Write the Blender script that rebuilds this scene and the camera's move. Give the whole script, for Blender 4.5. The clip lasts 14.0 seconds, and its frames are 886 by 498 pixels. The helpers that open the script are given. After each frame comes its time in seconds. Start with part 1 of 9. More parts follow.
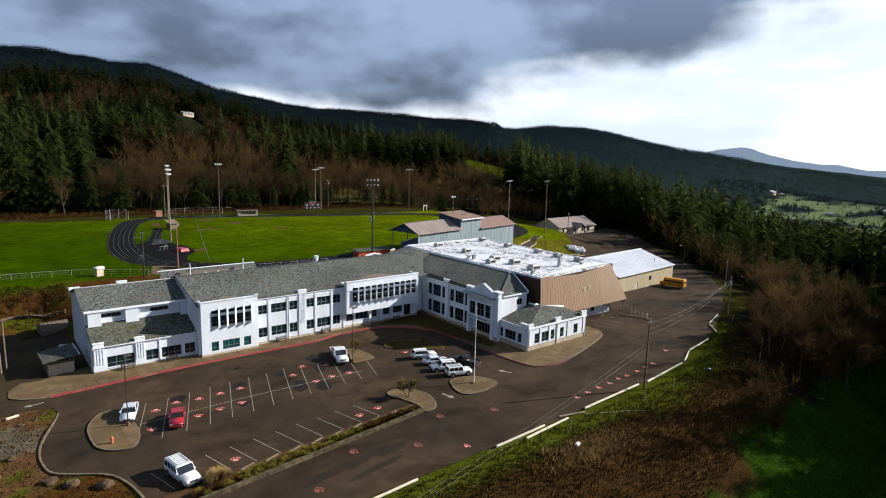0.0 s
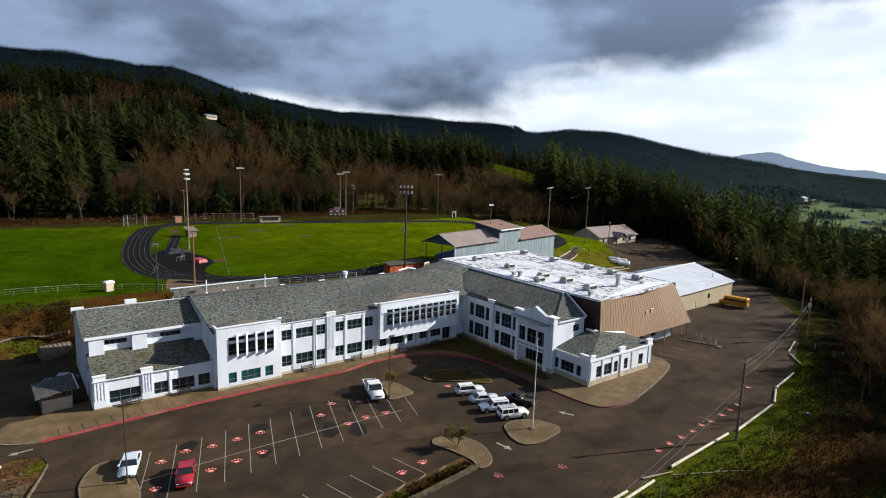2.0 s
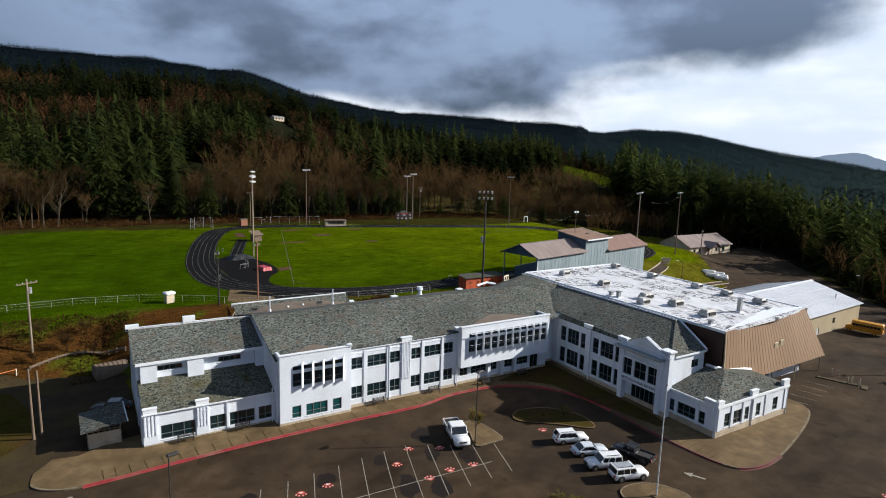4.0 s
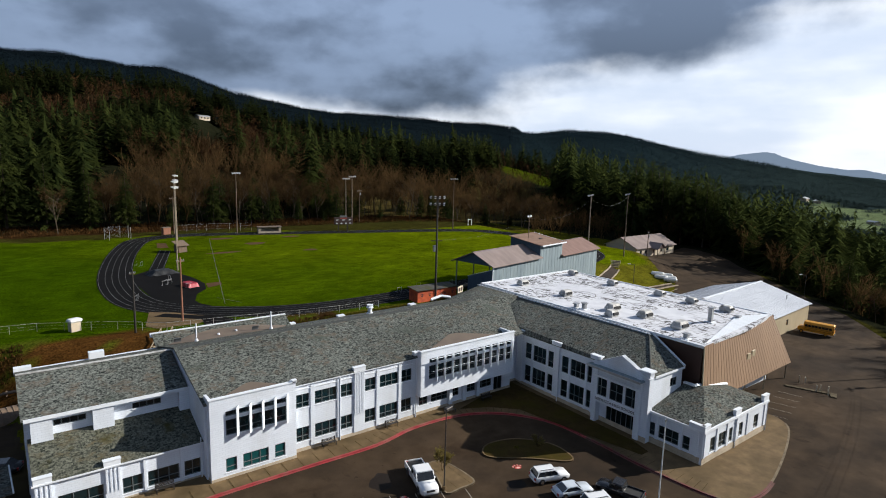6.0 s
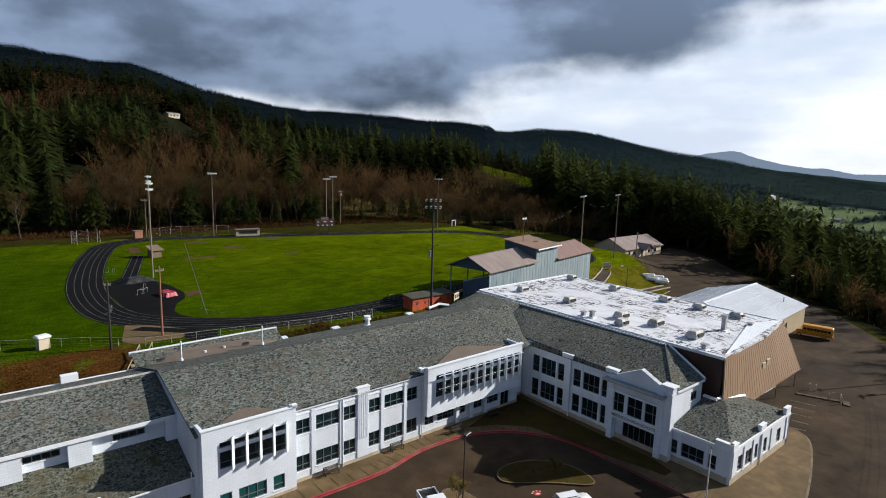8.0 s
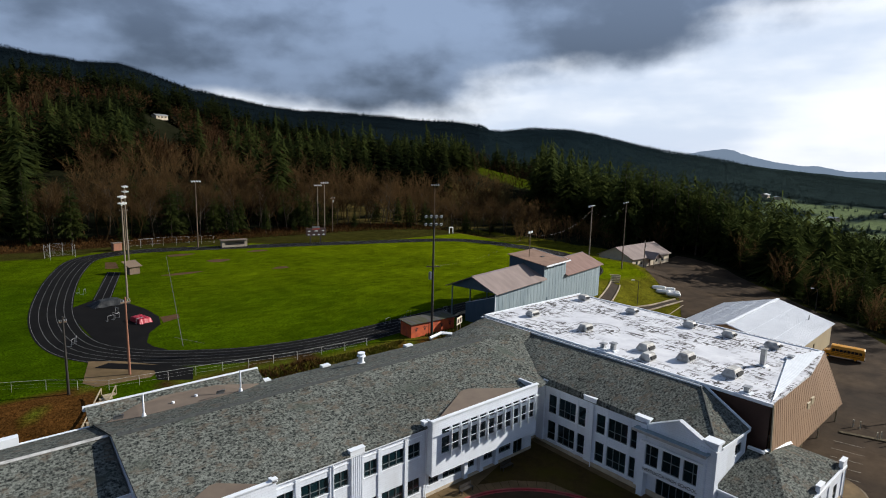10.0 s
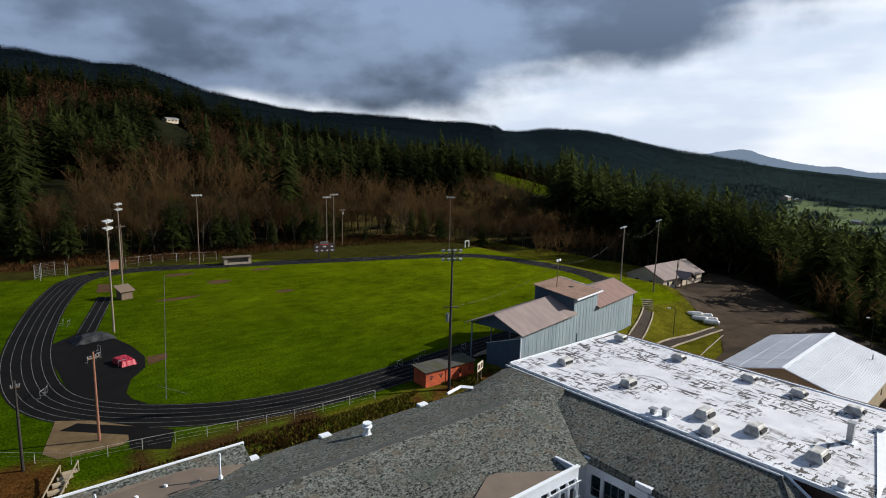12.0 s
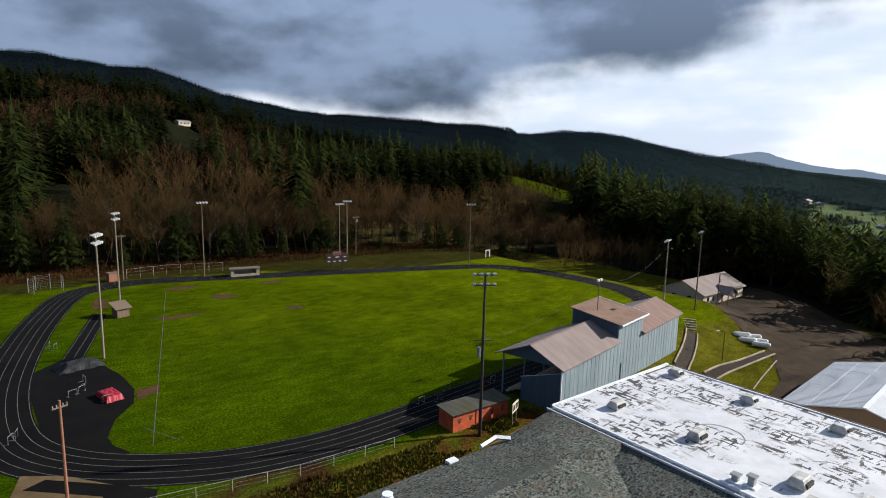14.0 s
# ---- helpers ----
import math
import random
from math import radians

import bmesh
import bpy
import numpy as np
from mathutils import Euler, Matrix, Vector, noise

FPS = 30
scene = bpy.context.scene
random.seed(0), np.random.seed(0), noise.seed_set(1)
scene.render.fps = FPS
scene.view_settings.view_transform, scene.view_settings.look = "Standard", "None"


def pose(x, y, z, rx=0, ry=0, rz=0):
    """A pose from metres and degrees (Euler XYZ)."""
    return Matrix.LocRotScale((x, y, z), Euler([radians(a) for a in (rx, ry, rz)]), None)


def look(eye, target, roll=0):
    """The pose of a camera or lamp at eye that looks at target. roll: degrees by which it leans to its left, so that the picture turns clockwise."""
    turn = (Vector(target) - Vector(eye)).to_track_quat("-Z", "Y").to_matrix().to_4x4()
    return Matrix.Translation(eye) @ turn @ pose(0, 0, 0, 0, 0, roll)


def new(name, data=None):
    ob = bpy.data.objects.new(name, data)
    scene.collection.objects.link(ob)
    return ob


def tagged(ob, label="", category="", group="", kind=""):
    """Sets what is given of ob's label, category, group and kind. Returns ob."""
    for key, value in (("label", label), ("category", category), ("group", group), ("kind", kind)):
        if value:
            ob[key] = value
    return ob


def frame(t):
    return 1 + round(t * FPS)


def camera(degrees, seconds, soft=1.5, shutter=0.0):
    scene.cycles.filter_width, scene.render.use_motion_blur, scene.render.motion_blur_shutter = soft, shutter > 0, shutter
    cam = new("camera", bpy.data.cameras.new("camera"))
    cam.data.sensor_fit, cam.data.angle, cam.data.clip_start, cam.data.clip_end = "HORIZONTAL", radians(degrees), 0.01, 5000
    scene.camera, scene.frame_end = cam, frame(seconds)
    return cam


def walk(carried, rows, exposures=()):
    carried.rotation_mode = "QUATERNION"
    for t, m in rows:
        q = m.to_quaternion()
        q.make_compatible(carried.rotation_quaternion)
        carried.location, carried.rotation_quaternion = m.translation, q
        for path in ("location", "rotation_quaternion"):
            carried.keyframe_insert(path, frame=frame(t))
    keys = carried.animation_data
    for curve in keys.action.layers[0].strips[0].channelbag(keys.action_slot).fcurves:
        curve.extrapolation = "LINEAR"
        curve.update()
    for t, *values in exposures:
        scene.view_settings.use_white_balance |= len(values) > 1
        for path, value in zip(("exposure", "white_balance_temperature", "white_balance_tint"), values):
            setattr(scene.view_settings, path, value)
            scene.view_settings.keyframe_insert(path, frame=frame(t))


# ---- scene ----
cam = camera(74.1, 14.0, 1.05)
PATH = [
    (0, (2.314, 7.439, 34.433), (3.563, 8.966, 34.103), 1.6),
    (0.5, (3.62, 10.506, 34.397), (4.869, 12.034, 34.066), 1.7),
    (1, (5.163, 13.566, 34.209), (6.402, 15.101, 33.881), 1.7),
    (1.5, (6.404, 16.956, 34.333), (7.636, 18.497, 34.007), 1.8),
    (2, (6.997, 20.376, 34.455), (8.195, 21.946, 34.135), 1.8),
    (2.5, (7.368, 23.826, 34.532), (8.47, 25.463, 34.21), 1.8),
    (3, (8.158, 27.212, 34.509), (9.182, 28.899, 34.185), 1.8),
    (5.5, (13.738, 41.006, 34.461), (14.878, 42.618, 34.145), 1.6),
    (6, (13.764, 42.935, 34.743), (14.976, 44.494, 34.427), 1.6),
    (6.5, (13.405, 44.575, 35.029), (14.661, 46.099, 34.711), 1.4),
    (7, (13.088, 46.228, 34.935), (14.356, 47.741, 34.617), 1.5),
    (9.5, (17.554, 55.961, 35.873), (18.852, 57.449, 35.553), 1.5),
    (10, (19.439, 58.35, 36.955), (20.737, 59.837, 36.634), 1.4),
    (10.5, (21.498, 60.778, 38.062), (22.796, 62.265, 37.74), 1.3),
    (11, (23.518, 63.315, 39.019), (24.818, 64.802, 38.7), 1.4),
    (11.5, (25.309, 65.957, 39.825), (26.581, 67.466, 39.503), 1.4),
    (12, (26.9, 68.525, 40.396), (28.165, 70.041, 40.073), 1.4),
    (12.5, (28.545, 71.402, 40.544), (29.811, 72.917, 40.222), 1.5),
    (13, (30.182, 74.173, 40.87), (31.431, 75.701, 40.548), 1.5),
    (13.5, (31.507, 76.825, 40.956), (32.753, 78.356, 40.635), 1.5),
    (14, (32.754, 79.137, 40.945), (33.986, 80.681, 40.629), 1.4),
]
walk(cam, [(t, look(eye, target, roll)) for t, eye, target, roll in PATH], exposures=[(0, 0.76), (3, 0.66), (6.5, 0.52), (11, 0.46), (12.5, 0.44), (14, 0.56)])

# ---- world, sun ----
SUN_DIR = Vector((0.92, -0.39, math.tan(radians(26)))).normalized()
world = bpy.data.worlds.new("overcast_sky")
scene.world = world
world.use_nodes = True
wn, wl = world.node_tree.nodes, world.node_tree.links
wn.clear()


def wmath(op, a, b=None, clamp=False):
    n = wn.new("ShaderNodeMath")
    n.operation, n.use_clamp = op, clamp
    for i, val in enumerate((a, b)):
        if val is None:
            continue
        if isinstance(val, (int, float)):
            n.inputs[i].default_value = val
        else:
            wl.new(val, n.inputs[i])
    return n.outputs[0]


def wmix(fac, a, b):
    n = wn.new("ShaderNodeMix")
    n.data_type = "RGBA"
    for sock, val in ((n.inputs[0], fac), (n.inputs[6], a), (n.inputs[7], b)):
        if isinstance(val, (tuple, float, int)):
            sock.default_value = (*val, 1) if isinstance(val, tuple) else val
        else:
            wl.new(val, sock)
    return n.outputs[2]


def wnoise(vec, scale, detail, rough=0.55):
    n = wn.new("ShaderNodeTexNoise")
    n.inputs["Scale"].default_value, n.inputs["Detail"].default_value, n.inputs["Roughness"].default_value = scale, detail, rough
    wl.new(vec, n.inputs["Vector"])
    return n.outputs["Fac"]


sky = wn.new("ShaderNodeTexSky")
sky.sky_type, sky.sun_disc = "NISHITA", False
sky.sun_elevation, sky.sun_rotation = radians(26), math.atan2(0.92, -0.39)
coord = wn.new("ShaderNodeTexCoord")
sep = wn.new("ShaderNodeSeparateXYZ")
wl.new(coord.outputs["Generated"], sep.inputs[0])
dx, dy, dz = sep.outputs
flat = wmath("SQRT", wmath("ADD", wmath("MULTIPLY", dx, dx), wmath("MULTIPLY", dy, dy)))
toward = wmath("DIVIDE", wmath("ADD", wmath("MULTIPLY", dx, 0.97), wmath("MULTIPLY", dy, -0.24)), wmath("ADD", flat, 0.001))
height = wmath("MULTIPLY", wmath("ARCSINE", dz), 57.3)
# cloud masses drawn on the direction, flattened; soft and large
def wvec(sx, sy, sz):
    c = wn.new("ShaderNodeCombineXYZ")
    for sock, val, k in zip(c.inputs, (dx, dy, dz), (sx, sy, sz)):
        wl.new(wmath("MULTIPLY", val, k), sock)
    return c.outputs[0]


def wrange(x, a, b, lo=0.0, hi=1.0, soft=True):
    n = wn.new("ShaderNodeMapRange")
    n.interpolation_type = "SMOOTHSTEP" if soft else "LINEAR"
    for k, val in zip((1, 2, 3, 4), (a, b, lo, hi)):
        n.inputs[k].default_value = val
    wl.new(x, n.inputs[0])
    return n.outputs[0]


big, mid = wnoise(wvec(1, 1, 3.2), 3.1, 3, 0.45), wnoise(wvec(1, 1, 1.5), 7.0, 6, 0.55)
wide = wnoise(wvec(1, 1, 4.5), 1.7, 2, 0.4)
puff = wnoise(wvec(1, 1, 1.9), 11.0, 5, 0.5)
base_h = wrange(toward, 0.41, 0.92, 3.7, 14.6, False)
edge = wmath("SUBTRACT", base_h, height)
edge = wmath("ADD", edge, wmath("MULTIPLY", wmath("SUBTRACT", big, 0.5), 9.0))
edge = wmath("ADD", edge, wmath("MULTIPLY", wmath("SUBTRACT", mid, 0.5), 5.0))
clear = wrange(edge, -1.6, 2.2)
tone = wmath("ADD", wmath("MULTIPLY", big, 0.55), wmath("ADD", wmath("MULTIPLY", mid, 0.22), wmath("MULTIPLY", wide, 0.40)))
lump = wrange(wmath("ADD", tone, wmath("MULTIPLY", wmath("SUBTRACT", puff, 0.5), 0.30)), 0.50, 0.72)
high = wrange(height, 4.0, 15.0)
body = wmath("MULTIPLY", wmath("ADD", wmath("MULTIPLY", lump, 0.72), wmath("MULTIPLY", high, 0.38), True), wrange(toward, -0.50, -0.12, 0.45, 1.0))
grey = wmix(body, (0.060, 0.086, 0.141), (0.315, 0.42, 0.62))
streak = wnoise(wvec(1, 1, 4.2), 3.8, 4, 0.5)
lit = wmix(wrange(wmath("ADD", tone, wmath("MULTIPLY", wmath("SUBTRACT", streak, 0.5), 0.5)), 0.44, 0.70), (0.72, 0.83, 1.02), (1.09, 1.14, 1.22))
clouds = wmix(clear, grey, lit)
nish = wn.new("ShaderNodeVectorMath")
nish.operation = "SCALE"
nish.inputs["Scale"].default_value = 0.10
wl.new(sky.outputs[0], nish.inputs[0])
bg = wn.new("ShaderNodeBackground")
wl.new(wmix(0.92, nish.outputs[0], clouds), bg.inputs[0])
bg.inputs[1].default_value = 0.68
wout = wn.new("ShaderNodeOutputWorld")
wl.new(bg.outputs[0], wout.inputs[0])

sun = new("sun", bpy.data.lights.new("sun", "SUN"))
sun.data.energy, sun.data.angle, sun.data.color = 5.0, radians(0.6), (1.0, 0.95, 0.87)
sun.matrix_world = look((0, 0, 200), Vector((0, 0, 200)) - SUN_DIR)


# ---- materials ----
def mat(name, c1, c2, scale=1.0, rough=0.8, bump=0.0, bscale=None, c3=None, scale3=0.12, fac3=0.5, metal=0.0,
        stretch=(1, 1, 1), spec=0.5, alpha=None, trans=0.0, rand=0.0, island=0.0, coat=0.0, contrast=0.3, leaf=0.0):
    m = bpy.data.materials.new(name)
    m.use_nodes = True
    nt = m.node_tree
    b = nt.nodes["Principled BSDF"]
    geo = nt.nodes.new("ShaderNodeNewGeometry")
    vm = nt.nodes.new("ShaderNodeVectorMath")
    vm.operation = "MULTIPLY"
    vm.inputs[1].default_value = stretch
    nt.links.new(geo.outputs["Position"], vm.inputs[0])

    def tex(sc, detail=5, rgh=0.6):
        n = nt.nodes.new("ShaderNodeTexNoise")
        n.inputs["Scale"].default_value, n.inputs["Detail"].default_value, n.inputs["Roughness"].default_value = sc, detail, rgh
        nt.links.new(vm.outputs[0], n.inputs["Vector"])
        return n.outputs["Fac"]

    def ramp(x, lo, hi):
        n = nt.nodes.new("ShaderNodeMapRange")
        n.inputs[1].default_value, n.inputs[2].default_value = lo, hi
        nt.links.new(x, n.inputs[0])
        return n.outputs[0]

    def mix(fac, a, bb, mode="MIX"):
        n = nt.nodes.new("ShaderNodeMix")
        n.data_type, n.blend_type = "RGBA", mode
        for sock, val in ((n.inputs[0], fac), (n.inputs[6], a), (n.inputs[7], bb)):
            if isinstance(val, tuple):
                sock.default_value = (*val, 1)
            elif isinstance(val, float):
                sock.default_value = val
            else:
                nt.links.new(val, sock)
        return n.outputs[2]

    col = mix(ramp(tex(scale), 0.5 - contrast / 2, 0.5 + contrast / 2), tuple(c1), tuple(c2))
    if c3:
        col = mix(ramp(tex(scale3, 4), 0.5 - fac3 * 0.15, 0.5 + 0.22), col, tuple(c3))
    if rand or island:
        val = None
        if rand:
            oi = nt.nodes.new("ShaderNodeObjectInfo")
            val = ramp(oi.outputs["Random"], 0, 1)
        else:
            val = ramp(geo.outputs["Random Per Island"], 0, 1)
        k = rand or island
        hs = nt.nodes.new("ShaderNodeMapRange")
        hs.inputs[3].default_value, hs.inputs[4].default_value = 1 - k, 1 + k
        nt.links.new(val, hs.inputs[0])
        sc = nt.nodes.new("ShaderNodeVectorMath")
        sc.operation = "SCALE"
        nt.links.new(col, sc.inputs[0])
        nt.links.new(hs.outputs[0], sc.inputs["Scale"])
        col = sc.outputs[0]
    nt.links.new(col, b.inputs["Base Color"])
    b.inputs["Roughness"].default_value, b.inputs["Metallic"].default_value = rough, metal
    b.inputs["Specular IOR Level"].default_value = spec
    b.inputs["Transmission Weight"].default_value = trans
    b.inputs["Coat Weight"].default_value = coat
    if bump:
        bn = nt.nodes.new("ShaderNodeBump")
        bn.inputs["Strength"].default_value, bn.inputs["Distance"].default_value = min(1.0, bump * 2), 0.12
        nt.links.new(tex(bscale or scale * 3), bn.inputs["Height"])
        nt.links.new(bn.outputs[0], b.inputs["Normal"])
    if leaf:
        # thin needles and twigs pass part of the light through
        tl = nt.nodes.new("ShaderNodeBsdfTranslucent")
        nt.links.new(col, tl.inputs["Color"])
        mx = nt.nodes.new("ShaderNodeMixShader")
        mx.inputs[0].default_value = leaf
        nt.links.new(b.outputs[0], mx.inputs[1])
        nt.links.new(tl.outputs[0], mx.inputs[2])
        nt.links.new(mx.outputs[0], nt.nodes["Material Output"].inputs["Surface"])
    return m


M = {}
M["asphalt"] = mat("asphalt", (0.0485, 0.0320, 0.0185), (0.072, 0.0485, 0.0295), 0.45, 0.86, 0.05, 6, (0.0210, 0.0155, 0.0115), 0.07, 0.9, spec=0.06)
M["gravel"] = mat("gravel", (0.034, 0.026, 0.020), (0.062, 0.047, 0.036), 1.2, 0.95, 0.15, 8, (0.026, 0.020, 0.016), 0.05, 0.8, spec=0.1)
M["concrete"] = mat("concrete", (0.172, 0.116, 0.058), (0.108, 0.072, 0.036), 0.6, 0.9, 0.05, 5, (0.070, 0.048, 0.020), 0.16, 0.6, spec=0.2)
M["kerb"] = mat("kerb", (0.20, 0.16, 0.105), (0.11, 0.085, 0.055), 1.1, 0.9, 0.05, 6, spec=0.2)
M["red_kerb"] = mat("red_kerb", (0.30, 0.024, 0.030), (0.20, 0.02, 0.024), 0.8, 0.7, 0, None, (0.24, 0.09, 0.07), 0.5, 0.3)
M["faded_kerb"] = mat("faded_red_kerb", (0.16, 0.026, 0.026), (0.085, 0.028, 0.022), 0.9, 0.8, 0, None, (0.10, 0.06, 0.045), 0.5, 0.4)
M["line"] = mat("line_paint", (0.36, 0.33, 0.27), (0.16, 0.145, 0.12), 2.0, 0.85, contrast=0.5)
M["paw_red"] = mat("paw_paint_red", (0.60, 0.07, 0.05), (0.38, 0.06, 0.05), 1.6, 0.75, contrast=0.5)
M["paw_faded"] = mat("paw_paint_faded", (0.26, 0.060, 0.042), (0.12, 0.042, 0.030), 1.4, 0.85, contrast=0.5)
M["paw_white"] = mat("paw_paint_white", (0.75, 0.55, 0.50), (0.55, 0.30, 0.26), 1.3, 0.75)
M["white_wall"] = mat("white_wall_paint", (0.74, 0.79, 0.86), (0.68, 0.73, 0.80), 0.35, 0.7, 0.01, 8, (0.60, 0.63, 0.66), 0.25, 0.15, stretch=(1, 1, 0.35))
M["white_trim"] = mat("white_trim", (0.78, 0.82, 0.87), (0.70, 0.74, 0.78), 0.8, 0.55)
M["plinth"] = mat("plinth_concrete", (0.50, 0.42, 0.32), (0.36, 0.30, 0.22), 0.7, 0.9, 0.03, 6, stretch=(1, 1, 0.5))
M["glass"] = mat("window_glass", (0.008, 0.026, 0.032), (0.005, 0.014, 0.018), 0.25, 0.04, trans=0.15, spec=0.5)
M["glass_teal"] = mat("window_glass_teal", (0.010, 0.085, 0.088), (0.008, 0.06, 0.066), 0.3, 0.06, trans=0.2, spec=0.6)
M["car_glass"] = mat("car_glass", (0.012, 0.014, 0.016), (0.02, 0.022, 0.025), 1.0, 0.05, spec=0.7)
M["frame"] = mat("window_frame", (0.15, 0.165, 0.17), (0.11, 0.12, 0.125), 2.0, 0.5)
M["dark"] = mat("dark_interior", (0.03, 0.03, 0.03), (0.02, 0.02, 0.02), 1.0, 0.9)


def shingle(name, dark, light, rust, stain, stain_scale, stain_lo):
    """Asphalt shingles laid in courses: each tab has its own tone, with rusty tabs, broad blotches and moss or dirt."""
    m = mat(name, dark, light, 3.0, 0.95, 0.10, 7, spec=0.08)
    nt = m.node_tree
    b = nt.nodes["Principled BSDF"]
    geo = nt.nodes.new("ShaderNodeNewGeometry")

    def tabs(width, row, shift):
        vm = nt.nodes.new("ShaderNodeVectorMath")
        vm.inputs[1].default_value = shift
        nt.links.new(geo.outputs["Position"], vm.inputs[0])
        n = nt.nodes.new("ShaderNodeTexBrick")
        for key, val in (("Color1", (0, 0, 0, 1)), ("Color2", (1, 1, 1, 1)), ("Mortar", (0, 0, 0, 1)), ("Scale", 1.0), ("Mortar Size", 0.008), ("Mortar Smooth", 0.2), ("Brick Width", width), ("Row Height", row)):
            n.inputs[key].default_value = val
        nt.links.new(vm.outputs[0], n.inputs["Vector"])
        return n.outputs["Color"]

    def blot(scale, lo, hi, detail=4):
        n = nt.nodes.new("ShaderNodeTexNoise")
        n.inputs["Scale"].default_value, n.inputs["Detail"].default_value = scale, detail
        nt.links.new(geo.outputs["Position"], n.inputs["Vector"])
        r = nt.nodes.new("ShaderNodeMapRange")
        r.inputs[1].default_value, r.inputs[2].default_value = lo, hi
        nt.links.new(n.outputs["Fac"], r.inputs[0])
        return r.outputs[0]

    def mix(fac, x, y, kind="MIX"):
        n = nt.nodes.new("ShaderNodeMix")
        n.data_type, n.blend_type = "RGBA", kind
        for sock, val in ((n.inputs[0], fac), (n.inputs[6], x), (n.inputs[7], y)):
            if isinstance(val, tuple):
                sock.default_value = (*val, 1)
            elif isinstance(val, float):
                sock.default_value = val
            else:
                nt.links.new(val, sock)
        return n.outputs[2]

    tone = mix(0.5, tabs(0.36, 0.19, (0, 0, 0)), blot(4.6, 0.42, 0.58, 2))
    col = mix(tone, dark, light)
    col = mix(mix(1.0, tabs(0.5, 0.20, (3.1, 0, 0)), blot(0.7, 0.5, 0.62), "MULTIPLY"), col, rust)
    col = mix(blot(stain_scale, stain_lo, stain_lo + 0.2), col, stain)
    nt.links.new(mix(0.6, col, mix(blot(0.09, 0.38, 0.62, 3), (0.80, 0.80, 0.80), (1.18, 1.18, 1.18)), "MULTIPLY"), b.inputs["Base Color"])
    return m


M["shingle"] = shingle("shingle", (0.010, 0.013, 0.013), (0.182, 0.194, 0.174), (0.108, 0.090, 0.070), (0.062, 0.074, 0.062), 0.25, 0.58)
M["moss"] = shingle("mossy_shingle", (0.018, 0.022, 0.018), (0.165, 0.168, 0.132), (0.100, 0.084, 0.050), (0.052, 0.046, 0.012), 0.5, 0.56)
M["cricket"] = mat("brown_membrane", (0.15, 0.115, 0.085), (0.12, 0.09, 0.068), 0.5, 0.8)
M["ridge_cap"] = mat("ridge_cap", (0.030, 0.034, 0.034), (0.055, 0.060, 0.058), 2, 0.95)
M["brown_metal"] = mat("brown_siding", (0.30, 0.195, 0.122), (0.25, 0.162, 0.102), 0.3, 0.6, stretch=(1, 1, 0.3), spec=0.3)
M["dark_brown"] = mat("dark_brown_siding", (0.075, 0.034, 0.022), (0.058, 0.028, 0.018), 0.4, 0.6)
M["tan_metal"] = mat("tan_siding", (0.42, 0.35, 0.23), (0.35, 0.29, 0.19), 0.3, 0.55, stretch=(1, 1, 0.3))
M["white_metal"] = mat("white_metal_roof", (0.60, 0.63, 0.68), (0.50, 0.53, 0.58), 0.25, 0.45, stretch=(0.4, 1, 1), spec=0.4)
M["blue_board"] = mat("blue_grey_boards", (0.19, 0.25, 0.28), (0.14, 0.19, 0.22), 1.5, 0.8, 0.02, 6, (0.25, 0.31, 0.33), 0.5, 0.3, stretch=(3, 3, 0.25), rand=0.05)
M["dark_blue"] = mat("dark_blue_boards", (0.07, 0.11, 0.15), (0.05, 0.085, 0.12), 1.5, 0.8, stretch=(3, 3, 0.3))
M["mauve_roof"] = mat("mauve_metal_roof", (0.255, 0.205, 0.188), (0.200, 0.158, 0.145), 0.35, 0.7, 0.01, 4, stretch=(2, 0.5, 1), spec=0.2)
M["tower_roof"] = mat("brown_tower_roof", (0.245, 0.160, 0.118), (0.185, 0.120, 0.090), 0.6, 0.8, 0.02, 5, spec=0.15)
M["red_roof"] = mat("rust_red_metal_roof", (0.240, 0.155, 0.130), (0.180, 0.112, 0.095), 0.5, 0.7, 0.01, 4, stretch=(3, 0.5, 1), spec=0.2)
M["orange"] = mat("orange_red_paint", (0.62, 0.115, 0.030), (0.42, 0.07, 0.022), 1.1, 0.8, 0.02, 6, (0.26, 0.05, 0.03), 0.6, 0.3)
M["mossy"] = mat("mossy_soil", (0.062, 0.040, 0.013), (0.038, 0.025, 0.009), 0.9, 0.95, 0.2, 6, (0.050, 0.040, 0.006), 0.3, 0.6, spec=0.05)
M["cable"] = mat("cable_sheath", (0.20, 0.20, 0.20), (0.14, 0.14, 0.14), 1, 0.6)
M["dark_membrane"] = mat("worn_dark_membrane", (0.33, 0.32, 0.32), (0.16, 0.15, 0.15), 1.2, 0.8, contrast=0.5)
M["unit_metal"] = mat("weathered_unit_metal", (0.62, 0.62, 0.60), (0.44, 0.43, 0.41), 1.6, 0.6, 0.02, 6, (0.22, 0.21, 0.19), 0.9, 0.3)
M["shed_roof"] = mat("mossy_corrugated_roof", (0.085, 0.080, 0.078), (0.045, 0.042, 0.042), 0.8, 0.8, 0.05, 5, (0.060, 0.062, 0.012), 0.5, 0.5, stretch=(4, 0.6, 1), spec=0.2)
M["soil"] = mat("bare_soil", (0.090, 0.045, 0.018), (0.056, 0.029, 0.012), 0.8, 0.95, 0.2, 6, spec=0.15)
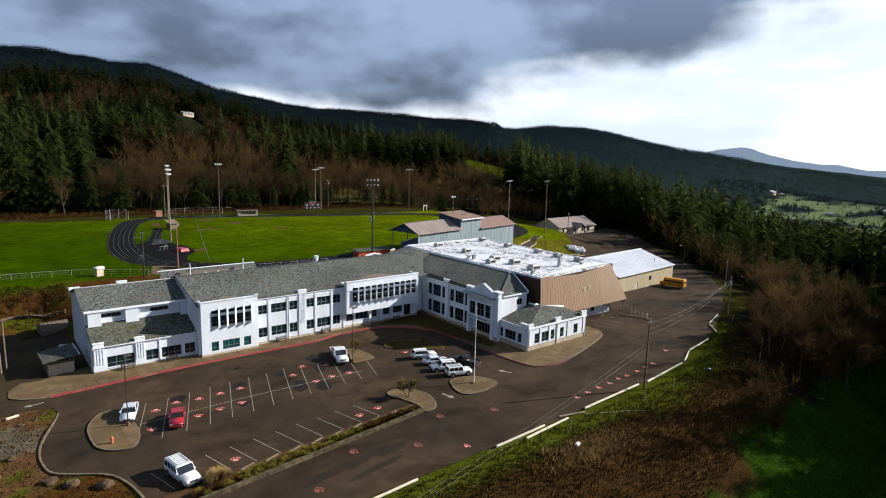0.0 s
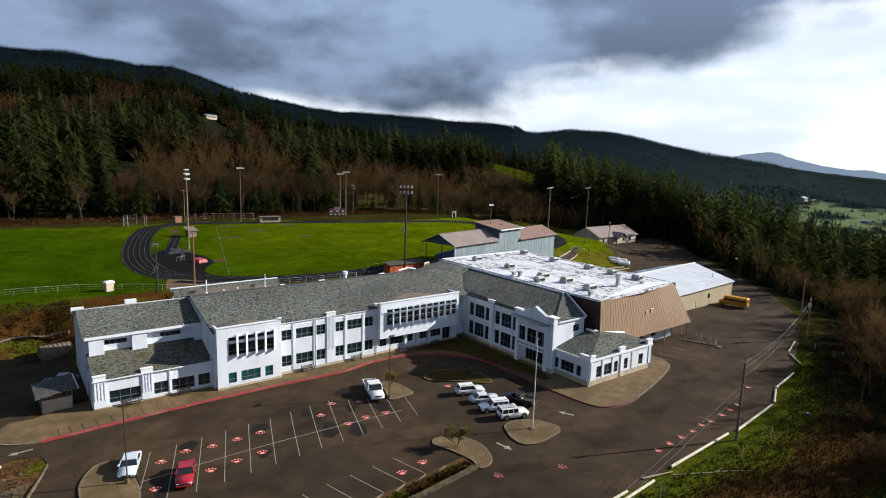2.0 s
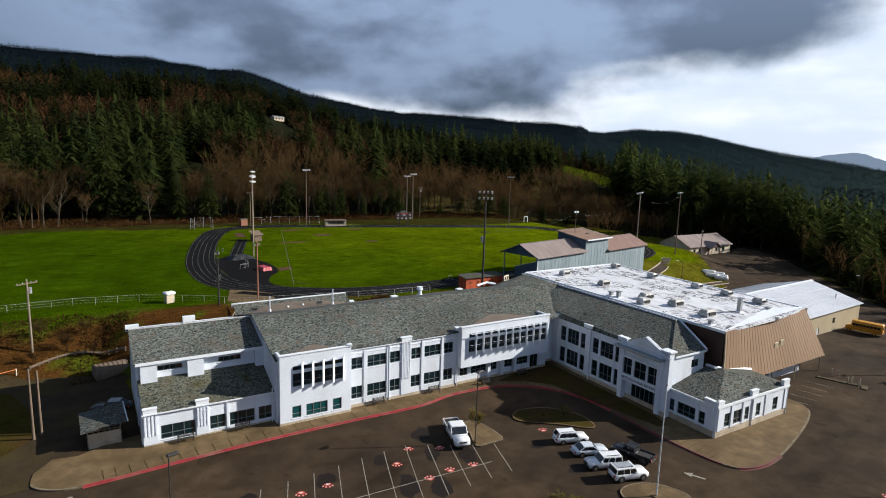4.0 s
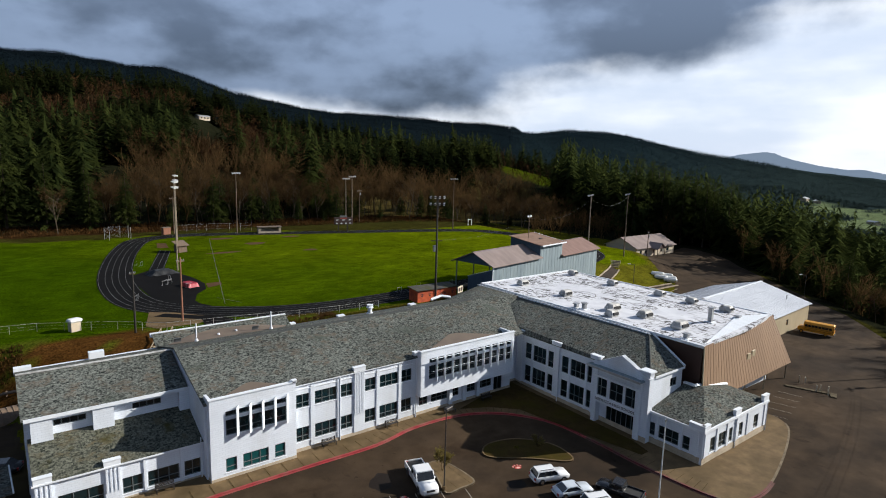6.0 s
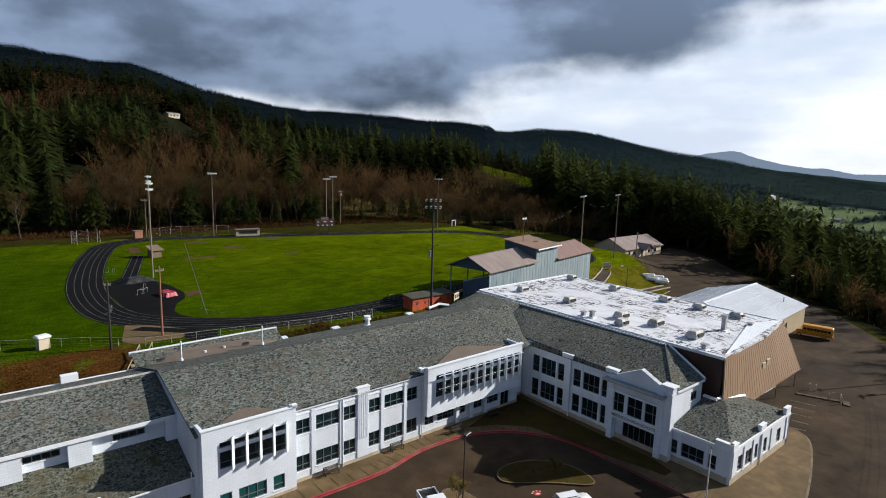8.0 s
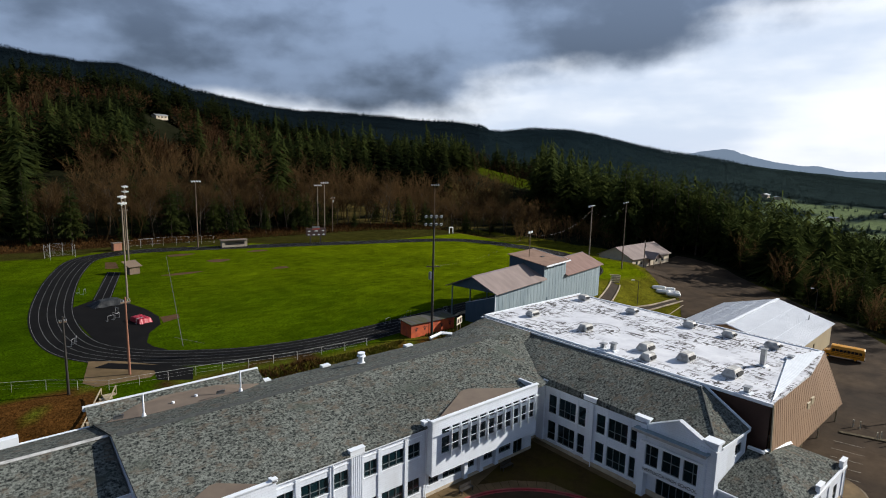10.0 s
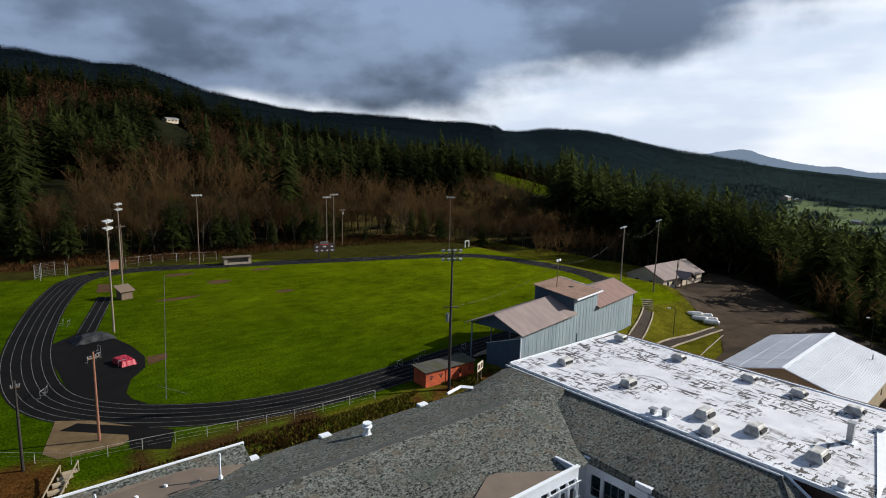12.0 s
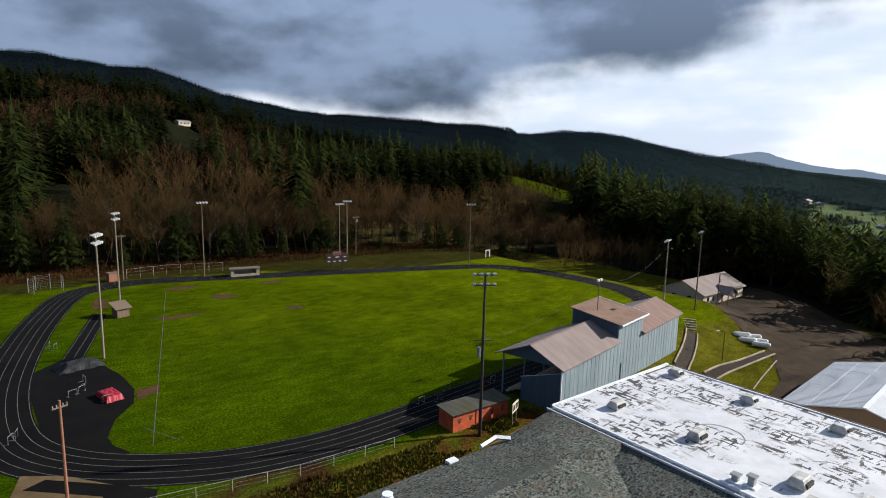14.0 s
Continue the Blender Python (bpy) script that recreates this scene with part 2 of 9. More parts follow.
M["mud"] = mat("muddy_gravel", (0.046, 0.031, 0.018), (0.026, 0.018, 0.011), 0.5, 0.9, 0.12, 5, (0.058, 0.044, 0.014), 0.10, 0.5, spec=0.1)
M["rough_lawn"] = mat("rough_lawn", (0.050, 0.046, 0.007), (0.034, 0.028, 0.006), 0.7, 1.0, 0.3, 6, (0.060, 0.036, 0.014), 0.14, 0.5, spec=0.0)
M["track"] = mat("track_surface", (0.0080, 0.0078, 0.0080), (0.0058, 0.0057, 0.0060), 0.3, 0.9, 0.02, 8, (0.0105, 0.0100, 0.0098), 0.1, 0.5, spec=0.04)
M["lane"] = mat("lane_paint", (0.16, 0.16, 0.155), (0.055, 0.055, 0.054), 0.8, 0.85, contrast=0.5)
M["steel"] = mat("galvanised_steel", (0.42, 0.43, 0.44), (0.32, 0.33, 0.34), 2, 0.45, metal=0.6)
M["lamp_white"] = mat("lamp_housing", (0.80, 0.80, 0.78), (0.68, 0.68, 0.66), 3, 0.4)
M["dark_steel"] = mat("dark_steel", (0.035, 0.03, 0.028), (0.05, 0.045, 0.04), 2, 0.5, metal=0.3)
M["wood_pole"] = mat("weathered_pole", (0.17, 0.12, 0.08), (0.12, 0.085, 0.06), 1.5, 0.9, 0.03, 8, stretch=(3, 3, 0.3))
M["red_pole"] = mat("reddish_pole", (0.28, 0.12, 0.07), (0.20, 0.09, 0.055), 1.5, 0.85, stretch=(3, 3, 0.3))
M["pale_pole"] = mat("pale_pole", (0.26, 0.21, 0.15), (0.19, 0.15, 0.11), 1.5, 0.85, stretch=(3, 3, 0.3))
M["timber"] = mat("timber", (0.34, 0.28, 0.19), (0.24, 0.19, 0.13), 1.4, 0.9, 0.03, 9, rand=0.2)
M["cream_rail"] = mat("cream_painted_log", (0.62, 0.57, 0.44), (0.48, 0.43, 0.33), 1.2, 0.8)
M["tarp"] = mat("red_tarpaulin", (0.40, 0.012, 0.030), (0.27, 0.008, 0.022), 0.8, 0.45, 0.1, 2)
M["grey_tarp"] = mat("grey_tarpaulin", (0.030, 0.032, 0.034), (0.014, 0.015, 0.017), 0.9, 0.6, 0.25, 2, spec=0.2)
M["yellow"] = mat("bus_yellow", (0.62, 0.28, 0.012), (0.54, 0.24, 0.01), 0.6, 0.4)
M["black"] = mat("black_rubber", (0.015, 0.015, 0.015), (0.022, 0.022, 0.022), 3, 0.8)
M["chrome"] = mat("chrome", (0.6, 0.6, 0.6), (0.5, 0.5, 0.5), 3, 0.25, metal=0.9)
M["car_white"] = mat("white_car_paint", (0.78, 0.79, 0.80), (0.74, 0.75, 0.76), 1, 0.25, coat=0.5)
M["car_silver"] = mat("pale_silver_car_paint", (0.58, 0.63, 0.68), (0.54, 0.59, 0.64), 1, 0.25, coat=0.5)
M["car_red"] = mat("red_car_paint", (0.31, 0.006, 0.014), (0.27, 0.006, 0.012), 1, 0.25, coat=0.5)
M["car_black"] = mat("black_car_paint", (0.018, 0.018, 0.02), (0.025, 0.025, 0.028), 1, 0.25, coat=0.5)
M["lamp_red"] = mat("tail_lamp_red", (0.35, 0.01, 0.01), (0.28, 0.01, 0.01), 2, 0.3)
M["lamp_clear"] = mat("headlamp_clear", (0.6, 0.6, 0.6), (0.5, 0.5, 0.5), 2, 0.15)
M["hydrant"] = mat("orange_hydrant_paint", (0.55, 0.15, 0.03), (0.45, 0.12, 0.025), 3, 0.6)
M["bark"] = mat("conifer_bark", (0.07, 0.05, 0.035), (0.045, 0.033, 0.024), 2, 0.95)
M["needles"] = mat("conifer_needles", (0.0245, 0.0365, 0.0125), (0.055, 0.068, 0.0175), 0.10, 0.95, island=0.32, spec=0.0, rand=0.0, leaf=0.6)
# Cloud shade over the slope is put into this darker needle colour
M["needles_far_shaded"] = mat("shaded_far_conifers", (0.0085, 0.0130, 0.0050), (0.0200, 0.0250, 0.0075), 0.02, 0.95, spec=0.0, island=0.35, leaf=0.5)
# Distance haze mixed into the needle colours: paler for valley, blue for ridge
M["needles_valley_hazed"] = mat("hazed_valley_conifers", (0.0230, 0.0380, 0.0390), (0.0330, 0.0500, 0.0480), 0.01, 0.95, spec=0.0, island=0.25, leaf=0.5)
M["needles_ridge_hazed"] = mat("hazed_ridge_conifers", (0.0120, 0.0230, 0.0300), (0.0180, 0.0310, 0.0380), 0.005, 0.95, spec=0.0, island=0.2, leaf=0.5)
# Darkened for cloud shadow, with the blue haze of distance in the colour
M["needles_high_shaded"] = mat("shaded_mountain_conifers", (0.0055, 0.0100, 0.0140), (0.0090, 0.0150, 0.0190), 0.005, 0.95, spec=0.0, island=0.15, leaf=0.5)
M["twigs"] = mat("bare_twigs", (0.098, 0.060, 0.025), (0.042, 0.025, 0.011), 0.08, 0.95, spec=0.03, rand=0.4, leaf=0.4)
M["pale_bark"] = mat("alder_bark", (0.10, 0.08, 0.057), (0.055, 0.044, 0.031), 0.6, 0.95, spec=0.05)
M["young_twigs"] = mat("budding_twigs", (0.21, 0.17, 0.055), (0.12, 0.09, 0.03), 0.1, 0.9, spec=0.03, leaf=0.4)
M["twigs_far"] = mat("far_bare_trees", (0.058, 0.030, 0.013), (0.028, 0.016, 0.008), 0.03, 0.95, spec=0.02, island=0.3)
M["shrub"] = mat("evergreen_shrub", (0.090, 0.092, 0.012), (0.150, 0.110, 0.022), 0.5, 0.95, island=0.35, spec=0.0)
M["dry_grass"] = mat("dry_grass", (0.34, 0.235, 0.095), (0.22, 0.145, 0.055), 0.8, 0.95, island=0.3, spec=0.05)
M["brown_brush"] = mat("brown_brush", (0.082, 0.040, 0.014), (0.040, 0.021, 0.008), 0.30, 0.95, island=0.35, spec=0.0)
M["green_tuft"] = mat("green_tufts", (0.052, 0.080, 0.004), (0.080, 0.098, 0.006), 0.5, 0.95, island=0.3, spec=0.0)
M["rough_grass"] = mat("rough_grass", (0.046, 0.058, 0.006), (0.088, 0.074, 0.020), 0.35, 0.95, island=0.3, spec=0.0, leaf=0.3)
M["rock"] = mat("boulder", (0.115, 0.076, 0.046), (0.050, 0.034, 0.022), 1.5, 0.95, 0.1, 4, spec=0.1)
M["stone_wall"] = mat("low_concrete_wall", (0.120, 0.094, 0.058), (0.034, 0.028, 0.014), 1.6, 0.95, 0.05, 5, spec=0.15)
M["far_hill"] = mat("haze_glow_hill", (0.05, 0.065, 0.08), (0.04, 0.055, 0.07), 0.002, 1.0, spec=0.0)
# Emission stands in for the pale blue haze of distance
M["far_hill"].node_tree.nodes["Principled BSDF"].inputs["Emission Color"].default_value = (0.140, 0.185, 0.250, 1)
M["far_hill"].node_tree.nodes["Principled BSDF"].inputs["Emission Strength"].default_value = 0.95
M["cream_wall"] = mat("cream_wall", (0.55, 0.47, 0.35), (0.48, 0.40, 0.30), 0.5, 0.8)
M["dark_board"] = mat("dark_scoreboard", (0.05, 0.022, 0.02), (0.035, 0.018, 0.016), 2, 0.6)
M["blue_bin"] = mat("blue_plastic", (0.02, 0.06, 0.30), (0.02, 0.05, 0.25), 2, 0.5)


def ground_material():
    """Ground cover: colours by what grows there, broken up by soft blotches, clumps and blades."""
    m = mat("ground_cover", (0.76, 0.79, 0.8), (1.20, 1.18, 1.1), 0.55, 1.0, 0.5, 6, spec=0.0, contrast=0.30, stretch=(0.6, 1.0, 1.0))
    nt = m.node_tree
    b = nt.nodes["Principled BSDF"]
    geo = nt.nodes.new("ShaderNodeNewGeometry")
    fine = nt.nodes.new("ShaderNodeTexNoise")
    fine.inputs["Scale"].default_value, fine.inputs["Detail"].default_value, fine.inputs["Roughness"].default_value = 3.4, 4, 0.7
    nt.links.new(geo.outputs["Position"], fine.inputs["Vector"])
    rng_ = nt.nodes.new("ShaderNodeMapRange")
    for k, val in zip((1, 2, 3, 4), (0.36, 0.64, 0.45, 1.55)):
        rng_.inputs[k].default_value = val
    nt.links.new(fine.outputs["Fac"], rng_.inputs[0])
    broad = nt.nodes.new("ShaderNodeTexNoise")
    broad.inputs["Scale"].default_value, broad.inputs["Detail"].default_value, broad.inputs["Roughness"].default_value = 0.10, 7, 0.72
    nt.links.new(geo.outputs["Position"], broad.inputs["Vector"])
    rng_b = nt.nodes.new("ShaderNodeMapRange")
    for k, val in zip((1, 2, 3, 4), (0.34, 0.68, 0.74, 1.28)):
        rng_b.inputs[k].default_value = val
    nt.links.new(broad.outputs["Fac"], rng_b.inputs[0])
    at = nt.nodes.new("ShaderNodeAttribute")
    at.attribute_name = "cover"
    col = at.outputs["Color"]
    for src in (b.inputs["Base Color"].links[0].from_socket, rng_.outputs[0], rng_b.outputs[0]):
        mx = nt.nodes.new("ShaderNodeMix")
        mx.data_type, mx.blend_type = "RGBA", "MULTIPLY"
        mx.inputs[0].default_value = 1.0
        nt.links.new(col, mx.inputs[6])
        nt.links.new(src, mx.inputs[7])
        col = mx.outputs[2]
    nt.links.new(col, b.inputs["Base Color"])
    return m


M["ground"] = ground_material()


def damp_patches(m, sizes, tint):
    """Dark damp and oily blotches with a shape of their own on a paved surface."""
    nt = m.node_tree
    b = nt.nodes["Principled BSDF"]
    geo = nt.nodes.new("ShaderNodeNewGeometry")
    for scale, stretch, lo, hi in sizes:
        src = b.inputs["Base Color"].links[0].from_socket
        vm = nt.nodes.new("ShaderNodeVectorMath")
        vm.operation = "MULTIPLY"
        vm.inputs[1].default_value = stretch
        nt.links.new(geo.outputs["Position"], vm.inputs[0])
        n = nt.nodes.new("ShaderNodeTexNoise")
        n.inputs["Scale"].default_value, n.inputs["Detail"].default_value, n.inputs["Distortion"].default_value = scale, 5, 0.4
        nt.links.new(vm.outputs[0], n.inputs["Vector"])
        r = nt.nodes.new("ShaderNodeMapRange")
        r.inputs[1].default_value, r.inputs[2].default_value = lo, hi
        nt.links.new(n.outputs["Fac"], r.inputs[0])
        mx = nt.nodes.new("ShaderNodeMix")
        mx.data_type, mx.blend_type = "RGBA", "MULTIPLY"
        nt.links.new(r.outputs[0], mx.inputs[0])
        nt.links.new(src, mx.inputs[6])
        mx.inputs[7].default_value = (*tint, 1)
        nt.links.new(mx.outputs[2], b.inputs["Base Color"])


damp_patches(M["asphalt"], ((0.10, (1, 2.0, 1), 0.52, 0.68), (0.45, (1.2, 0.8, 1), 0.64, 0.74), (2.2, (1, 1, 1), 0.66, 0.72)), (0.62, 0.60, 0.59))


# membrane roof: white with dark streaky wear
def membrane():
    m = mat("white_membrane_roof", (0.70, 0.71, 0.74), (0.55, 0.56, 0.60), 0.4, 0.6, 0.02, 3)
    nt = m.node_tree
    b = nt.nodes["Principled BSDF"]
    old = b.inputs["Base Color"].links[0].from_socket
    geo = nt.nodes.new("ShaderNodeNewGeometry")

    def streak(stretch, sc, lo, hi):
        vm = nt.nodes.new("ShaderNodeVectorMath")
        vm.operation = "MULTIPLY"
        vm.inputs[1].default_value = stretch
        nt.links.new(geo.outputs["Position"], vm.inputs[0])
        n = nt.nodes.new("ShaderNodeTexNoise")
        n.inputs["Scale"].default_value, n.inputs["Detail"].default_value = sc, 6
        nt.links.new(vm.outputs[0], n.inputs["Vector"])
        r = nt.nodes.new("ShaderNodeMapRange")
        r.inputs[1].default_value, r.inputs[2].default_value = lo, hi
        nt.links.new(n.outputs["Fac"], r.inputs[0])
        return r.outputs[0]

    def times(a, bb):
        n = nt.nodes.new("ShaderNodeMath")
        n.operation = "MULTIPLY"
        nt.links.new(a, n.inputs[0])
        nt.links.new(bb, n.inputs[1])
        return n.outputs[0]

    a = streak((0.6, 2.0, 1), 1.15, 0.566, 0.590)
    c = streak((2.0, 0.55, 1), 1.05, 0.548, 0.572)
    zone = streak((1.3, 0.7, 1), 0.22, 0.43, 0.53)
    mx = nt.nodes.new("ShaderNodeMath")
    mx.operation = "MAXIMUM"
    nt.links.new(times(a, zone), mx.inputs[0])
    nt.links.new(times(c, zone), mx.inputs[1])
    mixn = nt.nodes.new("ShaderNodeMix")
    mixn.data_type = "RGBA"
    nt.links.new(mx.outputs[0], mixn.inputs[0])
    nt.links.new(old, mixn.inputs[6])
    mixn.inputs[7].default_value = (0.055, 0.048, 0.045, 1)
    nt.links.new(mixn.outputs[2], b.inputs["Base Color"])
    return m


M["membrane"] = membrane()


def block_courses(m, width, row, shade):
    """Faint joints of painted blockwork, by height and by the run of the wall."""
    nt = m.node_tree
    b = nt.nodes["Principled BSDF"]
    geo = nt.nodes.new("ShaderNodeNewGeometry")
    sep_, com = nt.nodes.new("ShaderNodeSeparateXYZ"), nt.nodes.new("ShaderNodeCombineXYZ")
    add = nt.nodes.new("ShaderNodeMath")
    nt.links.new(geo.outputs["Position"], sep_.inputs[0])
    nt.links.new(sep_.outputs[0], add.inputs[0])
    nt.links.new(sep_.outputs[1], add.inputs[1])
    nt.links.new(add.outputs[0], com.inputs[0])
    nt.links.new(sep_.outputs[2], com.inputs[1])
    n = nt.nodes.new("ShaderNodeTexBrick")
    for key, val in (("Color1", (1, 1, 1, 1)), ("Color2", (0.95, 0.95, 0.95, 1)), ("Mortar", (*shade, 1)), ("Scale", 1.0), ("Mortar Size", 0.016), ("Mortar Smooth", 0.4), ("Brick Width", width), ("Row Height", row)):
        n.inputs[key].default_value = val
    nt.links.new(com.outputs[0], n.inputs["Vector"])
    mx = nt.nodes.new("ShaderNodeMix")
    mx.data_type, mx.blend_type = "RGBA", "MULTIPLY"
    mx.inputs[0].default_value = 1.0
    nt.links.new(b.inputs["Base Color"].links[0].from_socket, mx.inputs[6])
    nt.links.new(n.outputs["Color"], mx.inputs[7])
    nt.links.new(mx.outputs[2], b.inputs["Base Color"])


block_courses(M["white_wall"], 0.62, 0.24, (0.80, 0.81, 0.83))
block_courses(M["plinth"], 1.2, 0.45, (0.72, 0.70, 0.68))


# ---- mesh helpers ----
def link_bm(name, bm, material, parent=None):
    me = bpy.data.meshes.new(name)
    bmesh.ops.recalc_face_normals(bm, faces=bm.faces[:])
    bm.to_mesh(me)
    bm.free()
    me.materials.append(material)
    ob = new(name, me)
    ob.parent = parent
    return ob


def part(name, bm, material, parent, label=""):
    ob = link_bm(name, bm, material, parent)
    return tagged(ob, label) if label else ob


def thing(name, label, category, group="", at=(0, 0, 0), turn=0.0):
    ob = new(name)
    ob.matrix_world = pose(*at, 0, 0, turn)
    ob.empty_display_size = 0.5
    return tagged(ob, label, category, group)


def from_lists(name, verts, faces, material, parent=None):
    me = bpy.data.meshes.new(name)
    me.from_pydata(verts, [], faces)
    me.materials.append(material)
    ob = new(name, me)
    ob.parent = parent
    return ob


def box(bm, x0, x1, y0, y1, z0, z1, m=None, bevel=0.0):
    vs = [bm.verts.new((x, y, z)) for z in (z0, z1) for x, y in ((x0, y0), (x1, y0), (x1, y1), (x0, y1))]
    fs = [bm.faces.new([vs[i] for i in q]) for q in ((3, 2, 1, 0), (4, 5, 6, 7), (0, 1, 5, 4), (1, 2, 6, 5), (2, 3, 7, 6), (3, 0, 4, 7))]
    if bevel:
        es = list({e for f in fs for e in f.edges})
        r = bmesh.ops.bevel(bm, geom=es, offset=bevel, segments=1, affect="EDGES")
        vs = r["verts"]
    if m:
        bmesh.ops.transform(bm, matrix=m, verts=vs)
    return bm


def B(*args, **kw):
    return box(bmesh.new(), *args, **kw)


def tube(bm, p0, p1, r0, r1=None, n=8, caps=True):
    p0, p1, r1 = Vector(p0), Vector(p1), r0 if r1 is None else r1
    q = (p1 - p0).to_track_quat("Z", "Y")
    rings = []
    for p, r in ((p0, r0), (p1, r1)):
        rings.append([bm.verts.new(p + q @ Vector((r * math.cos(a * math.tau / n), r * math.sin(a * math.tau / n), 0))) for a in range(n)])
    for i in range(n):
        bm.faces.new((rings[0][i], rings[0][(i + 1) % n], rings[1][(i + 1) % n], rings[1][i]))
    if caps:
        bm.faces.new(rings[0][::-1])
        bm.faces.new(rings[1])
    return bm


def T(*args, **kw):
    return tube(bmesh.new(), *args, **kw)


def slab(bm, pts, z0, z1, zf=None):
    """A flat piece with that outline; zf lifts it on to sloping ground."""
    lo = [bm.verts.new((x, y, z0 + (zf(x, y) if zf else 0))) for x, y in pts]
    hi = [bm.verts.new((x, y, z1 + (zf(x, y) if zf else 0))) for x, y in pts]
    n = len(pts)
    bm.faces.new(hi)
    bm.faces.new(lo[::-1])
    for i in range(n):
        bm.faces.new((lo[i], lo[(i + 1) % n], hi[(i + 1) % n], hi[i]))
    return bm


def poly(bm, pts):
    bm.faces.new([bm.verts.new(p) for p in pts])
    return bm


def roof_piece(bm, pts, thick=0.18):
    """A sloping roof plane with thickness."""
    hi = [bm.verts.new(p) for p in pts]
    lo = [bm.verts.new((p[0], p[1], p[2] - thick)) for p in pts]
    n = len(pts)
    bm.faces.new(hi)
    bm.faces.new(lo[::-1])
    for i in range(n):
        bm.faces.new((lo[i], lo[(i + 1) % n], hi[(i + 1) % n], hi[i]))
    return bm


def wall(bm, a, b, z0, z1, thick, holes=()):
    """An upright wall from a to b (plan), outer face on the line and thickness to its left; holes: (s0, s1, z0, z1) along it."""
    a, b = Vector(a).to_3d(), Vector(b).to_3d()
    length = (b - a).length
    d = (b - a) / length
    nrm = Vector((-d.y, d.x, 0)) * thick
    xs = sorted({0, length, *[min(max(h[i], 0), length) for h in holes for i in (0, 1)]})
    zs = sorted({z0, z1, *[min(max(h[i], z0), z1) for h in holes for i in (2, 3)]})

    def solid(i, j):
        if i < 0 or j < 0 or i >= len(xs) - 1 or j >= len(zs) - 1:
            return False
        x, z = (xs[i] + xs[i + 1]) / 2, (zs[j] + zs[j + 1]) / 2
        return not any(h[0] < x < h[1] and h[2] < z < h[3] for h in holes)

    def P(x, z, k):
        return bm.verts.new(a + d * x + nrm * k + Vector((0, 0, z)))

    for i in range(len(xs) - 1):
        for j in range(len(zs) - 1):
            if not solid(i, j):
                continue
            x, X, z, Z = xs[i], xs[i + 1], zs[j], zs[j + 1]
            bm.faces.new((P(x, z, 0), P(X, z, 0), P(X, Z, 0), P(x, Z, 0)))
            bm.faces.new((P(x, z, 1), P(x, Z, 1), P(X, Z, 1), P(X, z, 1)))
            if not solid(i - 1, j):
                bm.faces.new((P(x, z, 0), P(x, Z, 0), P(x, Z, 1), P(x, z, 1)))
            if not solid(i + 1, j):
                bm.faces.new((P(X, z, 0), P(X, z, 1), P(X, Z, 1), P(X, Z, 0)))
            if not solid(i, j - 1):
                bm.faces.new((P(x, z, 0), P(x, z, 1), P(X, z, 1), P(X, z, 0)))
            if not solid(i, j + 1):
                bm.faces.new((P(x, Z, 0), P(X, Z, 0), P(X, Z, 1), P(x, Z, 1)))
    bmesh.ops.remove_doubles(bm, verts=bm.verts[:], dist=0.0005)
    return bm


def smooth(x, lo, hi):
    x = min(1.0, max(0.0, (x - lo) / (hi - lo)))
    return x * x * (3 - 2 * x)


def lerp_table(x, table):
    if x <= table[0][0]:
        return table[0][1]
    for (a, p), (b, q) in zip(table, table[1:]):
        if x <= b:
            return p + (q - p) * (x - a) / (b - a)
    return table[-1][1]


def curve_pts(ctrl, n=8, closed=True):
    """Catmull-Rom through plan points."""
    out, k = [], len(ctrl)
    for i in range(k if closed else k - 1):
        p = [Vector(ctrl[(i + j) % k] if closed else ctrl[min(max(i + j, 0), k - 1)]) for j in (-1, 0, 1, 2)]
        for s in range(n):
            t = s / n
            q = 0.5 * (2 * p[1] + (p[2] - p[0]) * t + (2 * p[0] - 5 * p[1] + 4 * p[2] - p[3]) * t * t + (3 * p[1] - p[0] - 3 * p[2] + p[3]) * t ** 3)
            out.append((q.x, q.y))
    if not closed:
        out.append(tuple(ctrl[-1]))
    return out


def inside(x, y, pts):
    hit = False
    for (x0, y0), (x1, y1) in zip(pts, pts[1:] + pts[:1]):
        if (y0 > y) != (y1 > y) and x < (x1 - x0) * (y - y0) / (y1 - y0) + x0:
            hit = not hit
    return hit


def offset_loop(pts, d):
    """The closed plan loop moved inwards by d (counter-clockwise loops)."""
    out, n = [], len(pts)
    for i in range(n):
        a, b = Vector(pts[i - 1]), Vector(pts[(i + 1) % n])
        t = (b - a).normalized()
        out.append((pts[i][0] - t.y * d, pts[i][1] + t.x * d))
    return out


def partw(name, bm, material, parent, label=""):
    """A part whose mesh is given in world coordinates."""
    ob = part(name, bm, material, parent, label)
    top = parent
    ob.matrix_parent_inverse = Matrix.Identity(4)
    m = Matrix.Identity(4)
    while top:
        m = m @ Matrix.Translation(-top.matrix_basis.translation) if top.type == "EMPTY" else m
        top = top.parent
    ob.data.transform(m)
    return ob


# ---- ground ----
FIELD = 6.76
ROAD_EDGE = [(-70, 53), (60, 53.4), (81, 54.1), (95.3, 55.4), (101, 57.7), (111, 59.3), (131, 66.3), (159, 78.6), (176, 92), (190, 108), (214, 140), (216, 158)]


def apron(u, v):
    return 0.45 * min(1, max(0, (v - 88) / 12)) * (1 - min(1, max(0, (u - 80) / 20))) - 0.8 * min(1, max(0, (u - 115) / 35))


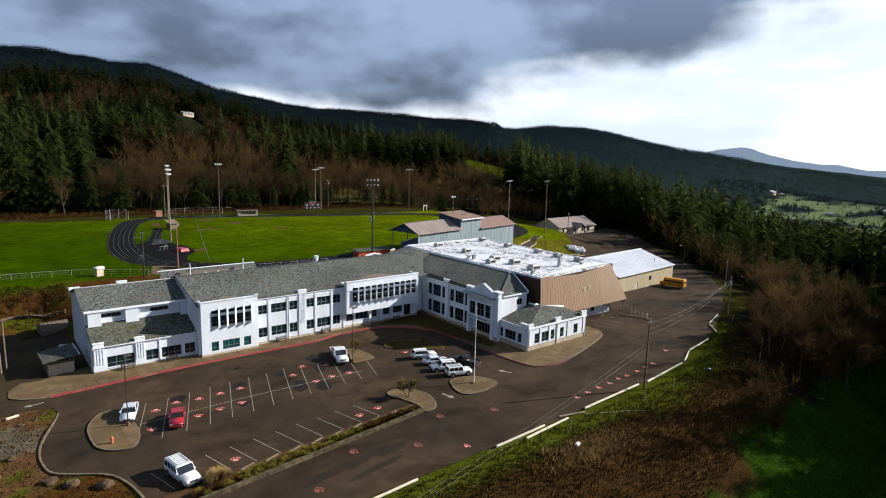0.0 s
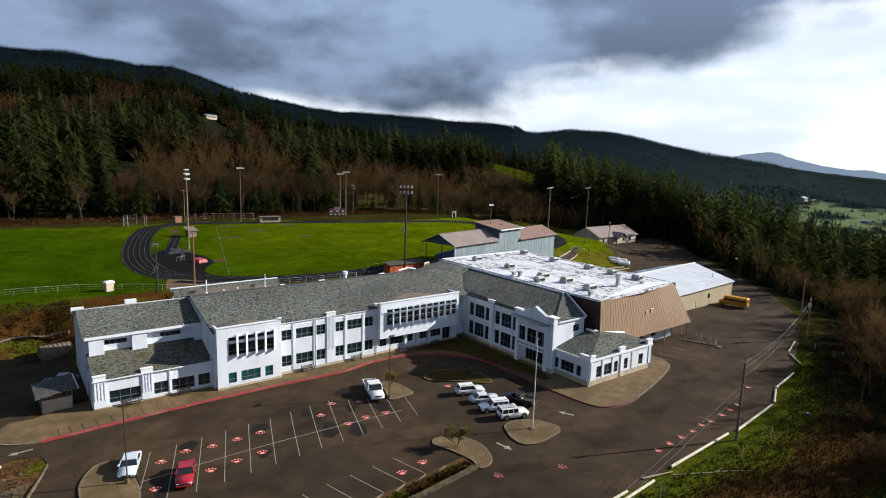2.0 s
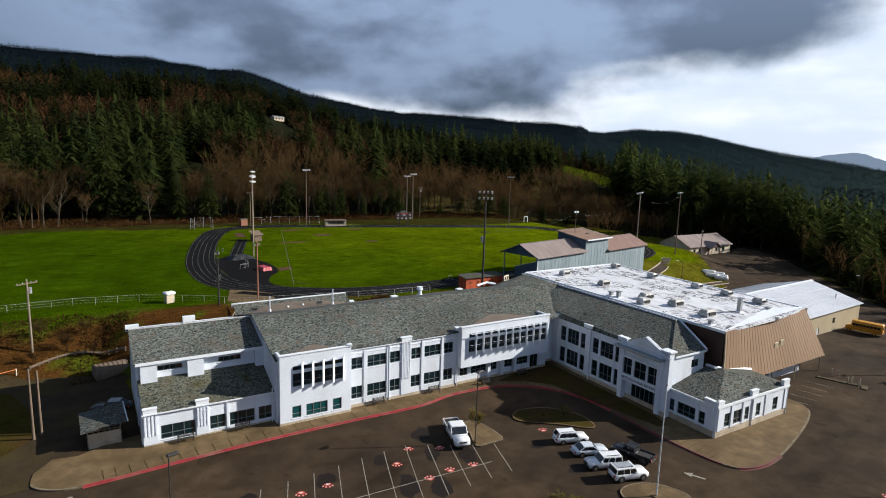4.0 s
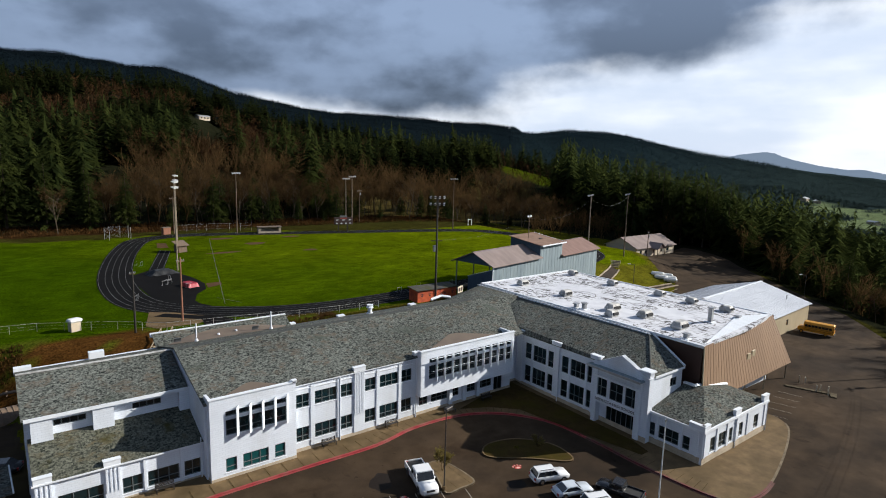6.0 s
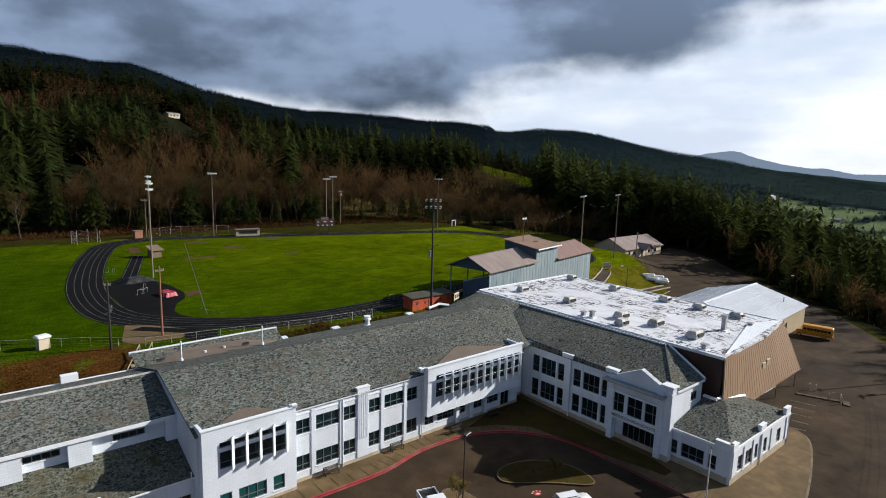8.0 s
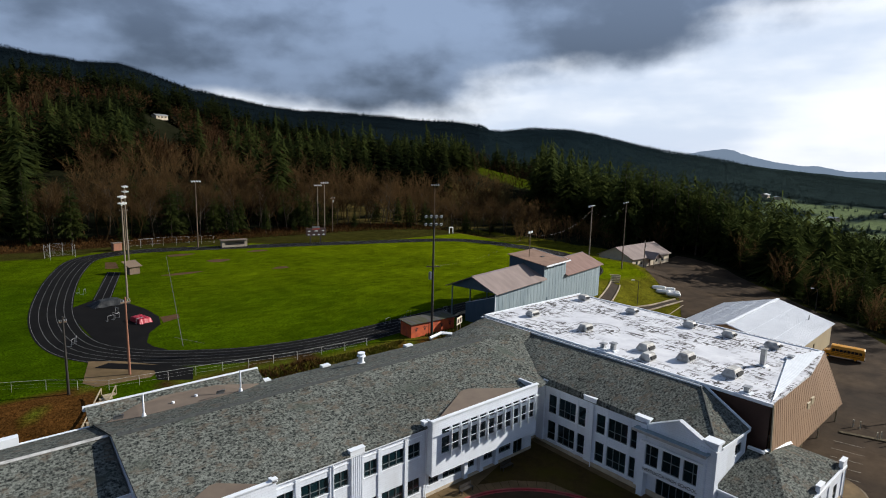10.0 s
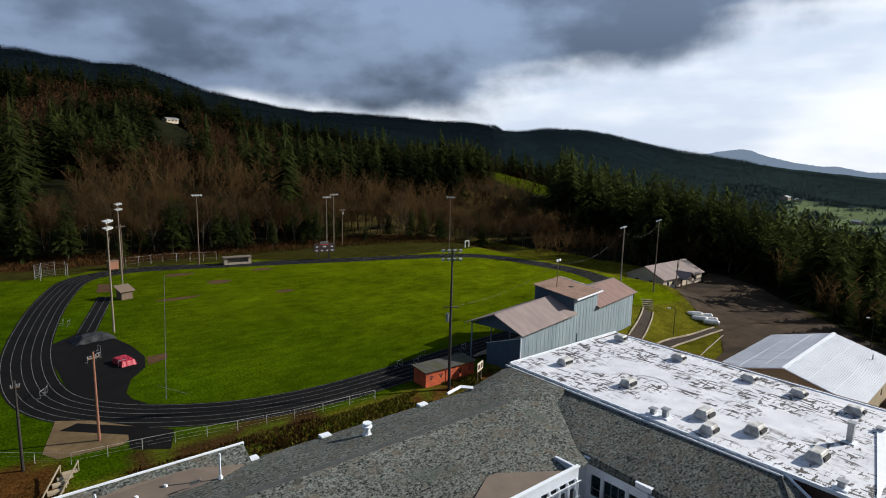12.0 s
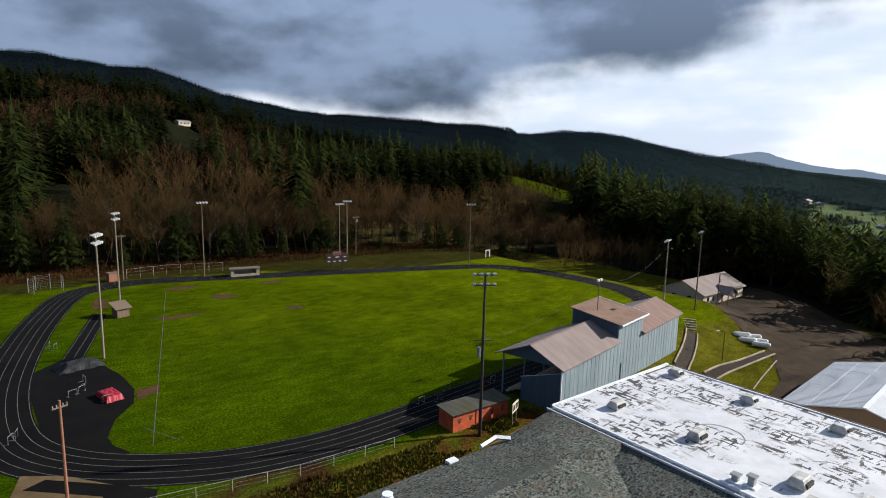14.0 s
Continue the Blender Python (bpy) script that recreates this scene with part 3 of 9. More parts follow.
def hill(u, v):
    """Height of the wooded mountain that rises to the north."""
    x, y = u - 30, v - 60
    r, az = math.hypot(x, y), math.degrees(math.atan2(x, y))
    el = lerp_table(az, [(-80, 2), (-30, 6.4), (2, 6.6), (4.6, 6.6), (8, 6.4), (9.6, 6.05), (12.4, 6.15), (14, 5.7), (15.7, 5.2), (18, 4.55), (21, 4.05), (24.6, 3.4), (27.4, 3.2), (32, 3.12), (36, 2.95), (38, 2.65), (41.5, 2.5), (45, 2.1), (46.6, 2.12), (49.5, 2.42), (52.6, 2.35), (54.8, 2.0), (57, 1.38), (59.2, 0.88), (61.6, 0.4), (63.7, 0.08), (66.8, -0.38), (69.4, -0.95), (72, -1.2), (75, -1.55), (85, -2.2), (110, -3)])
    far = lerp_table(az, [(0, 1500), (20, 1500), (40, 2100), (60, 2900), (90, 3600)])
    top = 40 + far * math.tan(radians(el + 0.36))
    near = lerp_table(az, [(0, 255), (40, 265), (60, 330), (90, 400)])
    knoll = 25 * math.exp(-((u - 325) / 105) ** 2 - ((v - 385) / 100) ** 2) + 9 * math.exp(-((u - 80) / 120) ** 2 - ((v - 365) / 55) ** 2)
    knoll *= smooth(v, 262, 300)
    k = min(1.0, max(0.0, (r - near) / (far - near)))
    return (top - 7) * k ** 0.92 + (5 * noise.noise((u / 90, v / 90, 0)) + 14 * noise.noise((u / 320, v / 320, 3))) * min(1, k * 9) + knoll if r > near else knoll


def ground_z(u, v):
    low = apron(u, v)
    if u > 118:
        low += 2.2 * smooth(v, 98, 150) * smooth(u, 118, 150)
    foot = lerp_table(u, [(0, 128), (12, 128), (16, 119), (90, 119), (95, 122), (134, 126), (142, 126), (165, 134)])
    top = lerp_table(u, [(0, 147), (12, 146), (30, 136), (40, 131), (90, 131), (110, 133), (136, 141), (150, 149), (168, 152)])
    high = FIELD - 3.4 * smooth(u, 171, 186)
    z = low + (high - low) * smooth(v, foot, top)
    edge = 53.2 + max(0, u - 92) * 0.36 + max(0, u - 160) * 0.75
    if v < edge - 1.5:
        z -= 13 * smooth(edge - 1.5 - v, 0, 60)
    drop = smooth(480 - v, -400, 300)
    drop += (smooth(480 + max(0, u - 400) * 0.34 - v, -400, 300) - drop) * (1 - smooth(math.hypot(u - 30, v - 60), 1750, 2600))
    z -= 38 * smooth(u + 0.35 * v, 300, 640) * drop
    z -= 22 * smooth(-v, 40, 400)
    return z + hill(u, v)


def axis(lo, a, b, hi, step, grow=1.16):
    pts, s, x = [], step, a
    while x > lo:
        s *= grow
        x -= s
        pts.append(x)
    pts = pts[::-1]
    x = a
    while x < b:
        pts.append(x)
        x += step
    s = step
    while x < hi:
        pts.append(x)
        s *= grow
        x += s
    return pts + [hi]


PAVED = [(-70, 53)] + ROAD_EDGE[1:] + [(178, 152), (166, 131), (150, 122), (118, 116), (60, 106), (5, 107), (-6, 109), (-70, 109), (-70, 94), (3, 94.6), (6.8, 95), (8.8, 94), (9.3, 92.1), (7.3, 86.1), (6.5, 82.6), (6.5, 78.9), (7.5, 76.1), (11.9, 72.5), (13.5, 66.6), (13.0, 63), (9, 61), (-70, 60.5)]
MEADOW = Vector((342, 341))


OUTER = curve_pts([(29.5, 174), (30.3, 157.6), (36.3, 146.9), (46.7, 139.2), (57, 135.6), (70, 134.6), (95, 136.8), (125, 139.5), (150, 144.5), (163, 156), (170, 172), (169.5, 191), (165, 207), (154, 217.5), (115, 231.3), (86, 240.5), (72, 245), (60, 246.3), (46.4, 239.6), (38.6, 220.4), (32.3, 194.2)], 6)
# Mountain, ridge, valley slope and pasture colours have distance haze mixed in
COVER = {"lawn": (0.078, 0.074, 0.008), "verge": (0.031, 0.029, 0.007), "bank": (0.062, 0.028, 0.008), "floor": (0.012, 0.013, 0.007), "mountain": (0.0050, 0.0090, 0.0120), "far_ridge_hazed": (0.0075, 0.0140, 0.0175), "valley_slope_hazed": (0.0170, 0.0270, 0.0280), "pasture": (0.105, 0.135, 0.070), "meadow": (0.031, 0.042, 0.002), "glade": (0.066, 0.050, 0.017),
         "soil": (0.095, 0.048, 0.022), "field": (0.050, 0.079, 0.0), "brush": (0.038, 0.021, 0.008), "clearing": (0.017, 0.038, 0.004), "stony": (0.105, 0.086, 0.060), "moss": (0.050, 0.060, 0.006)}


def pasture(u, v):
    """Green fields on the valley floor, in strips between hedges and trees."""
    return 830 < u < 1640 and v < 60 + 0.365 * u and noise.noise((u / 190, v / 75, 9)) > -0.12


def cover(u, v):
    """What grows on the ground at one spot."""
    r = math.hypot(u - 30, v - 60)
    jit = 7 * noise.noise((u / 11, v / 11, 5))
    if ((u - MEADOW.x) / 44) ** 2 + ((v - MEADOW.y) / 42) ** 2 < 1:
        return "meadow"
    if pasture(u, v):
        return "pasture"
    if 26 < math.degrees(math.atan2(u - 33, v - 79)) < 52 and 268 < v + 0.3 * max(0, u - 150) and math.hypot(u - 33, v - 79) < 335 and noise.noise((u / 16, v / 9, 6)) > -0.25:
        return "glade"
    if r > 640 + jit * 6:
        return "far_ridge_hazed" if u - 30 > v - 60 else "mountain"
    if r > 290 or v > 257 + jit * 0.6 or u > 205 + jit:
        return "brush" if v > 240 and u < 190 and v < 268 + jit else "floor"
    if v > 222 and u < 200 and not inside(u, v, OUTER):
        return "verge" if v + jit > 246 - max(0, u - 72) * 0.28 or u > 100 else "field"
    if u < 33 + jit * 0.4 and 124 < v < 142.5 - max(0, u - 12) * 0.12 + jit * 0.3:
        return "bank" if noise.noise((u / 6, v / 4, 2)) > -0.15 else "moss"
    if 38 < u < 62 and 129 < v < 137:
        return "brush" if noise.noise((u / 4, v / 3, 5)) > -0.1 else "moss"
    if 16 < u < 92 and 118 < v < 130.5:
        return "moss" if noise.noise((u / 5, v / 3, 7)) > 0 else "bank"
    if u < 14 and 60 < v < 95:
        if ((u - 3.9) / 2.7) ** 2 + ((v - 86.4) / 4.0) ** 2 < 1 + jit * 0.05:
            return "stony"
        return ("moss" if noise.noise((u / 3, v / 3, 1)) > (0.42 if v < 90 else 0.02) else "soil") if v > 75 + jit else "bank"
    if v < 56 and u < 230 or u > 92 and v < 54 + (u - 92) * 0.36 + max(0, u - 160) * 0.75:
        edge = 53 + max(0, u - 92) * 0.36 + max(0, u - 160) * 0.75
        if v > edge - 4.2 + jit * 0.35:
            return "moss" if u < 128 else "verge"
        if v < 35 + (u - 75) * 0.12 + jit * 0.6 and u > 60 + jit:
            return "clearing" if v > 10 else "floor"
        return "brush" if u < 100 else "floor"
    if v > 60 and u > 14 and v < 118:
        return "lawn"
    if u > 116 and 116 < v < 143:
        return "lawn"
    if -40 < u < 172 and v > 132 or (u > 120 and v > 115):
        return "field" if u < 172 else "lawn"
    return "lawn"


def ground_tone(u, v):
    """Colour of the cover; the field yellows towards its north-east corner, where brighter light is painted in too."""
    kind = cover(u, v)
    if kind == "field":
        ne_tone = smooth(u + 0.55 * v + 34 * noise.noise((u / 38, v / 30, 8)) + 14 * noise.noise((u / 9, v / 7, 3)), 110, 265)
        return Vector((0.028, 0.053, 0.001)).lerp(Vector((0.080, 0.105, 0.002)), ne_tone)
    # the painted haze thickens eastwards along the ridge
    if kind == "far_ridge_hazed":
        return Vector(COVER[kind]).lerp(Vector(COVER["valley_slope_hazed"]), smooth(math.degrees(math.atan2(u - 30, v - 60)), 54, 72))
    return Vector(COVER[kind])


def build_ground():
    us, vs = axis(-4600, -34, 236, 4700, 2.0, 1.07), axis(-2500, 14, 262, 4700, 2.0, 1.07)
    verts, faces, cols = [], [], []
    for v in vs:
        for u in us:
            z = ground_z(u, v)
            if inside(u, v, PAVED):
                z -= 0.15
            verts.append((u, v, z))
            c = Vector((0, 0, 0))
            for k in range(3):
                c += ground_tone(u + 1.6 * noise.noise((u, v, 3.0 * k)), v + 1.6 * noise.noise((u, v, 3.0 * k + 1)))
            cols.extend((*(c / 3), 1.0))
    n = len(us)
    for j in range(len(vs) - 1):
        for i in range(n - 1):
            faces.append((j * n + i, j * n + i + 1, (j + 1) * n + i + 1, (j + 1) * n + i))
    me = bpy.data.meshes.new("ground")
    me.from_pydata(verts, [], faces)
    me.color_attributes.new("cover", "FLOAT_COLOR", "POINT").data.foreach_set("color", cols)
    me.materials.append(M["ground"])
    me.polygons.foreach_set("use_smooth", [True] * len(faces))
    tagged(new("ground", me), "green and brown sloping ground rising to a wooded mountain", "ground", kind="structure")


build_ground()


def ground_sheet(name, pts, lift, material, label, category, cuts_u=(), cuts_v=(), zf=apron, kind="structure"):
    bm = bmesh.new()
    poly(bm, [(x, y, 0) for x, y in pts])
    for c in cuts_u:
        bmesh.ops.bisect_plane(bm, geom=bm.verts[:] + bm.edges[:] + bm.faces[:], plane_co=(c, 0, 0), plane_no=(1, 0, 0))
    for c in cuts_v:
        bmesh.ops.bisect_plane(bm, geom=bm.verts[:] + bm.edges[:] + bm.faces[:], plane_co=(0, c, 0), plane_no=(0, 1, 0))
    bmesh.ops.triangulate(bm, faces=bm.faces[:])
    for v in bm.verts:
        v.co.z = zf(v.co.x, v.co.y) + lift
    for f in bm.faces:
        if f.normal.z < 0:
            f.normal_flip()
    me = bpy.data.meshes.new(name)
    bm.normal_update()
    for f in bm.faces:
        if f.normal.z < 0:
            f.normal_flip()
    bm.to_mesh(me)
    bm.free()
    me.materials.append(material)
    return tagged(new(name, me), label, category, kind=kind)


def yard_z(u, v):
    return ground_z(u, v) if u > 116 and v > 60 else apron(u, v)


road = ground_sheet("road", PAVED, 0.0, M["asphalt"], "worn brown-grey asphalt car park and drive", "road",
                    [80, 100, 115] + list(range(120, 216, 6)), [88, 100] + list(range(104, 160, 6)), zf=yard_z)


def ribbon(pts, width, z=None, zf=None, closed=False, bm=None):
    bm = bm or bmesh.new()
    n = len(pts)
    rows = []
    for i in range(n):
        a = Vector(pts[i - 1] if closed or i else pts[0])
        b = Vector(pts[(i + 1) % n] if closed or i < n - 1 else pts[-1])
        t = (b - a).normalized()
        row = []
        for k in (-0.5, 0.5):
            x, y = pts[i][0] - t.y * width * k, pts[i][1] + t.x * width * k
            row.append(bm.verts.new((x, y, (zf(x, y) if zf else 0) + (z or 0))))
        rows.append(row)
    for i in range(n if closed else n - 1):
        a, b = rows[i], rows[(i + 1) % n]
        bm.faces.new((a[0], b[0], b[1], a[1]))
    return bm


# running track round the field
LANES = 6.9


def ring(name, loop_a, loop_b, z, material, parent=None):
    bm = bmesh.new()
    a = [bm.verts.new((x, y, z)) for x, y in loop_a]
    b = [bm.verts.new((x, y, z)) for x, y in loop_b]
    for i in range(len(a)):
        j = (i + 1) % len(a)
        bm.faces.new((a[i], a[j], b[j], b[i]))
    return link_bm(name, bm, material, parent)


INNER = offset_loop(OUTER, LANES)
track = tagged(ring("running_track", OUTER, INNER, FIELD + 0.02, M["track"]), "black running track with pale lane lines round the grass field", "track", kind="structure")
for k in range(6):
    d = 0.25 + k * (LANES - 0.5) / 5
    ring("lane_line", offset_loop(OUTER, d), offset_loop(OUTER, d + 0.07), FIELD + 0.026, M["lane"], track)
flat_field = lambda u, v: FIELD
ground_sheet("track_apron", [(36.2, 180), (36.4, 170), (36.6, 160.5), (38.5, 153.5), (42.0, 149.6), (44.2, 149.4), (42.9, 152.1), (42.7, 154.7), (44.3, 159.5), (47.2, 163.6), (48.3, 168.6), (47.8, 175.6), (46.3, 182), (44.4, 187), (52.2, 214), (49.6, 216), (41.4, 188), (37.5, 184)], 0.023, M["track"], "black jumping area inside the bend of the track", "track", zf=flat_field)
for a_, b_ in (((41.7, 188.3), (49.9, 215.6)), ((43.1, 188.0), (51.0, 214.6)), ((44.3, 187.5), (52.0, 213.8))):
    tagged(link_bm("runway_line", ribbon([a_, b_], 0.07, FIELD + 0.029), M["lane"]), "pale line along the jumping runway", "line", kind="structure")
ground_sheet("dirt_patch", [(47.8, 164.3), (51, 165.8), (51.6, 168.6), (48.4, 168.3)], 0.012, M["soil"], "worn brown dirt patch on the grass", "dirt", zf=flat_field)
for cx, cy, rx, ry in ((70.8, 230.7, 3.6, 1.8), (63.3, 204.4, 4.6, 1.2), (76.5, 216.6, 3.0, 2.2), (86.2, 198.4, 2.2, 1.3), (92, 226, 3, 1.5)):
    pts = [(cx + rx * math.cos(a) * (1 + 0.2 * math.sin(3 * a + cx)), cy + ry * math.sin(a)) for a in [i * math.tau / 18 for i in range(18)]]
    tagged(ground_sheet("dirt_patch", pts, 0.012, M["soil"], "worn brown dirt patch on the grass", "dirt", zf=flat_field), group="dirt patches on the field")
pts = [(-18 + 13 * math.cos(a), 181 + 13 * math.sin(a) * (1 + 0.1 * math.cos(2 * a))) for a in [i * math.tau / 28 for i in range(28)]]
ground_sheet("ball_diamond", pts, 0.012, M["soil"], "bare brown infield of a ball diamond", "dirt", zf=flat_field)
ground_sheet("asphalt_strip", [(34.0, 147.2), (36.0, 148.2), (42.4, 142.2), (44.8, 139.6), (43.2, 135.0), (39.6, 137.6), (40.2, 141.4)], 0.045, M["track"], "dark asphalt strip between the pad and the track", "paving", zf=lambda u, v: max(ground_z(u, v), FIELD - 0.6))
ground_sheet("concrete_pad", [(34.0, 150.5), (37.6, 148.0), (42, 142.4), (39.2, 139.2), (33.0, 139.8), (31.8, 142.0)], 0.03, M["concrete"], "pale concrete pad beside the running track", "paving", zf=lambda u, v: max(ground_z(u, v), FIELD - 0.6))
for pts, w in (([(67.6, 232), (46.5, 149.5)], 0.07), ([(46.7, 155), (49.5, 149)], 0.06)):
    ob = tagged(link_bm("field_line", ribbon([tuple(Vector(pts[0]).lerp(Vector(pts[1]), i / 12)) for i in range(13)], w, FIELD + 0.016), M["lane"]), "faded chalk line on the grass field", "line", kind="structure")


# ---- pavements, kerbs and islands ----
KERB = curve_pts([(4.6, 102.5), (4.7, 99.8), (7.4, 98.0), (12, 98.0), (20, 98.6), (29.5, 99.0), (39, 99.0), (48, 98.9), (54, 100.0), (60, 99.8), (64.2, 98.5), (68, 95.6), (70.7, 91), (71.2, 85), (71.0, 79), (71.2, 73), (72, 69.2), (74, 67.6), (78.5, 67.4), (87.2, 69.4), (95.5, 72.2), (98, 74.7)], 5, False)


def build_pavement():
    inner = [(98.2, 77.5), (93.5, 79.6), (85, 84), (80, 106), (40, 106), (16, 107), (12, 106.5), (8.5, 104.6), (6.2, 105.0)]
    bm = bmesh.new()
    slab(bm, KERB + inner, 0.0, 0.14, apron)
    walk_ob = link_bm("pavement", bm, M["concrete"])
    tagged(walk_ob, "stained tan concrete pavement along the school front", "pavement", kind="structure")
    for i in range(4, len(KERB) - 4, 1):
        bm = bmesh.new()
        seg = KERB[i:i + 2]
        a, b = Vector(seg[0]), Vector(seg[1])
        t = (b - a).normalized()
        nn = Vector((-t.y, t.x))
        red = not (i < 12 or i > 90 or 78 < i < 82)
        pts = [tuple(a - nn * 0.06), tuple(b - nn * 0.06), tuple(b + nn * 0.16), tuple(a + nn * 0.16)]
        slab(bm, pts, -0.02, 0.155, apron)
        if red:
            ribbon([tuple(a - nn * 0.17), tuple(b - nn * 0.17)], 0.24, 0.008, apron, bm=bm)
        part("kerb", bm, M["red_kerb" if i < 64 else "faded_kerb"] if red else M["kerb"], walk_ob)
    # joints across the pavement
    for i in range(14, 78, 1):
        a, b = Vector(KERB[i]), Vector(KERB[i + 1])
        t = (b - a).normalized()
        nn = Vector((-t.y, t.x))
        part("joint", ribbon([tuple(a + nn * 0.25), tuple(a + nn * 2.2)], 0.05, 0.146, apron), M["mossy"], walk_ob)
    return walk_ob


build_pavement()


def island(name, ctrl, label, top="concrete", n=5, h=0.14):
    loop = curve_pts(ctrl, n)
    bm = bmesh.new()
    slab(bm, loop, -0.05, h, apron)
    ob = tagged(link_bm(name, bm, M[top]), label, "kerb island", kind="structure")
    bm = bmesh.new()
    inner = offset_loop(loop, 0.18) if sum((b[0] - a[0]) * (b[1] + a[1]) for a, b in zip(loop, loop[1:] + loop[:1])) < 0 else offset_loop(loop, -0.18)
    for i in range(len(loop)):
        j = (i + 1) % len(loop)
        slab(bm, [loop[i], loop[j], inner[j], inner[i]], -0.05, h + 0.02, apron)
    part("kerb", bm, M["kerb" if top == "concrete" else "concrete"], ob)
    if top == "concrete":
        # tooled joints every couple of metres
        for axis_, step in ((0, 1.75), (1, 2.2)):
            lo, hi = min(p[axis_] for p in inner), max(p[axis_] for p in inner)
            k = lo + step * 0.8
            while k < hi - 0.6:
                run = [q for q in (lo_ + 0.05 * m for lo_ in (min(p[1 - axis_] for p in inner),) for m in range(240)) if inside(*((k, q) if axis_ == 0 else (q, k)), inner)]
                if len(run) > 12:
                    a, b = ((k, run[0]), (k, run[-1])) if axis_ == 0 else ((run[0], k), (run[-1], k))
                    part("joint", ribbon([a, b], 0.028, h + 0.004, apron), M["mossy"], ob)
                k += step
    return ob


island("traffic_island", [(11.3, 81), (11.4, 85.6), (12.9, 88.8), (14.7, 89.4), (15.7, 88.6), (16.3, 84), (16.2, 80.5), (15.1, 77.8), (13.4, 77.7), (11.9, 79)], "concrete kerb island with a lamp post and hydrant")
island("traffic_island", [(56.2, 70.5), (57.2, 71.8), (59.3, 71.9), (61.5, 70.7), (62.7, 68.2), (62.2, 66.8), (60.5, 66.2), (57.6, 65.9), (55.6, 66.7), (55.4, 68.5)], "concrete kerb island round the flagpole")
island("traffic_island", [(57.8, 89.3), (57.9, 91.1), (60.1, 91.9), (63.6, 90.8), (66.2, 87.6), (66.0, 84.2), (64.6, 83.6), (61.6, 86.4)], "oval mossy kerb island in the turning circle", "mossy")
island("traffic_island", [(50.9, 92.3), (52.6, 91.6), (53.2, 88.6), (52.9, 86.5), (50.8, 86.4), (49.0, 86.6), (50.0, 89.6)], "triangular concrete kerb island with a lamp post", n=3)
island("traffic_island", [(46.5, 72.6), (47.2, 73.8), (49.1, 73.6), (50.7, 72.1), (51.3, 69.6), (50.5, 66.9), (49.2, 65.5), (47.6, 65.5), (47.9, 67.4), (47.4, 70.2)], "rounded concrete kerb island at the end of a planting bed")


# planting bed with a low wall between the car park and the drive
def planting_bed():
    ob = tagged(ground_sheet("planting_bed", [(14, 62.2), (47.6, 66.2), (47.6, 68.6), (15, 65.4)], 0.05, M["soil"], "narrow brown planting bed between parking bays and drive", "planting bed"), kind="structure")
    a, b = Vector((13, 61.6)), Vector((47.8, 65.7))
    n = 11
    t = (b - a).normalized()
    nn = Vector((-t.y, t.x))
    for i in range(n):
        p, q = a.lerp(b, i / n) + t * 0.015, a.lerp(b, (i + 1) / n) - t * 0.015
        bm = slab(bmesh.new(), [tuple(p), tuple(q), tuple(q + nn * 0.28), tuple(p + nn * 0.28)], -0.1, 0.52 + 0.03 * math.sin(i * 2.1))
        part("wall_block", bm, M["stone_wall"], ob)
    return ob


planting_bed()
# kerb round the south-west planting
kp = curve_pts([(-12, 93.6), (3, 94.6), (6.8, 95), (8.8, 94), (9.3, 92.1), (7.3, 86.1), (6.5, 82.6), (6.5, 78.9), (7.5, 76.1), (11.9, 72.5), (13.5, 66.6), (13.0, 63), (9, 61)], 5, False)
bm = bmesh.new()
for i in range(len(kp) - 1):
    a, b = Vector(kp[i]), Vector(kp[i + 1])
    t = (b - a).normalized()
    nn = Vector((-t.y, t.x)) * 0.22
    slab(bm, [tuple(a), tuple(b), tuple(b - nn), tuple(a - nn)], -0.2, 0.15)
tagged(link_bm("kerb", bm, M["kerb"]), "weathered concrete kerb round a planting area", "kerb", kind="structure")


ground_sheet("mossy_bed", [(62.5, 100.9), (66.2, 99.2), (69.4, 96.4), (72.2, 92), (73.0, 87), (73.0, 79.5), (75.2, 79.5), (75.2, 103.9), (73, 103.9), (72.6, 100.2)], 0.150, M["mossy"], "dark olive mossy planting area by the entrance", "planting")


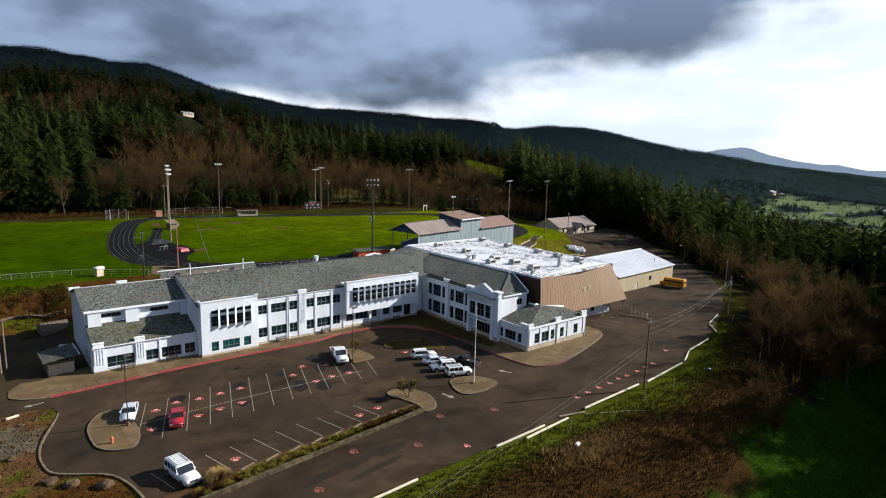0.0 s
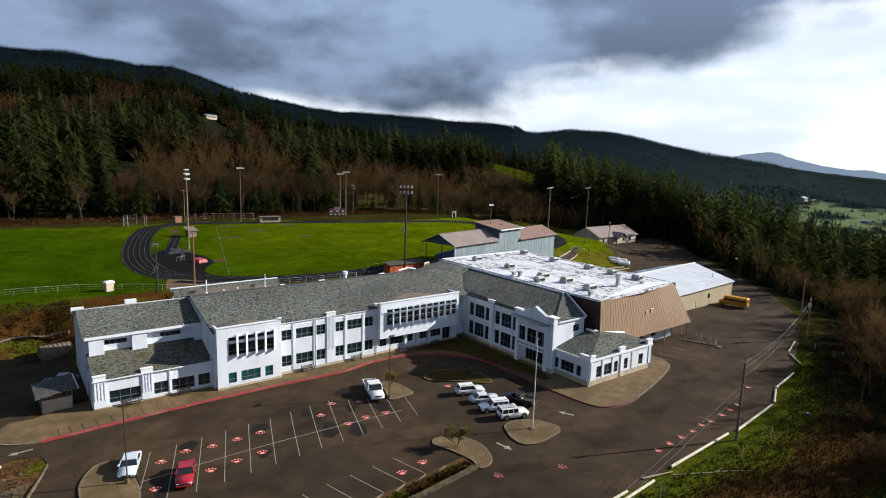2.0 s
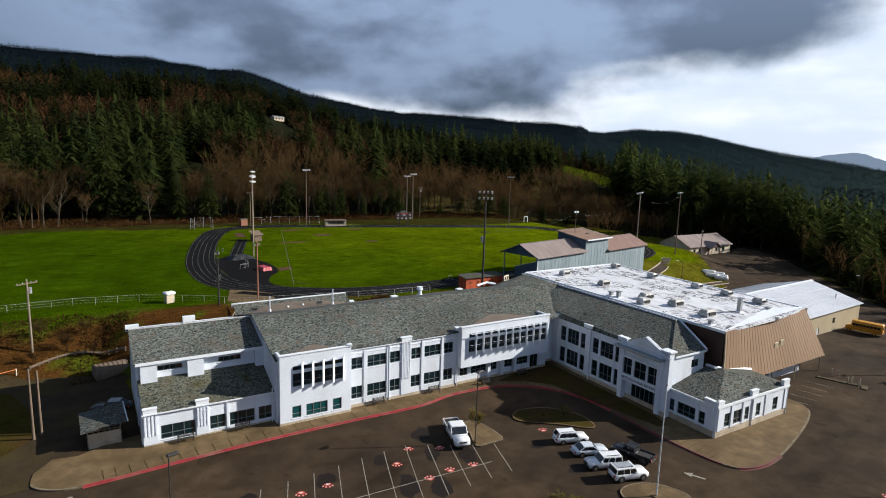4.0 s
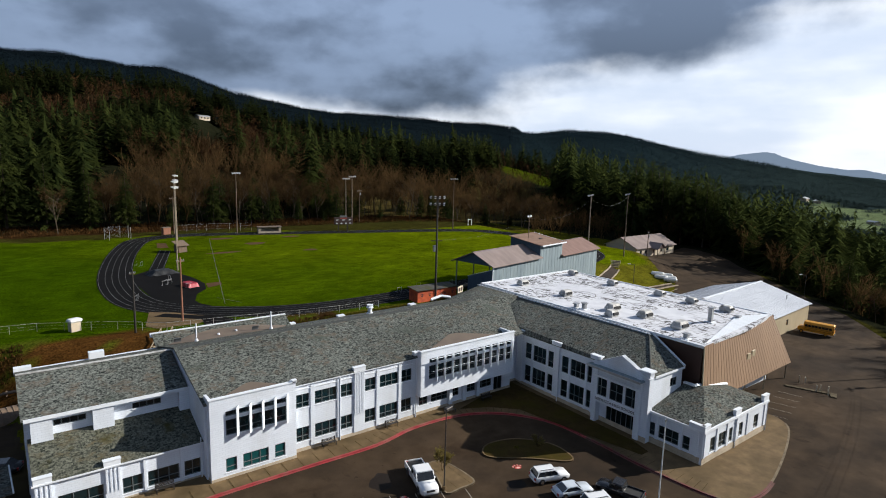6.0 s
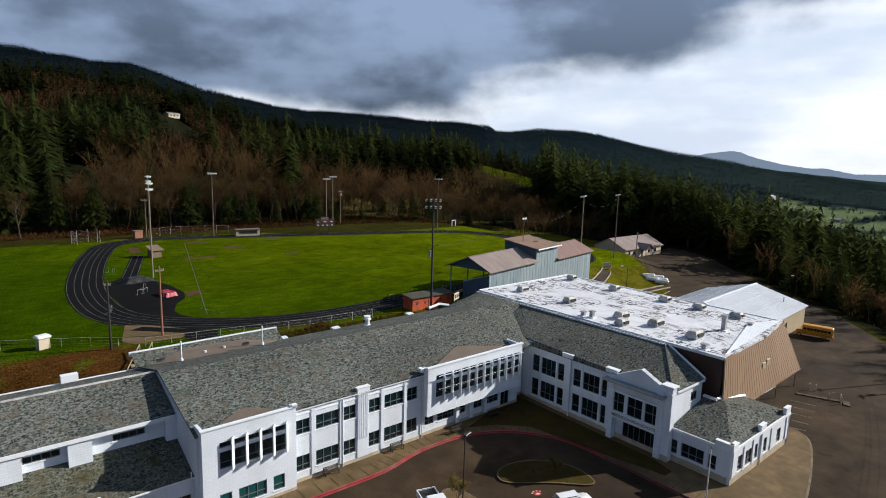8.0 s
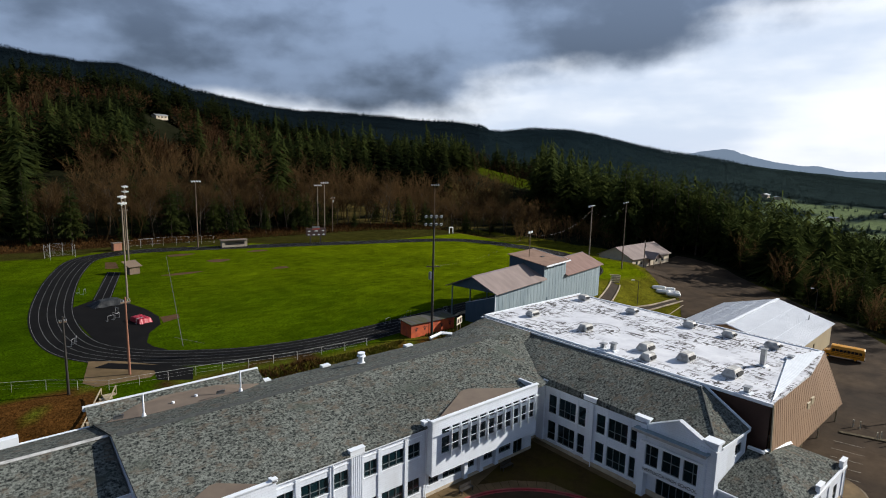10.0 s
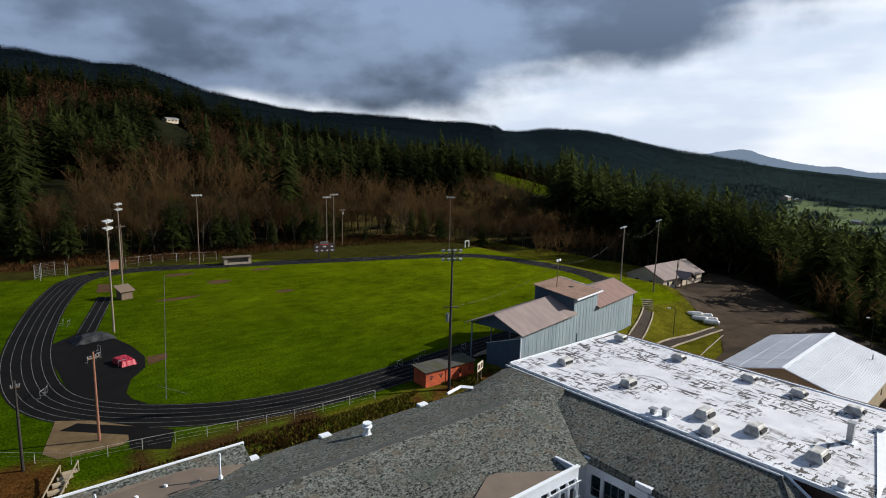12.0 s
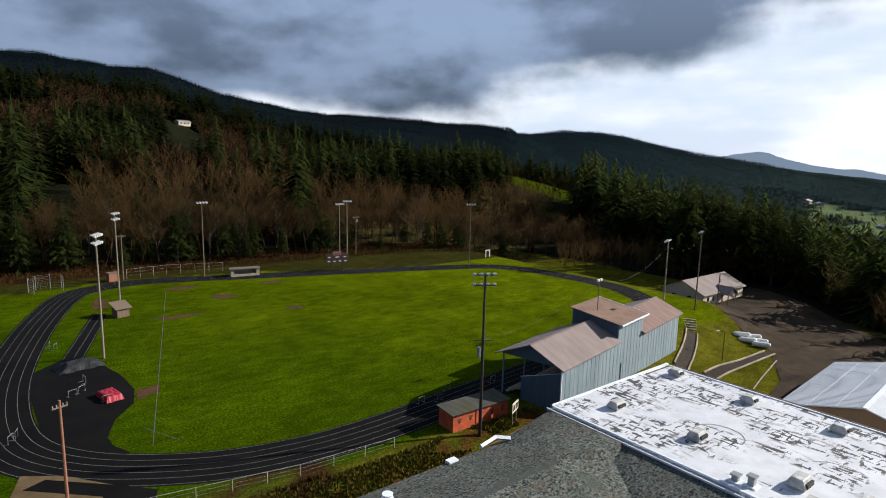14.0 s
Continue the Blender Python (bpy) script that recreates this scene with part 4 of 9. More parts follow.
# ---- facade helper ----
class Facade:
    def __init__(self, a, b, z0, z1, parent, thick=0.3):
        self.a, self.b, self.z0, self.z1, self.parent, self.thick = Vector(a).to_3d(), Vector(b).to_3d(), z0, z1, parent, thick
        self.d = (self.b - self.a).normalized()
        self.n = Vector((self.d.y, -self.d.x, 0))
        self.holes = []

    def box(self, bm, s0, s1, o0, o1, z0, z1):
        c = [self.a + self.d * s + self.n * o for s, o in ((s0, o0), (s1, o0), (s1, o1), (s0, o1))]
        lo = [bm.verts.new((p.x, p.y, z0)) for p in c]
        hi = [bm.verts.new((p.x, p.y, z1)) for p in c]
        bm.faces.new(lo[::-1])
        bm.faces.new(hi)
        for i in range(4):
            j = (i + 1) % 4
            bm.faces.new((lo[i], lo[j], hi[j], hi[i]))
        return bm

    def add(self, name, s0, s1, o0, o1, z0, z1, material, label=""):
        return partw(name, self.box(bmesh.new(), s0, s1, o0, o1, z0, z1), material, self.parent, label)

    def window(self, s0, s1, z0, z1, cols=2, rows=2, glass="glass", split=0.36):
        self.holes.append((s0, s1, z0, z1))
        bm, w, dep = bmesh.new(), 0.07, (-0.17, -0.06)
        zs = [z0] + ([z0 + (z1 - z0) * split] if rows == 2 else []) + [z1]
        xs = [s0 + (s1 - s0) * i / cols for i in range(cols + 1)]
        ring_v = []
        for o in dep:
            for e in (0.0, w):
                for s, z in ((s0 + e, z0 + e), (s1 - e, z0 + e), (s1 - e, z1 - e), (s0 + e, z1 - e)):
                    q = self.a + self.d * s + self.n * o
                    ring_v.append(bm.verts.new((q.x, q.y, z)))
        for i in range(4):
            j = (i + 1) % 4
            for x, y in ((0, 4), (12, 8), (8, 0), (4, 12)):
                bm.faces.new((ring_v[x + i], ring_v[x + j], ring_v[y + j], ring_v[y + i]))
        ob = partw("window", bm, M["frame"], self.parent)
        for x in xs[1:-1]:
            partw("mullion", self.box(bmesh.new(), x - w / 2, x + w / 2, *dep, z0 + w + 0.002, z1 - w - 0.002), M["frame"], ob)
        if rows == 2:
            partw("transom", self.box(bmesh.new(), s0 + w + 0.002, s1 - w - 0.002, dep[0], dep[1] - 0.015, zs[1] - w / 2, zs[1] + w / 2), M["frame"], ob)
        for i in range(cols):
            for j in range(len(zs) - 1):
                p = self.box(bmesh.new(), xs[i] + w * 0.6, xs[i + 1] - w * 0.6, -0.13, -0.115, zs[j] + w * 0.6, zs[j + 1] - w * 0.6)
                pane = partw("pane", p, M[glass], ob)
                pane.visible_shadow = False
        sill = self.box(bmesh.new(), s0 - 0.08, s1 + 0.08, -0.05, 0.07, z0 - 0.09, z0 - 0.003)
        partw("sill", sill, M["white_trim"], ob)
        return ob

    def build(self, material="white_wall", plinth=0.0, base=None):
        partw("wall", wall(bmesh.new(), self.a.xy, self.b.xy, self.z0, self.z1, self.thick, self.holes), M[material], self.parent)
        if plinth:
            self.add("plinth", -0.02, (self.b - self.a).length + 0.02, 0, 0.05, self.z0, plinth, M["plinth"], "stained beige concrete plinth")
        return self


# ---- the school ----
school = thing("school_building", "white two-storey school with grey shingle roofs and dark windows", "building", at=(46, 108, 0))


def block_cap(f, s0, s1, z1, h=0.42, out=0.22, name="parapet_block"):
    f.add(name, s0, s1, -0.28, out, z1 - h, z1, M["white_trim"])
    f.add(name, s0 - 0.05, s1 + 0.05, -0.32, out + 0.06, z1, z1 + 0.07, M["white_trim"])


def pilaster(f, s0, s1, z0, z1, out=0.14, ribs=0):
    bm = f.box(bmesh.new(), s0, s1, 0, out, z0, z1)
    body = partw("pilaster", bm, M["white_wall"], f.parent)
    for i in range(ribs):
        x = s0 + (s1 - s0) * (i + 0.5) / ribs
        partw("pilaster_rib", f.box(bmesh.new(), x - 0.07, x + 0.07, out, out + 0.06, z0 + (z1 - z0) * 0.3, z1 - 0.05), M["white_wall"], body)


# left single-storey front with an upper storey set back behind a mossy roof
fl = Facade((14.9, 103.4), (29.8, 103.4), -0.3, 4.35, school)
for s0, s1, c in ((1.8, 5.5, 3), (7.1, 8.9, 2), (9.35, 12.3, 3), (12.8, 14.4, 2)):
    fl.window(s0, s1, 1.1, 2.75, c, 2)
fl.build(plinth=0.75)
for s0, s1, rb in ((0, 1.5, 4), (5.6, 7.0, 4), (9.0, 9.25, 0), (12.4, 12.7, 0), (14.5, 14.85, 0)):
    pilaster(fl, s0, s1, 0.75, 4.2, 0.12, rb)
fl.add("fascia", -0.1, 14.9, 0, 0.16, 4.2, 4.5, M["white_trim"])
fl.add("gutter", -0.1, 14.9, 0.16, 0.28, 4.32, 4.46, M["white_trim"])
for s in (0.75, 6.3):
    block_cap(fl, s - 0.72, s + 0.72, 5.0, 0.7)
fe = Facade((14.9, 122.9), (14.9, 109), -0.3, 8.6, school)
fe.build(plinth=0.75)
fe2 = Facade((14.9, 109), (14.9, 103.71), -0.3, 4.35, school)
fe2.window(2.2, 3.0, 1.2, 2.8, 1, 2)
fe2.build(plinth=0.75)
pilaster(fe, 13.0, 13.9, 0.75, 8.6)
pilaster(fe2, 4.1, 5.29, 0.75, 4.3)
bm = bmesh.new()
for x in (14.9, 15.2):
    poly(bm, [(x, 109, 8.6), (x, 115.2, 10.95), (x, 122.9, 8.6)])
bm.verts.ensure_lookup_table()
for a, b in ((0, 1), (1, 2), (2, 0)):
    bm.faces.new((bm.verts[a], bm.verts[b], bm.verts[b + 3], bm.verts[a + 3]))
partw("gable", bm, M["white_wall"], school)
fu = Facade((15.21, 109), (29.6, 109), 4.3, 8.7, school)
fu.window(1.9, 4.7, 7.3, 7.95, 4, 1)
fu.window(8.9, 11.7, 7.3, 7.95, 4, 1)
fu.build()
for s0, s1 in ((0.0, 1.8), (5.2, 7.1), (13.4, 14.7)):
    fu.add("bay", s0, s1, 0, 0.75, 6.2, 8.55, M["white_wall"])
fu.add("fascia", -0.5, 14.7, 0.75, 0.92, 8.5, 8.85, M["white_trim"])
fu.add("soffit", -0.3, 14.7, 0.0, 0.75, 8.5, 8.58, M["white_trim"])
partw("roof", roof_piece(bmesh.new(), [(14.5, 108.1, 8.82), (29.5, 108.1, 8.82), (29.5, 115.2, 11.1), (14.5, 115.2, 11.1)]), M["shingle"], school)
partw("roof", roof_piece(bmesh.new(), [(14.5, 115.2, 11.1), (29.5, 115.2, 11.1), (29.5, 123.1, 9.0), (14.5, 123.1, 9.0)]), M["shingle"], school)
partw("ridge_cap", roof_piece(bmesh.new(), [(14.5, 114.95, 11.14), (29.5, 114.95, 11.14), (29.5, 115.5, 11.12), (14.5, 115.5, 11.12)], 0.05), M["unit_metal"], school, "pale grey metal ridge strip")
partw("roof", roof_piece(bmesh.new(), [(14.9, 103.2, 4.52), (29.75, 103.2, 4.52), (29.75, 109.0, 6.5), (14.9, 109.0, 6.5)]), M["moss"], school, "mossy shingle roof")
for x, y in ((15.2, 120.8), (22.6, 122.3)):
    partw("parapet_block", B(x - 0.75, x + 0.9, y, y + 0.8, 9.2, 10.0), M["white_trim"], school)

# gable wall of the main block, standing proud of both roofs
bm = bmesh.new()
prof = [(102.3, -0.3), (102.3, 8.66), (114, 11.44), (122.9, 9.1), (122.9, -0.3)]
A_ = [bm.verts.new((29.62, y, z)) for y, z in prof]
B_ = [bm.verts.new((29.85, y, z)) for y, z in prof]
bm.faces.new(A_[::-1])
bm.faces.new(B_)
for i in range(5):
    j = (i + 1) % 5
    bm.faces.new((A_[i], A_[j], B_[j], B_[i]))
partw("gable", bm, M["white_wall"], school)
partw("downpipe", T((29.35, 103.2, 0.3), (29.35, 103.2, 5.0), 0.06), M["white_trim"], school)

def louvre_fin(f, s, z0, z1, back, out):
    """An upright louvre standing out from the wall and turned, with a pale frame round a grey panel."""
    p0, p1 = f.a + f.d * s + f.n * 0.04, f.a + f.d * (s - back) + f.n * out
    w = (p1 - p0).normalized()
    side = Vector((-w.y, w.x, 0)) * 0.03
    bm = slab(bmesh.new(), [tuple(q.xy) for q in (p0 - side, p1 - side, p1 + side, p0 + side)], z0, z1)
    fin = partw("louvre_fin", bm, M["white_trim"], f.parent)
    for q in (p0 + w * 0.03, p1):
        partw("fin_edge", T((q.x, q.y, z0), (q.x, q.y, z1 + 0.02), 0.045, n=5), M["white_trim"], fin)


# first projecting block with louvred windows
f1 = Facade((29.8, 101.4), (39.1, 101.4), 0.0, 9.5, school)
for i in range(5):
    s = 1.6 + i * 1.36
    f1.window(s, s + 1.14, 5.35, 7.05, 1, 2)
    f1.window(s, s + 1.14, 7.45, 8.0, 1, 1)
for s0, s1, c in ((1.5, 2.65, 1), (3.3, 6.1, 3), (6.8, 8.0, 1)):
    f1.window(s0, s1, 1.25, 2.8, c, 2, "glass_teal")
f1.build(plinth=0.85)
for i in range(5):
    s = 2.87 + i * 1.36
    louvre_fin(f1, s + 0.08, 5.15, 8.35, 0.36, 0.46)
f1.add("coping", -0.12, 9.42, -0.32, 0.1, 9.5, 9.62, M["white_trim"])
for a, b in (((29.8, 103.4), (29.8, 101.71)), ((39.1, 101.71), (39.1, 102.38))):
    f = Facade(a, b, 0.0, 9.5, school)
    f.build(plinth=0.85)
block_cap(f1, 8.9, 9.35, 9.75, 0.3, 0.1)
# main wall
fm = Facade((39.1, 102.4), (56.2, 102.4), 0.0, 8.7, school)
BAYS = ((0.45, 2.05, 2), (2.75, 5.55, 3), (6.1, 7.65, 2), (9.4, 10.9, 2), (11.5, 14.2, 3), (14.75, 16.3, 2))
for s0, s1, c in BAYS:
    fm.window(s0, s1, 5.85, 7.45, c, 2)
    fm.window(s0, s1, 1.75, 3.45, c, 2)
fm.build(plinth=0.95)
pilaster(fm, 7.85, 9.25, 0.95, 8.6, 0.10, 6)
for s in (2.4, 5.82, 11.2, 14.47):
    pilaster(fm, s - 0.2, s + 0.2, 0.95, 8.3, 0.1)
for s0, s1 in ((0.3, 7.8), (9.3, 16.5)):
    fm.add("string_course", s0, s1, 0, 0.05, 8.0, 8.12, M["white_trim"])
fm.add("gutter", 0, 17.1, 0.0, 0.2, 8.55, 8.8, M["white_trim"])
block_cap(fm, 7.75, 9.35, 9.2, 0.5, 0.22)
block_cap(fm, 16.55, 17.0, 9.5, 0.4, 0.3)
for s in (5.95, 17.0):
    partw("downpipe", T((39.1 + s, 102.28, 0.4), (39.1 + s, 102.28, 8.5), 0.06), M["white_trim"], school)
# second projecting block over a recessed ground floor
f2 = Facade((56.2, 101.4), (72.8, 101.4), 3.65, 9.65, school)
for i in range(11):
    s = 1.3 + i * 1.36
    f2.window(s, s + 1.12, 5.75, 7.6, 1, 2)
    f2.window(s, s + 1.12, 7.95, 8.55, 1, 1)
f2.build()
for i in range(11):
    s = 2.54 + i * 1.36
    louvre_fin(f2, s + 0.1, 5.45, 8.6, 0.46, 0.62)
f2.add("louvre_rail", 1.2, 16.2, 0.58, 0.66, 8.63, 8.69, M["white_trim"])
f2.add("louvre_rail", 1.2, 16.2, 0.63, 0.66, 7.0, 7.03, M["white_trim"])
f2.add("coping", -0.12, 16.7, -0.32, 0.1, 9.65, 9.78, M["white_trim"])
f2.add("soffit", 0, 16.6, -1.3, 0.0, 3.55, 3.65, M["white_trim"])
f2.add("side_panel", 0.0, 0.3, -1.1, -0.302, 3.65, 9.6, M["white_wall"])
f2.add("side_panel", 16.3, 16.6, -2.88, -0.302, 3.65, 9.6, M["white_wall"])
f2l = Facade((56.2, 102.7), (73.6, 102.7), 0.0, 3.65, school)
for s0, s1, c in ((0.7, 2.1, 2), (2.7, 5.5, 3), (6.0, 7.5, 2), (9.0, 10.5, 2), (11.0, 13.6, 3)):
    f2l.window(s0, s1, 1.75, 3.35, c, 2)
f2l.window(14.1, 15.7, 0.35, 3.2, 2, 1)
f2l.build(plinth=0.95)
for s in (5.75, 8.2, 10.75):
    f2l.add("post", s - 0.25, s + 0.25, 0, 0.5, 0.95, 3.6, M["white_wall"])
fc = Facade((72.8, 104.3), (76.6, 104.3), 0.0, 9.0, school)
fc.build(plinth=0.9)

# wing with the entrance
fb = Facade((76.3, 104.3), (76.3, 81.2), 0.0, 8.5, school)
for base in (0.0, 7.1):
    for s0, s1, c in ((2.0, 3.18, 1), (3.6, 6.12, 3), (6.52, 7.62, 1)):
        fb.window(base + s0, base + s1, 4.85, 7.25, c, 2)
        fb.window(base + s0, base + s1, 1.3, 3.78, c, 2)
fb.window(17.0, 21.6, 0.2, 2.95, 6, 1)
fb.build(plinth=0.9)
for s in (0.9, 8.2, 15.0):
    pilaster(fb, s - 0.5, s + 0.5, 0.9, 8.35, 0.22)
for s in (3.4, 6.33, 10.5, 13.43):
    pilaster(fb, s - 0.16, s + 0.16, 0.9, 8.1, 0.08)
fb.add("gutter", 0, 15.2, 0.0, 0.22, 8.35, 8.6, M["white_trim"])
for s in (1.0, 8.25, 15.1):
    block_cap(fb, s - 0.85, s + 0.85, 9.0, 0.5, 0.4)
for s in (8.75, 15.6, 22.3):
    partw("downpipe", T((76.0, 104.3 - s, 0.35), (76.0, 104.3 - s, 8.3), 0.06), M["white_trim"], school)
# entrance bay standing proud, with windows, lettered band and pediment
fen = Facade((75.55, 89.0), (75.55, 81.9), 3.15, 8.6, school)
for s0, s1 in ((0.25, 2.1), (2.55, 4.55), (4.9, 6.95)):
    fen.window(s0, s1, 4.08, 6.55, 2, 2, split=0.5)
fen.build()
fen.add("sign_band", 0.1, 7.0, 0.0, 0.12, 3.2, 4.02, M["white_trim"])
fen.add("canopy", -0.6, 7.5, -0.1, 0.9, 7.95, 8.15, M["blue_board"], "projecting pale metal canopy")
fen.add("canopy_gutter", -0.6, 7.5, 0.9, 1.0, 7.9, 8.2, M["steel"])
fen.add("lintel", 0.1, 7.0, 0.0, 0.3, 6.6, 6.85, M["white_trim"])
for y in (88.7, 82.2):
    partw("pier", B(75.4, 76.3, y - 0.35, y + 0.35, 0.3, 8.6), M["white_wall"], school)
partw("soffit", B(75.55, 76.3, 82, 89, 3.05, 3.15), M["white_trim"], school)
for y in (89.0, 81.9):
    partw("return_wall", B(75.55, 76.3, y - 0.1, y + 0.1, 3.15, 8.6), M["white_wall"], school)
bm = bmesh.new()
pr = [(88.6, 8.55), (84.9, 10.35), (81.0, 8.55)]
A_ = [bm.verts.new((75.6, y, z)) for y, z in pr]
B_ = [bm.verts.new((76.0, y, z)) for y, z in pr]
bm.faces.new(A_)
bm.faces.new(B_[::-1])
for i in range(3):
    j = (i + 1) % 3
    bm.faces.new((A_[i], A_[j], B_[j], B_[i]))
partw("pediment", bm, M["white_wall"], school)
for (y0, z0), (y1, z1) in (((88.8, 8.5), (84.9, 10.42)), ((84.9, 10.42), (80.8, 8.5))):
    bm = bmesh.new()
    poly(bm, [(75.45, y0, z0), (75.45, y1, z1), (76.1, y1, z1), (76.1, y0, z0)])
    bmesh.ops.solidify(bm, geom=bm.faces[:], thickness=0.14)
    partw("pediment_trim", bm, M["white_trim"], school)
fpr = Facade((75.7, 82.2), (75.7, 80.9), 0.0, 9.2, school, 0.9)
fpr.build(plinth=0.9)
partw("pier_cap", B(75.55, 76.9, 80.75, 82.35, 9.2, 9.4), M["white_trim"], school)
# lettering
txt = bpy.data.curves.new("lettering", "FONT")
txt.body, txt.size, txt.extrude, txt.align_x = "NESTUCCA HIGH SCHOOL", 0.5, 0.02, "CENTER"
txt.materials.append(M["dark_steel"])
tob = new("lettering", txt)
tob.parent = school
tob.matrix_basis = Matrix.Translation((75.40 - 46, 85.45 - 108, 3.44)) @ Euler((radians(90), 0, radians(-90))).to_matrix().to_4x4()
tagged(tob, "dark raised letters of the school name")

# end wall of the wing
fe3 = Facade((76.61, 81.2), (83.5, 81.2), 0.0, 8.45, school)
fe3.window(4.2, 5.7, 6.3, 7.45, 2, 1)
fe3.build()
fe3.add("fascia", 0.4, 7.0, 0.0, 0.3, 8.3, 8.55, M["white_trim"])

# main roofs
# the main ridge ends at END; from there the entrance wing falls westwards from the gymnasium wall
FOOT, KINK, DIP, END = (76.2, 104.2, 9.32), (74.4, 109.8, 10.66), (82.0, 111.9, 10.3), (75.5, 114, 11.65)
NW, BACK, EDGE = (85.45, 123.0, 11.1), (76.5, 123.0, 9.3), (85.45, 112.6, 11.1)
for pts in ([(29.5, 102.2, 8.85), (76.2, 102.2, 8.85), FOOT, KINK, END, (29.5, 114, 11.65)], [(29.5, 114, 11.65), END, BACK, (29.5, 123.0, 9.3)]):
    partw("roof", roof_piece(bmesh.new(), pts), M["shingle"], school, "grey-green mottled shingle roof")
for pts in ([KINK, DIP, END], [FOOT, DIP, KINK], [(76.0, 104.3, 8.55), (76.0, 81.0, 8.55), (84.9, 87.3, 11.1), (85.45, 87.3, 11.1), EDGE, DIP, FOOT]):
    partw("roof", roof_piece(bmesh.new(), pts), M["shingle"], school, "grey shingle roof of the entrance wing")
verts = [END, DIP, EDGE, NW, BACK]
saddle = from_lists("roof", [tuple(Vector(p) - Vector((46, 108, 0))) for p in verts], [(0, 1, 2), (0, 2, 3), (0, 3, 4)], M["shingle"], school)
saddle.data.polygons.foreach_set("use_smooth", [True] * 3)
partw("valley_flashing", T((76.3, 104.3, 9.3), (82.2, 111.6, 10.27), 0.07, n=5), M["ridge_cap"], school)
partw("roof", roof_piece(bmesh.new(), [(76.0, 81.0, 8.55), (83.6, 81.0, 8.55), (85.45, 87.3, 11.1), (84.9, 87.3, 11.1)]), M["shingle"], school)
bm = bmesh.new()
tube(bm, (84.9, 87.3, 11.14), (76.0, 81.0, 8.6), 0.1, n=6)
partw("hip_cap", bm, M["ridge_cap"], school)
partw("verge_trim", T((83.6, 80.95, 8.62), (85.45, 87.3, 11.17), 0.16, n=6), M["white_trim"], school)
partw("wall", wall(bmesh.new(), (83.45, 81.22), (85.4, 87.3), 0.0, 8.4, 0.15), M["white_wall"], school)
ridge_y = lambda y: 8.85 + (y - 102.2) * 0.2373 + 0.03
partw("ridge_flashing", roof_piece(bmesh.new(), [(29.95, 113.5, ridge_y(113.5)), (75.3, 113.5, ridge_y(113.5)), (75.5, 113.98, ridge_y(113.98)), (29.95, 113.98, ridge_y(113.98))], 0.05), M["ridge_cap"], school, "dark ridge flashing along the roof")
# brown crickets behind the parapets
for x0, x1, xm0, xm1, d in ((30.3, 38.8, 34.6, 35.2, 2.2), (56.6, 72.6, 64.0, 65.2, 3.4)):
    zf_ = lambda y: 8.85 + (y - 102.2) * 0.2373
    partw("roof_cricket", roof_piece(bmesh.new(), [(x0, 101.7, 9.22), (x1, 101.7, 9.22), (xm1, 102.2 + d, zf_(102.2 + d) + 0.03), (xm0, 102.2 + d, zf_(102.2 + d) + 0.03)], 0.25), M["cricket"], school, "brown membrane roof valley behind a parapet")
# rear raised roof
partw("roof", roof_piece(bmesh.new(), [(29.2, 122.0, 9.62), (47.4, 122.0, 9.62), (47.4, 124.2, 10.62), (29.2, 124.2, 10.62)]), M["shingle"], school)
partw("roof_cricket", roof_piece(bmesh.new(), [(30.4, 121.0, 9.87), (33.2, 119.8, 10.16), (38.6, 119.6, 10.21), (44.2, 120.2, 10.07), (46.6, 121.9, 9.66), (42.0, 123.2, 10.2), (36.5, 123.4, 10.3), (33.6, 123.0, 10.12)], 0.08), M["cricket"], school, "brown membrane valley in front of a raised roof edge")
partw("fascia", B(29.0, 47.5, 124.2, 124.42, 10.2, 10.75), M["white_trim"], school)
fr = Facade((85.5, 122.8), (14.9, 122.8), -0.3, 9.2, school)
fr.build()
for x, y, z, h in ((33.5, 119.4, 10.2, 2.4), (43.6, 119.9, 10.1, 2.5)):
    bm = T((x, y, z), (x, y, z + h), 0.09, n=8)
    tube(bm, (x, y, z - 0.2), (x, y, z + 0.35), 0.3, 0.16, n=8)
    partw("vent_pipe", bm, M["white_trim"], school)
bm = T((58.6, 118.4, 10.0), (58.6, 118.4, 11.4), 0.33, n=10)
tube(bm, (58.6, 118.4, 11.4), (58.6, 118.4, 11.55), 0.55, n=10)
tube(bm, (58.6, 118.4, 11.55), (58.6, 118.4, 11.9), 0.3, 0.5, n=10)
tube(bm, (58.6, 118.4, 9.9), (58.6, 118.4, 10.6), 0.6, 0.5, n=10)
partw("roof_ventilator", bm, M["white_trim"], school)
for x, y in ((31.3, 119.5), (41.3, 119.5)):
    # bent sheet-metal cowl, open towards the front
    bm = bmesh.new()
    arc = [(y - 0.35 + 0.7 * math.sin(k * 0.26), 10.0 + 1.1 * math.cos(k * 0.26) ** 0.7) for k in range(6)]
    for (ya, za), (yb, zb_) in zip(arc, arc[1:]):
        poly(bm, [(x - 0.45, ya, za), (x + 0.45, ya, za), (x + 0.45, yb, zb_), (x - 0.45, yb, zb_)])
    bmesh.ops.solidify(bm, geom=bm.faces[:], thickness=0.06)
    partw("roof_cowl", bm, M["steel"], school)
for x, y in ((36.8, 121.2), (39.3, 121.6)):
    partw("roof_vent", T((x, y, 9.95), (x, y, 10.3), 0.2, 0.15, n=8), M["white_trim"], school)
for x in (47.8, 56.0, 69.5):
    partw("parapet_block", B(x - 0.7, x + 0.5, 122.3, 123.1, 9.1, 9.65), M["white_trim"], school)
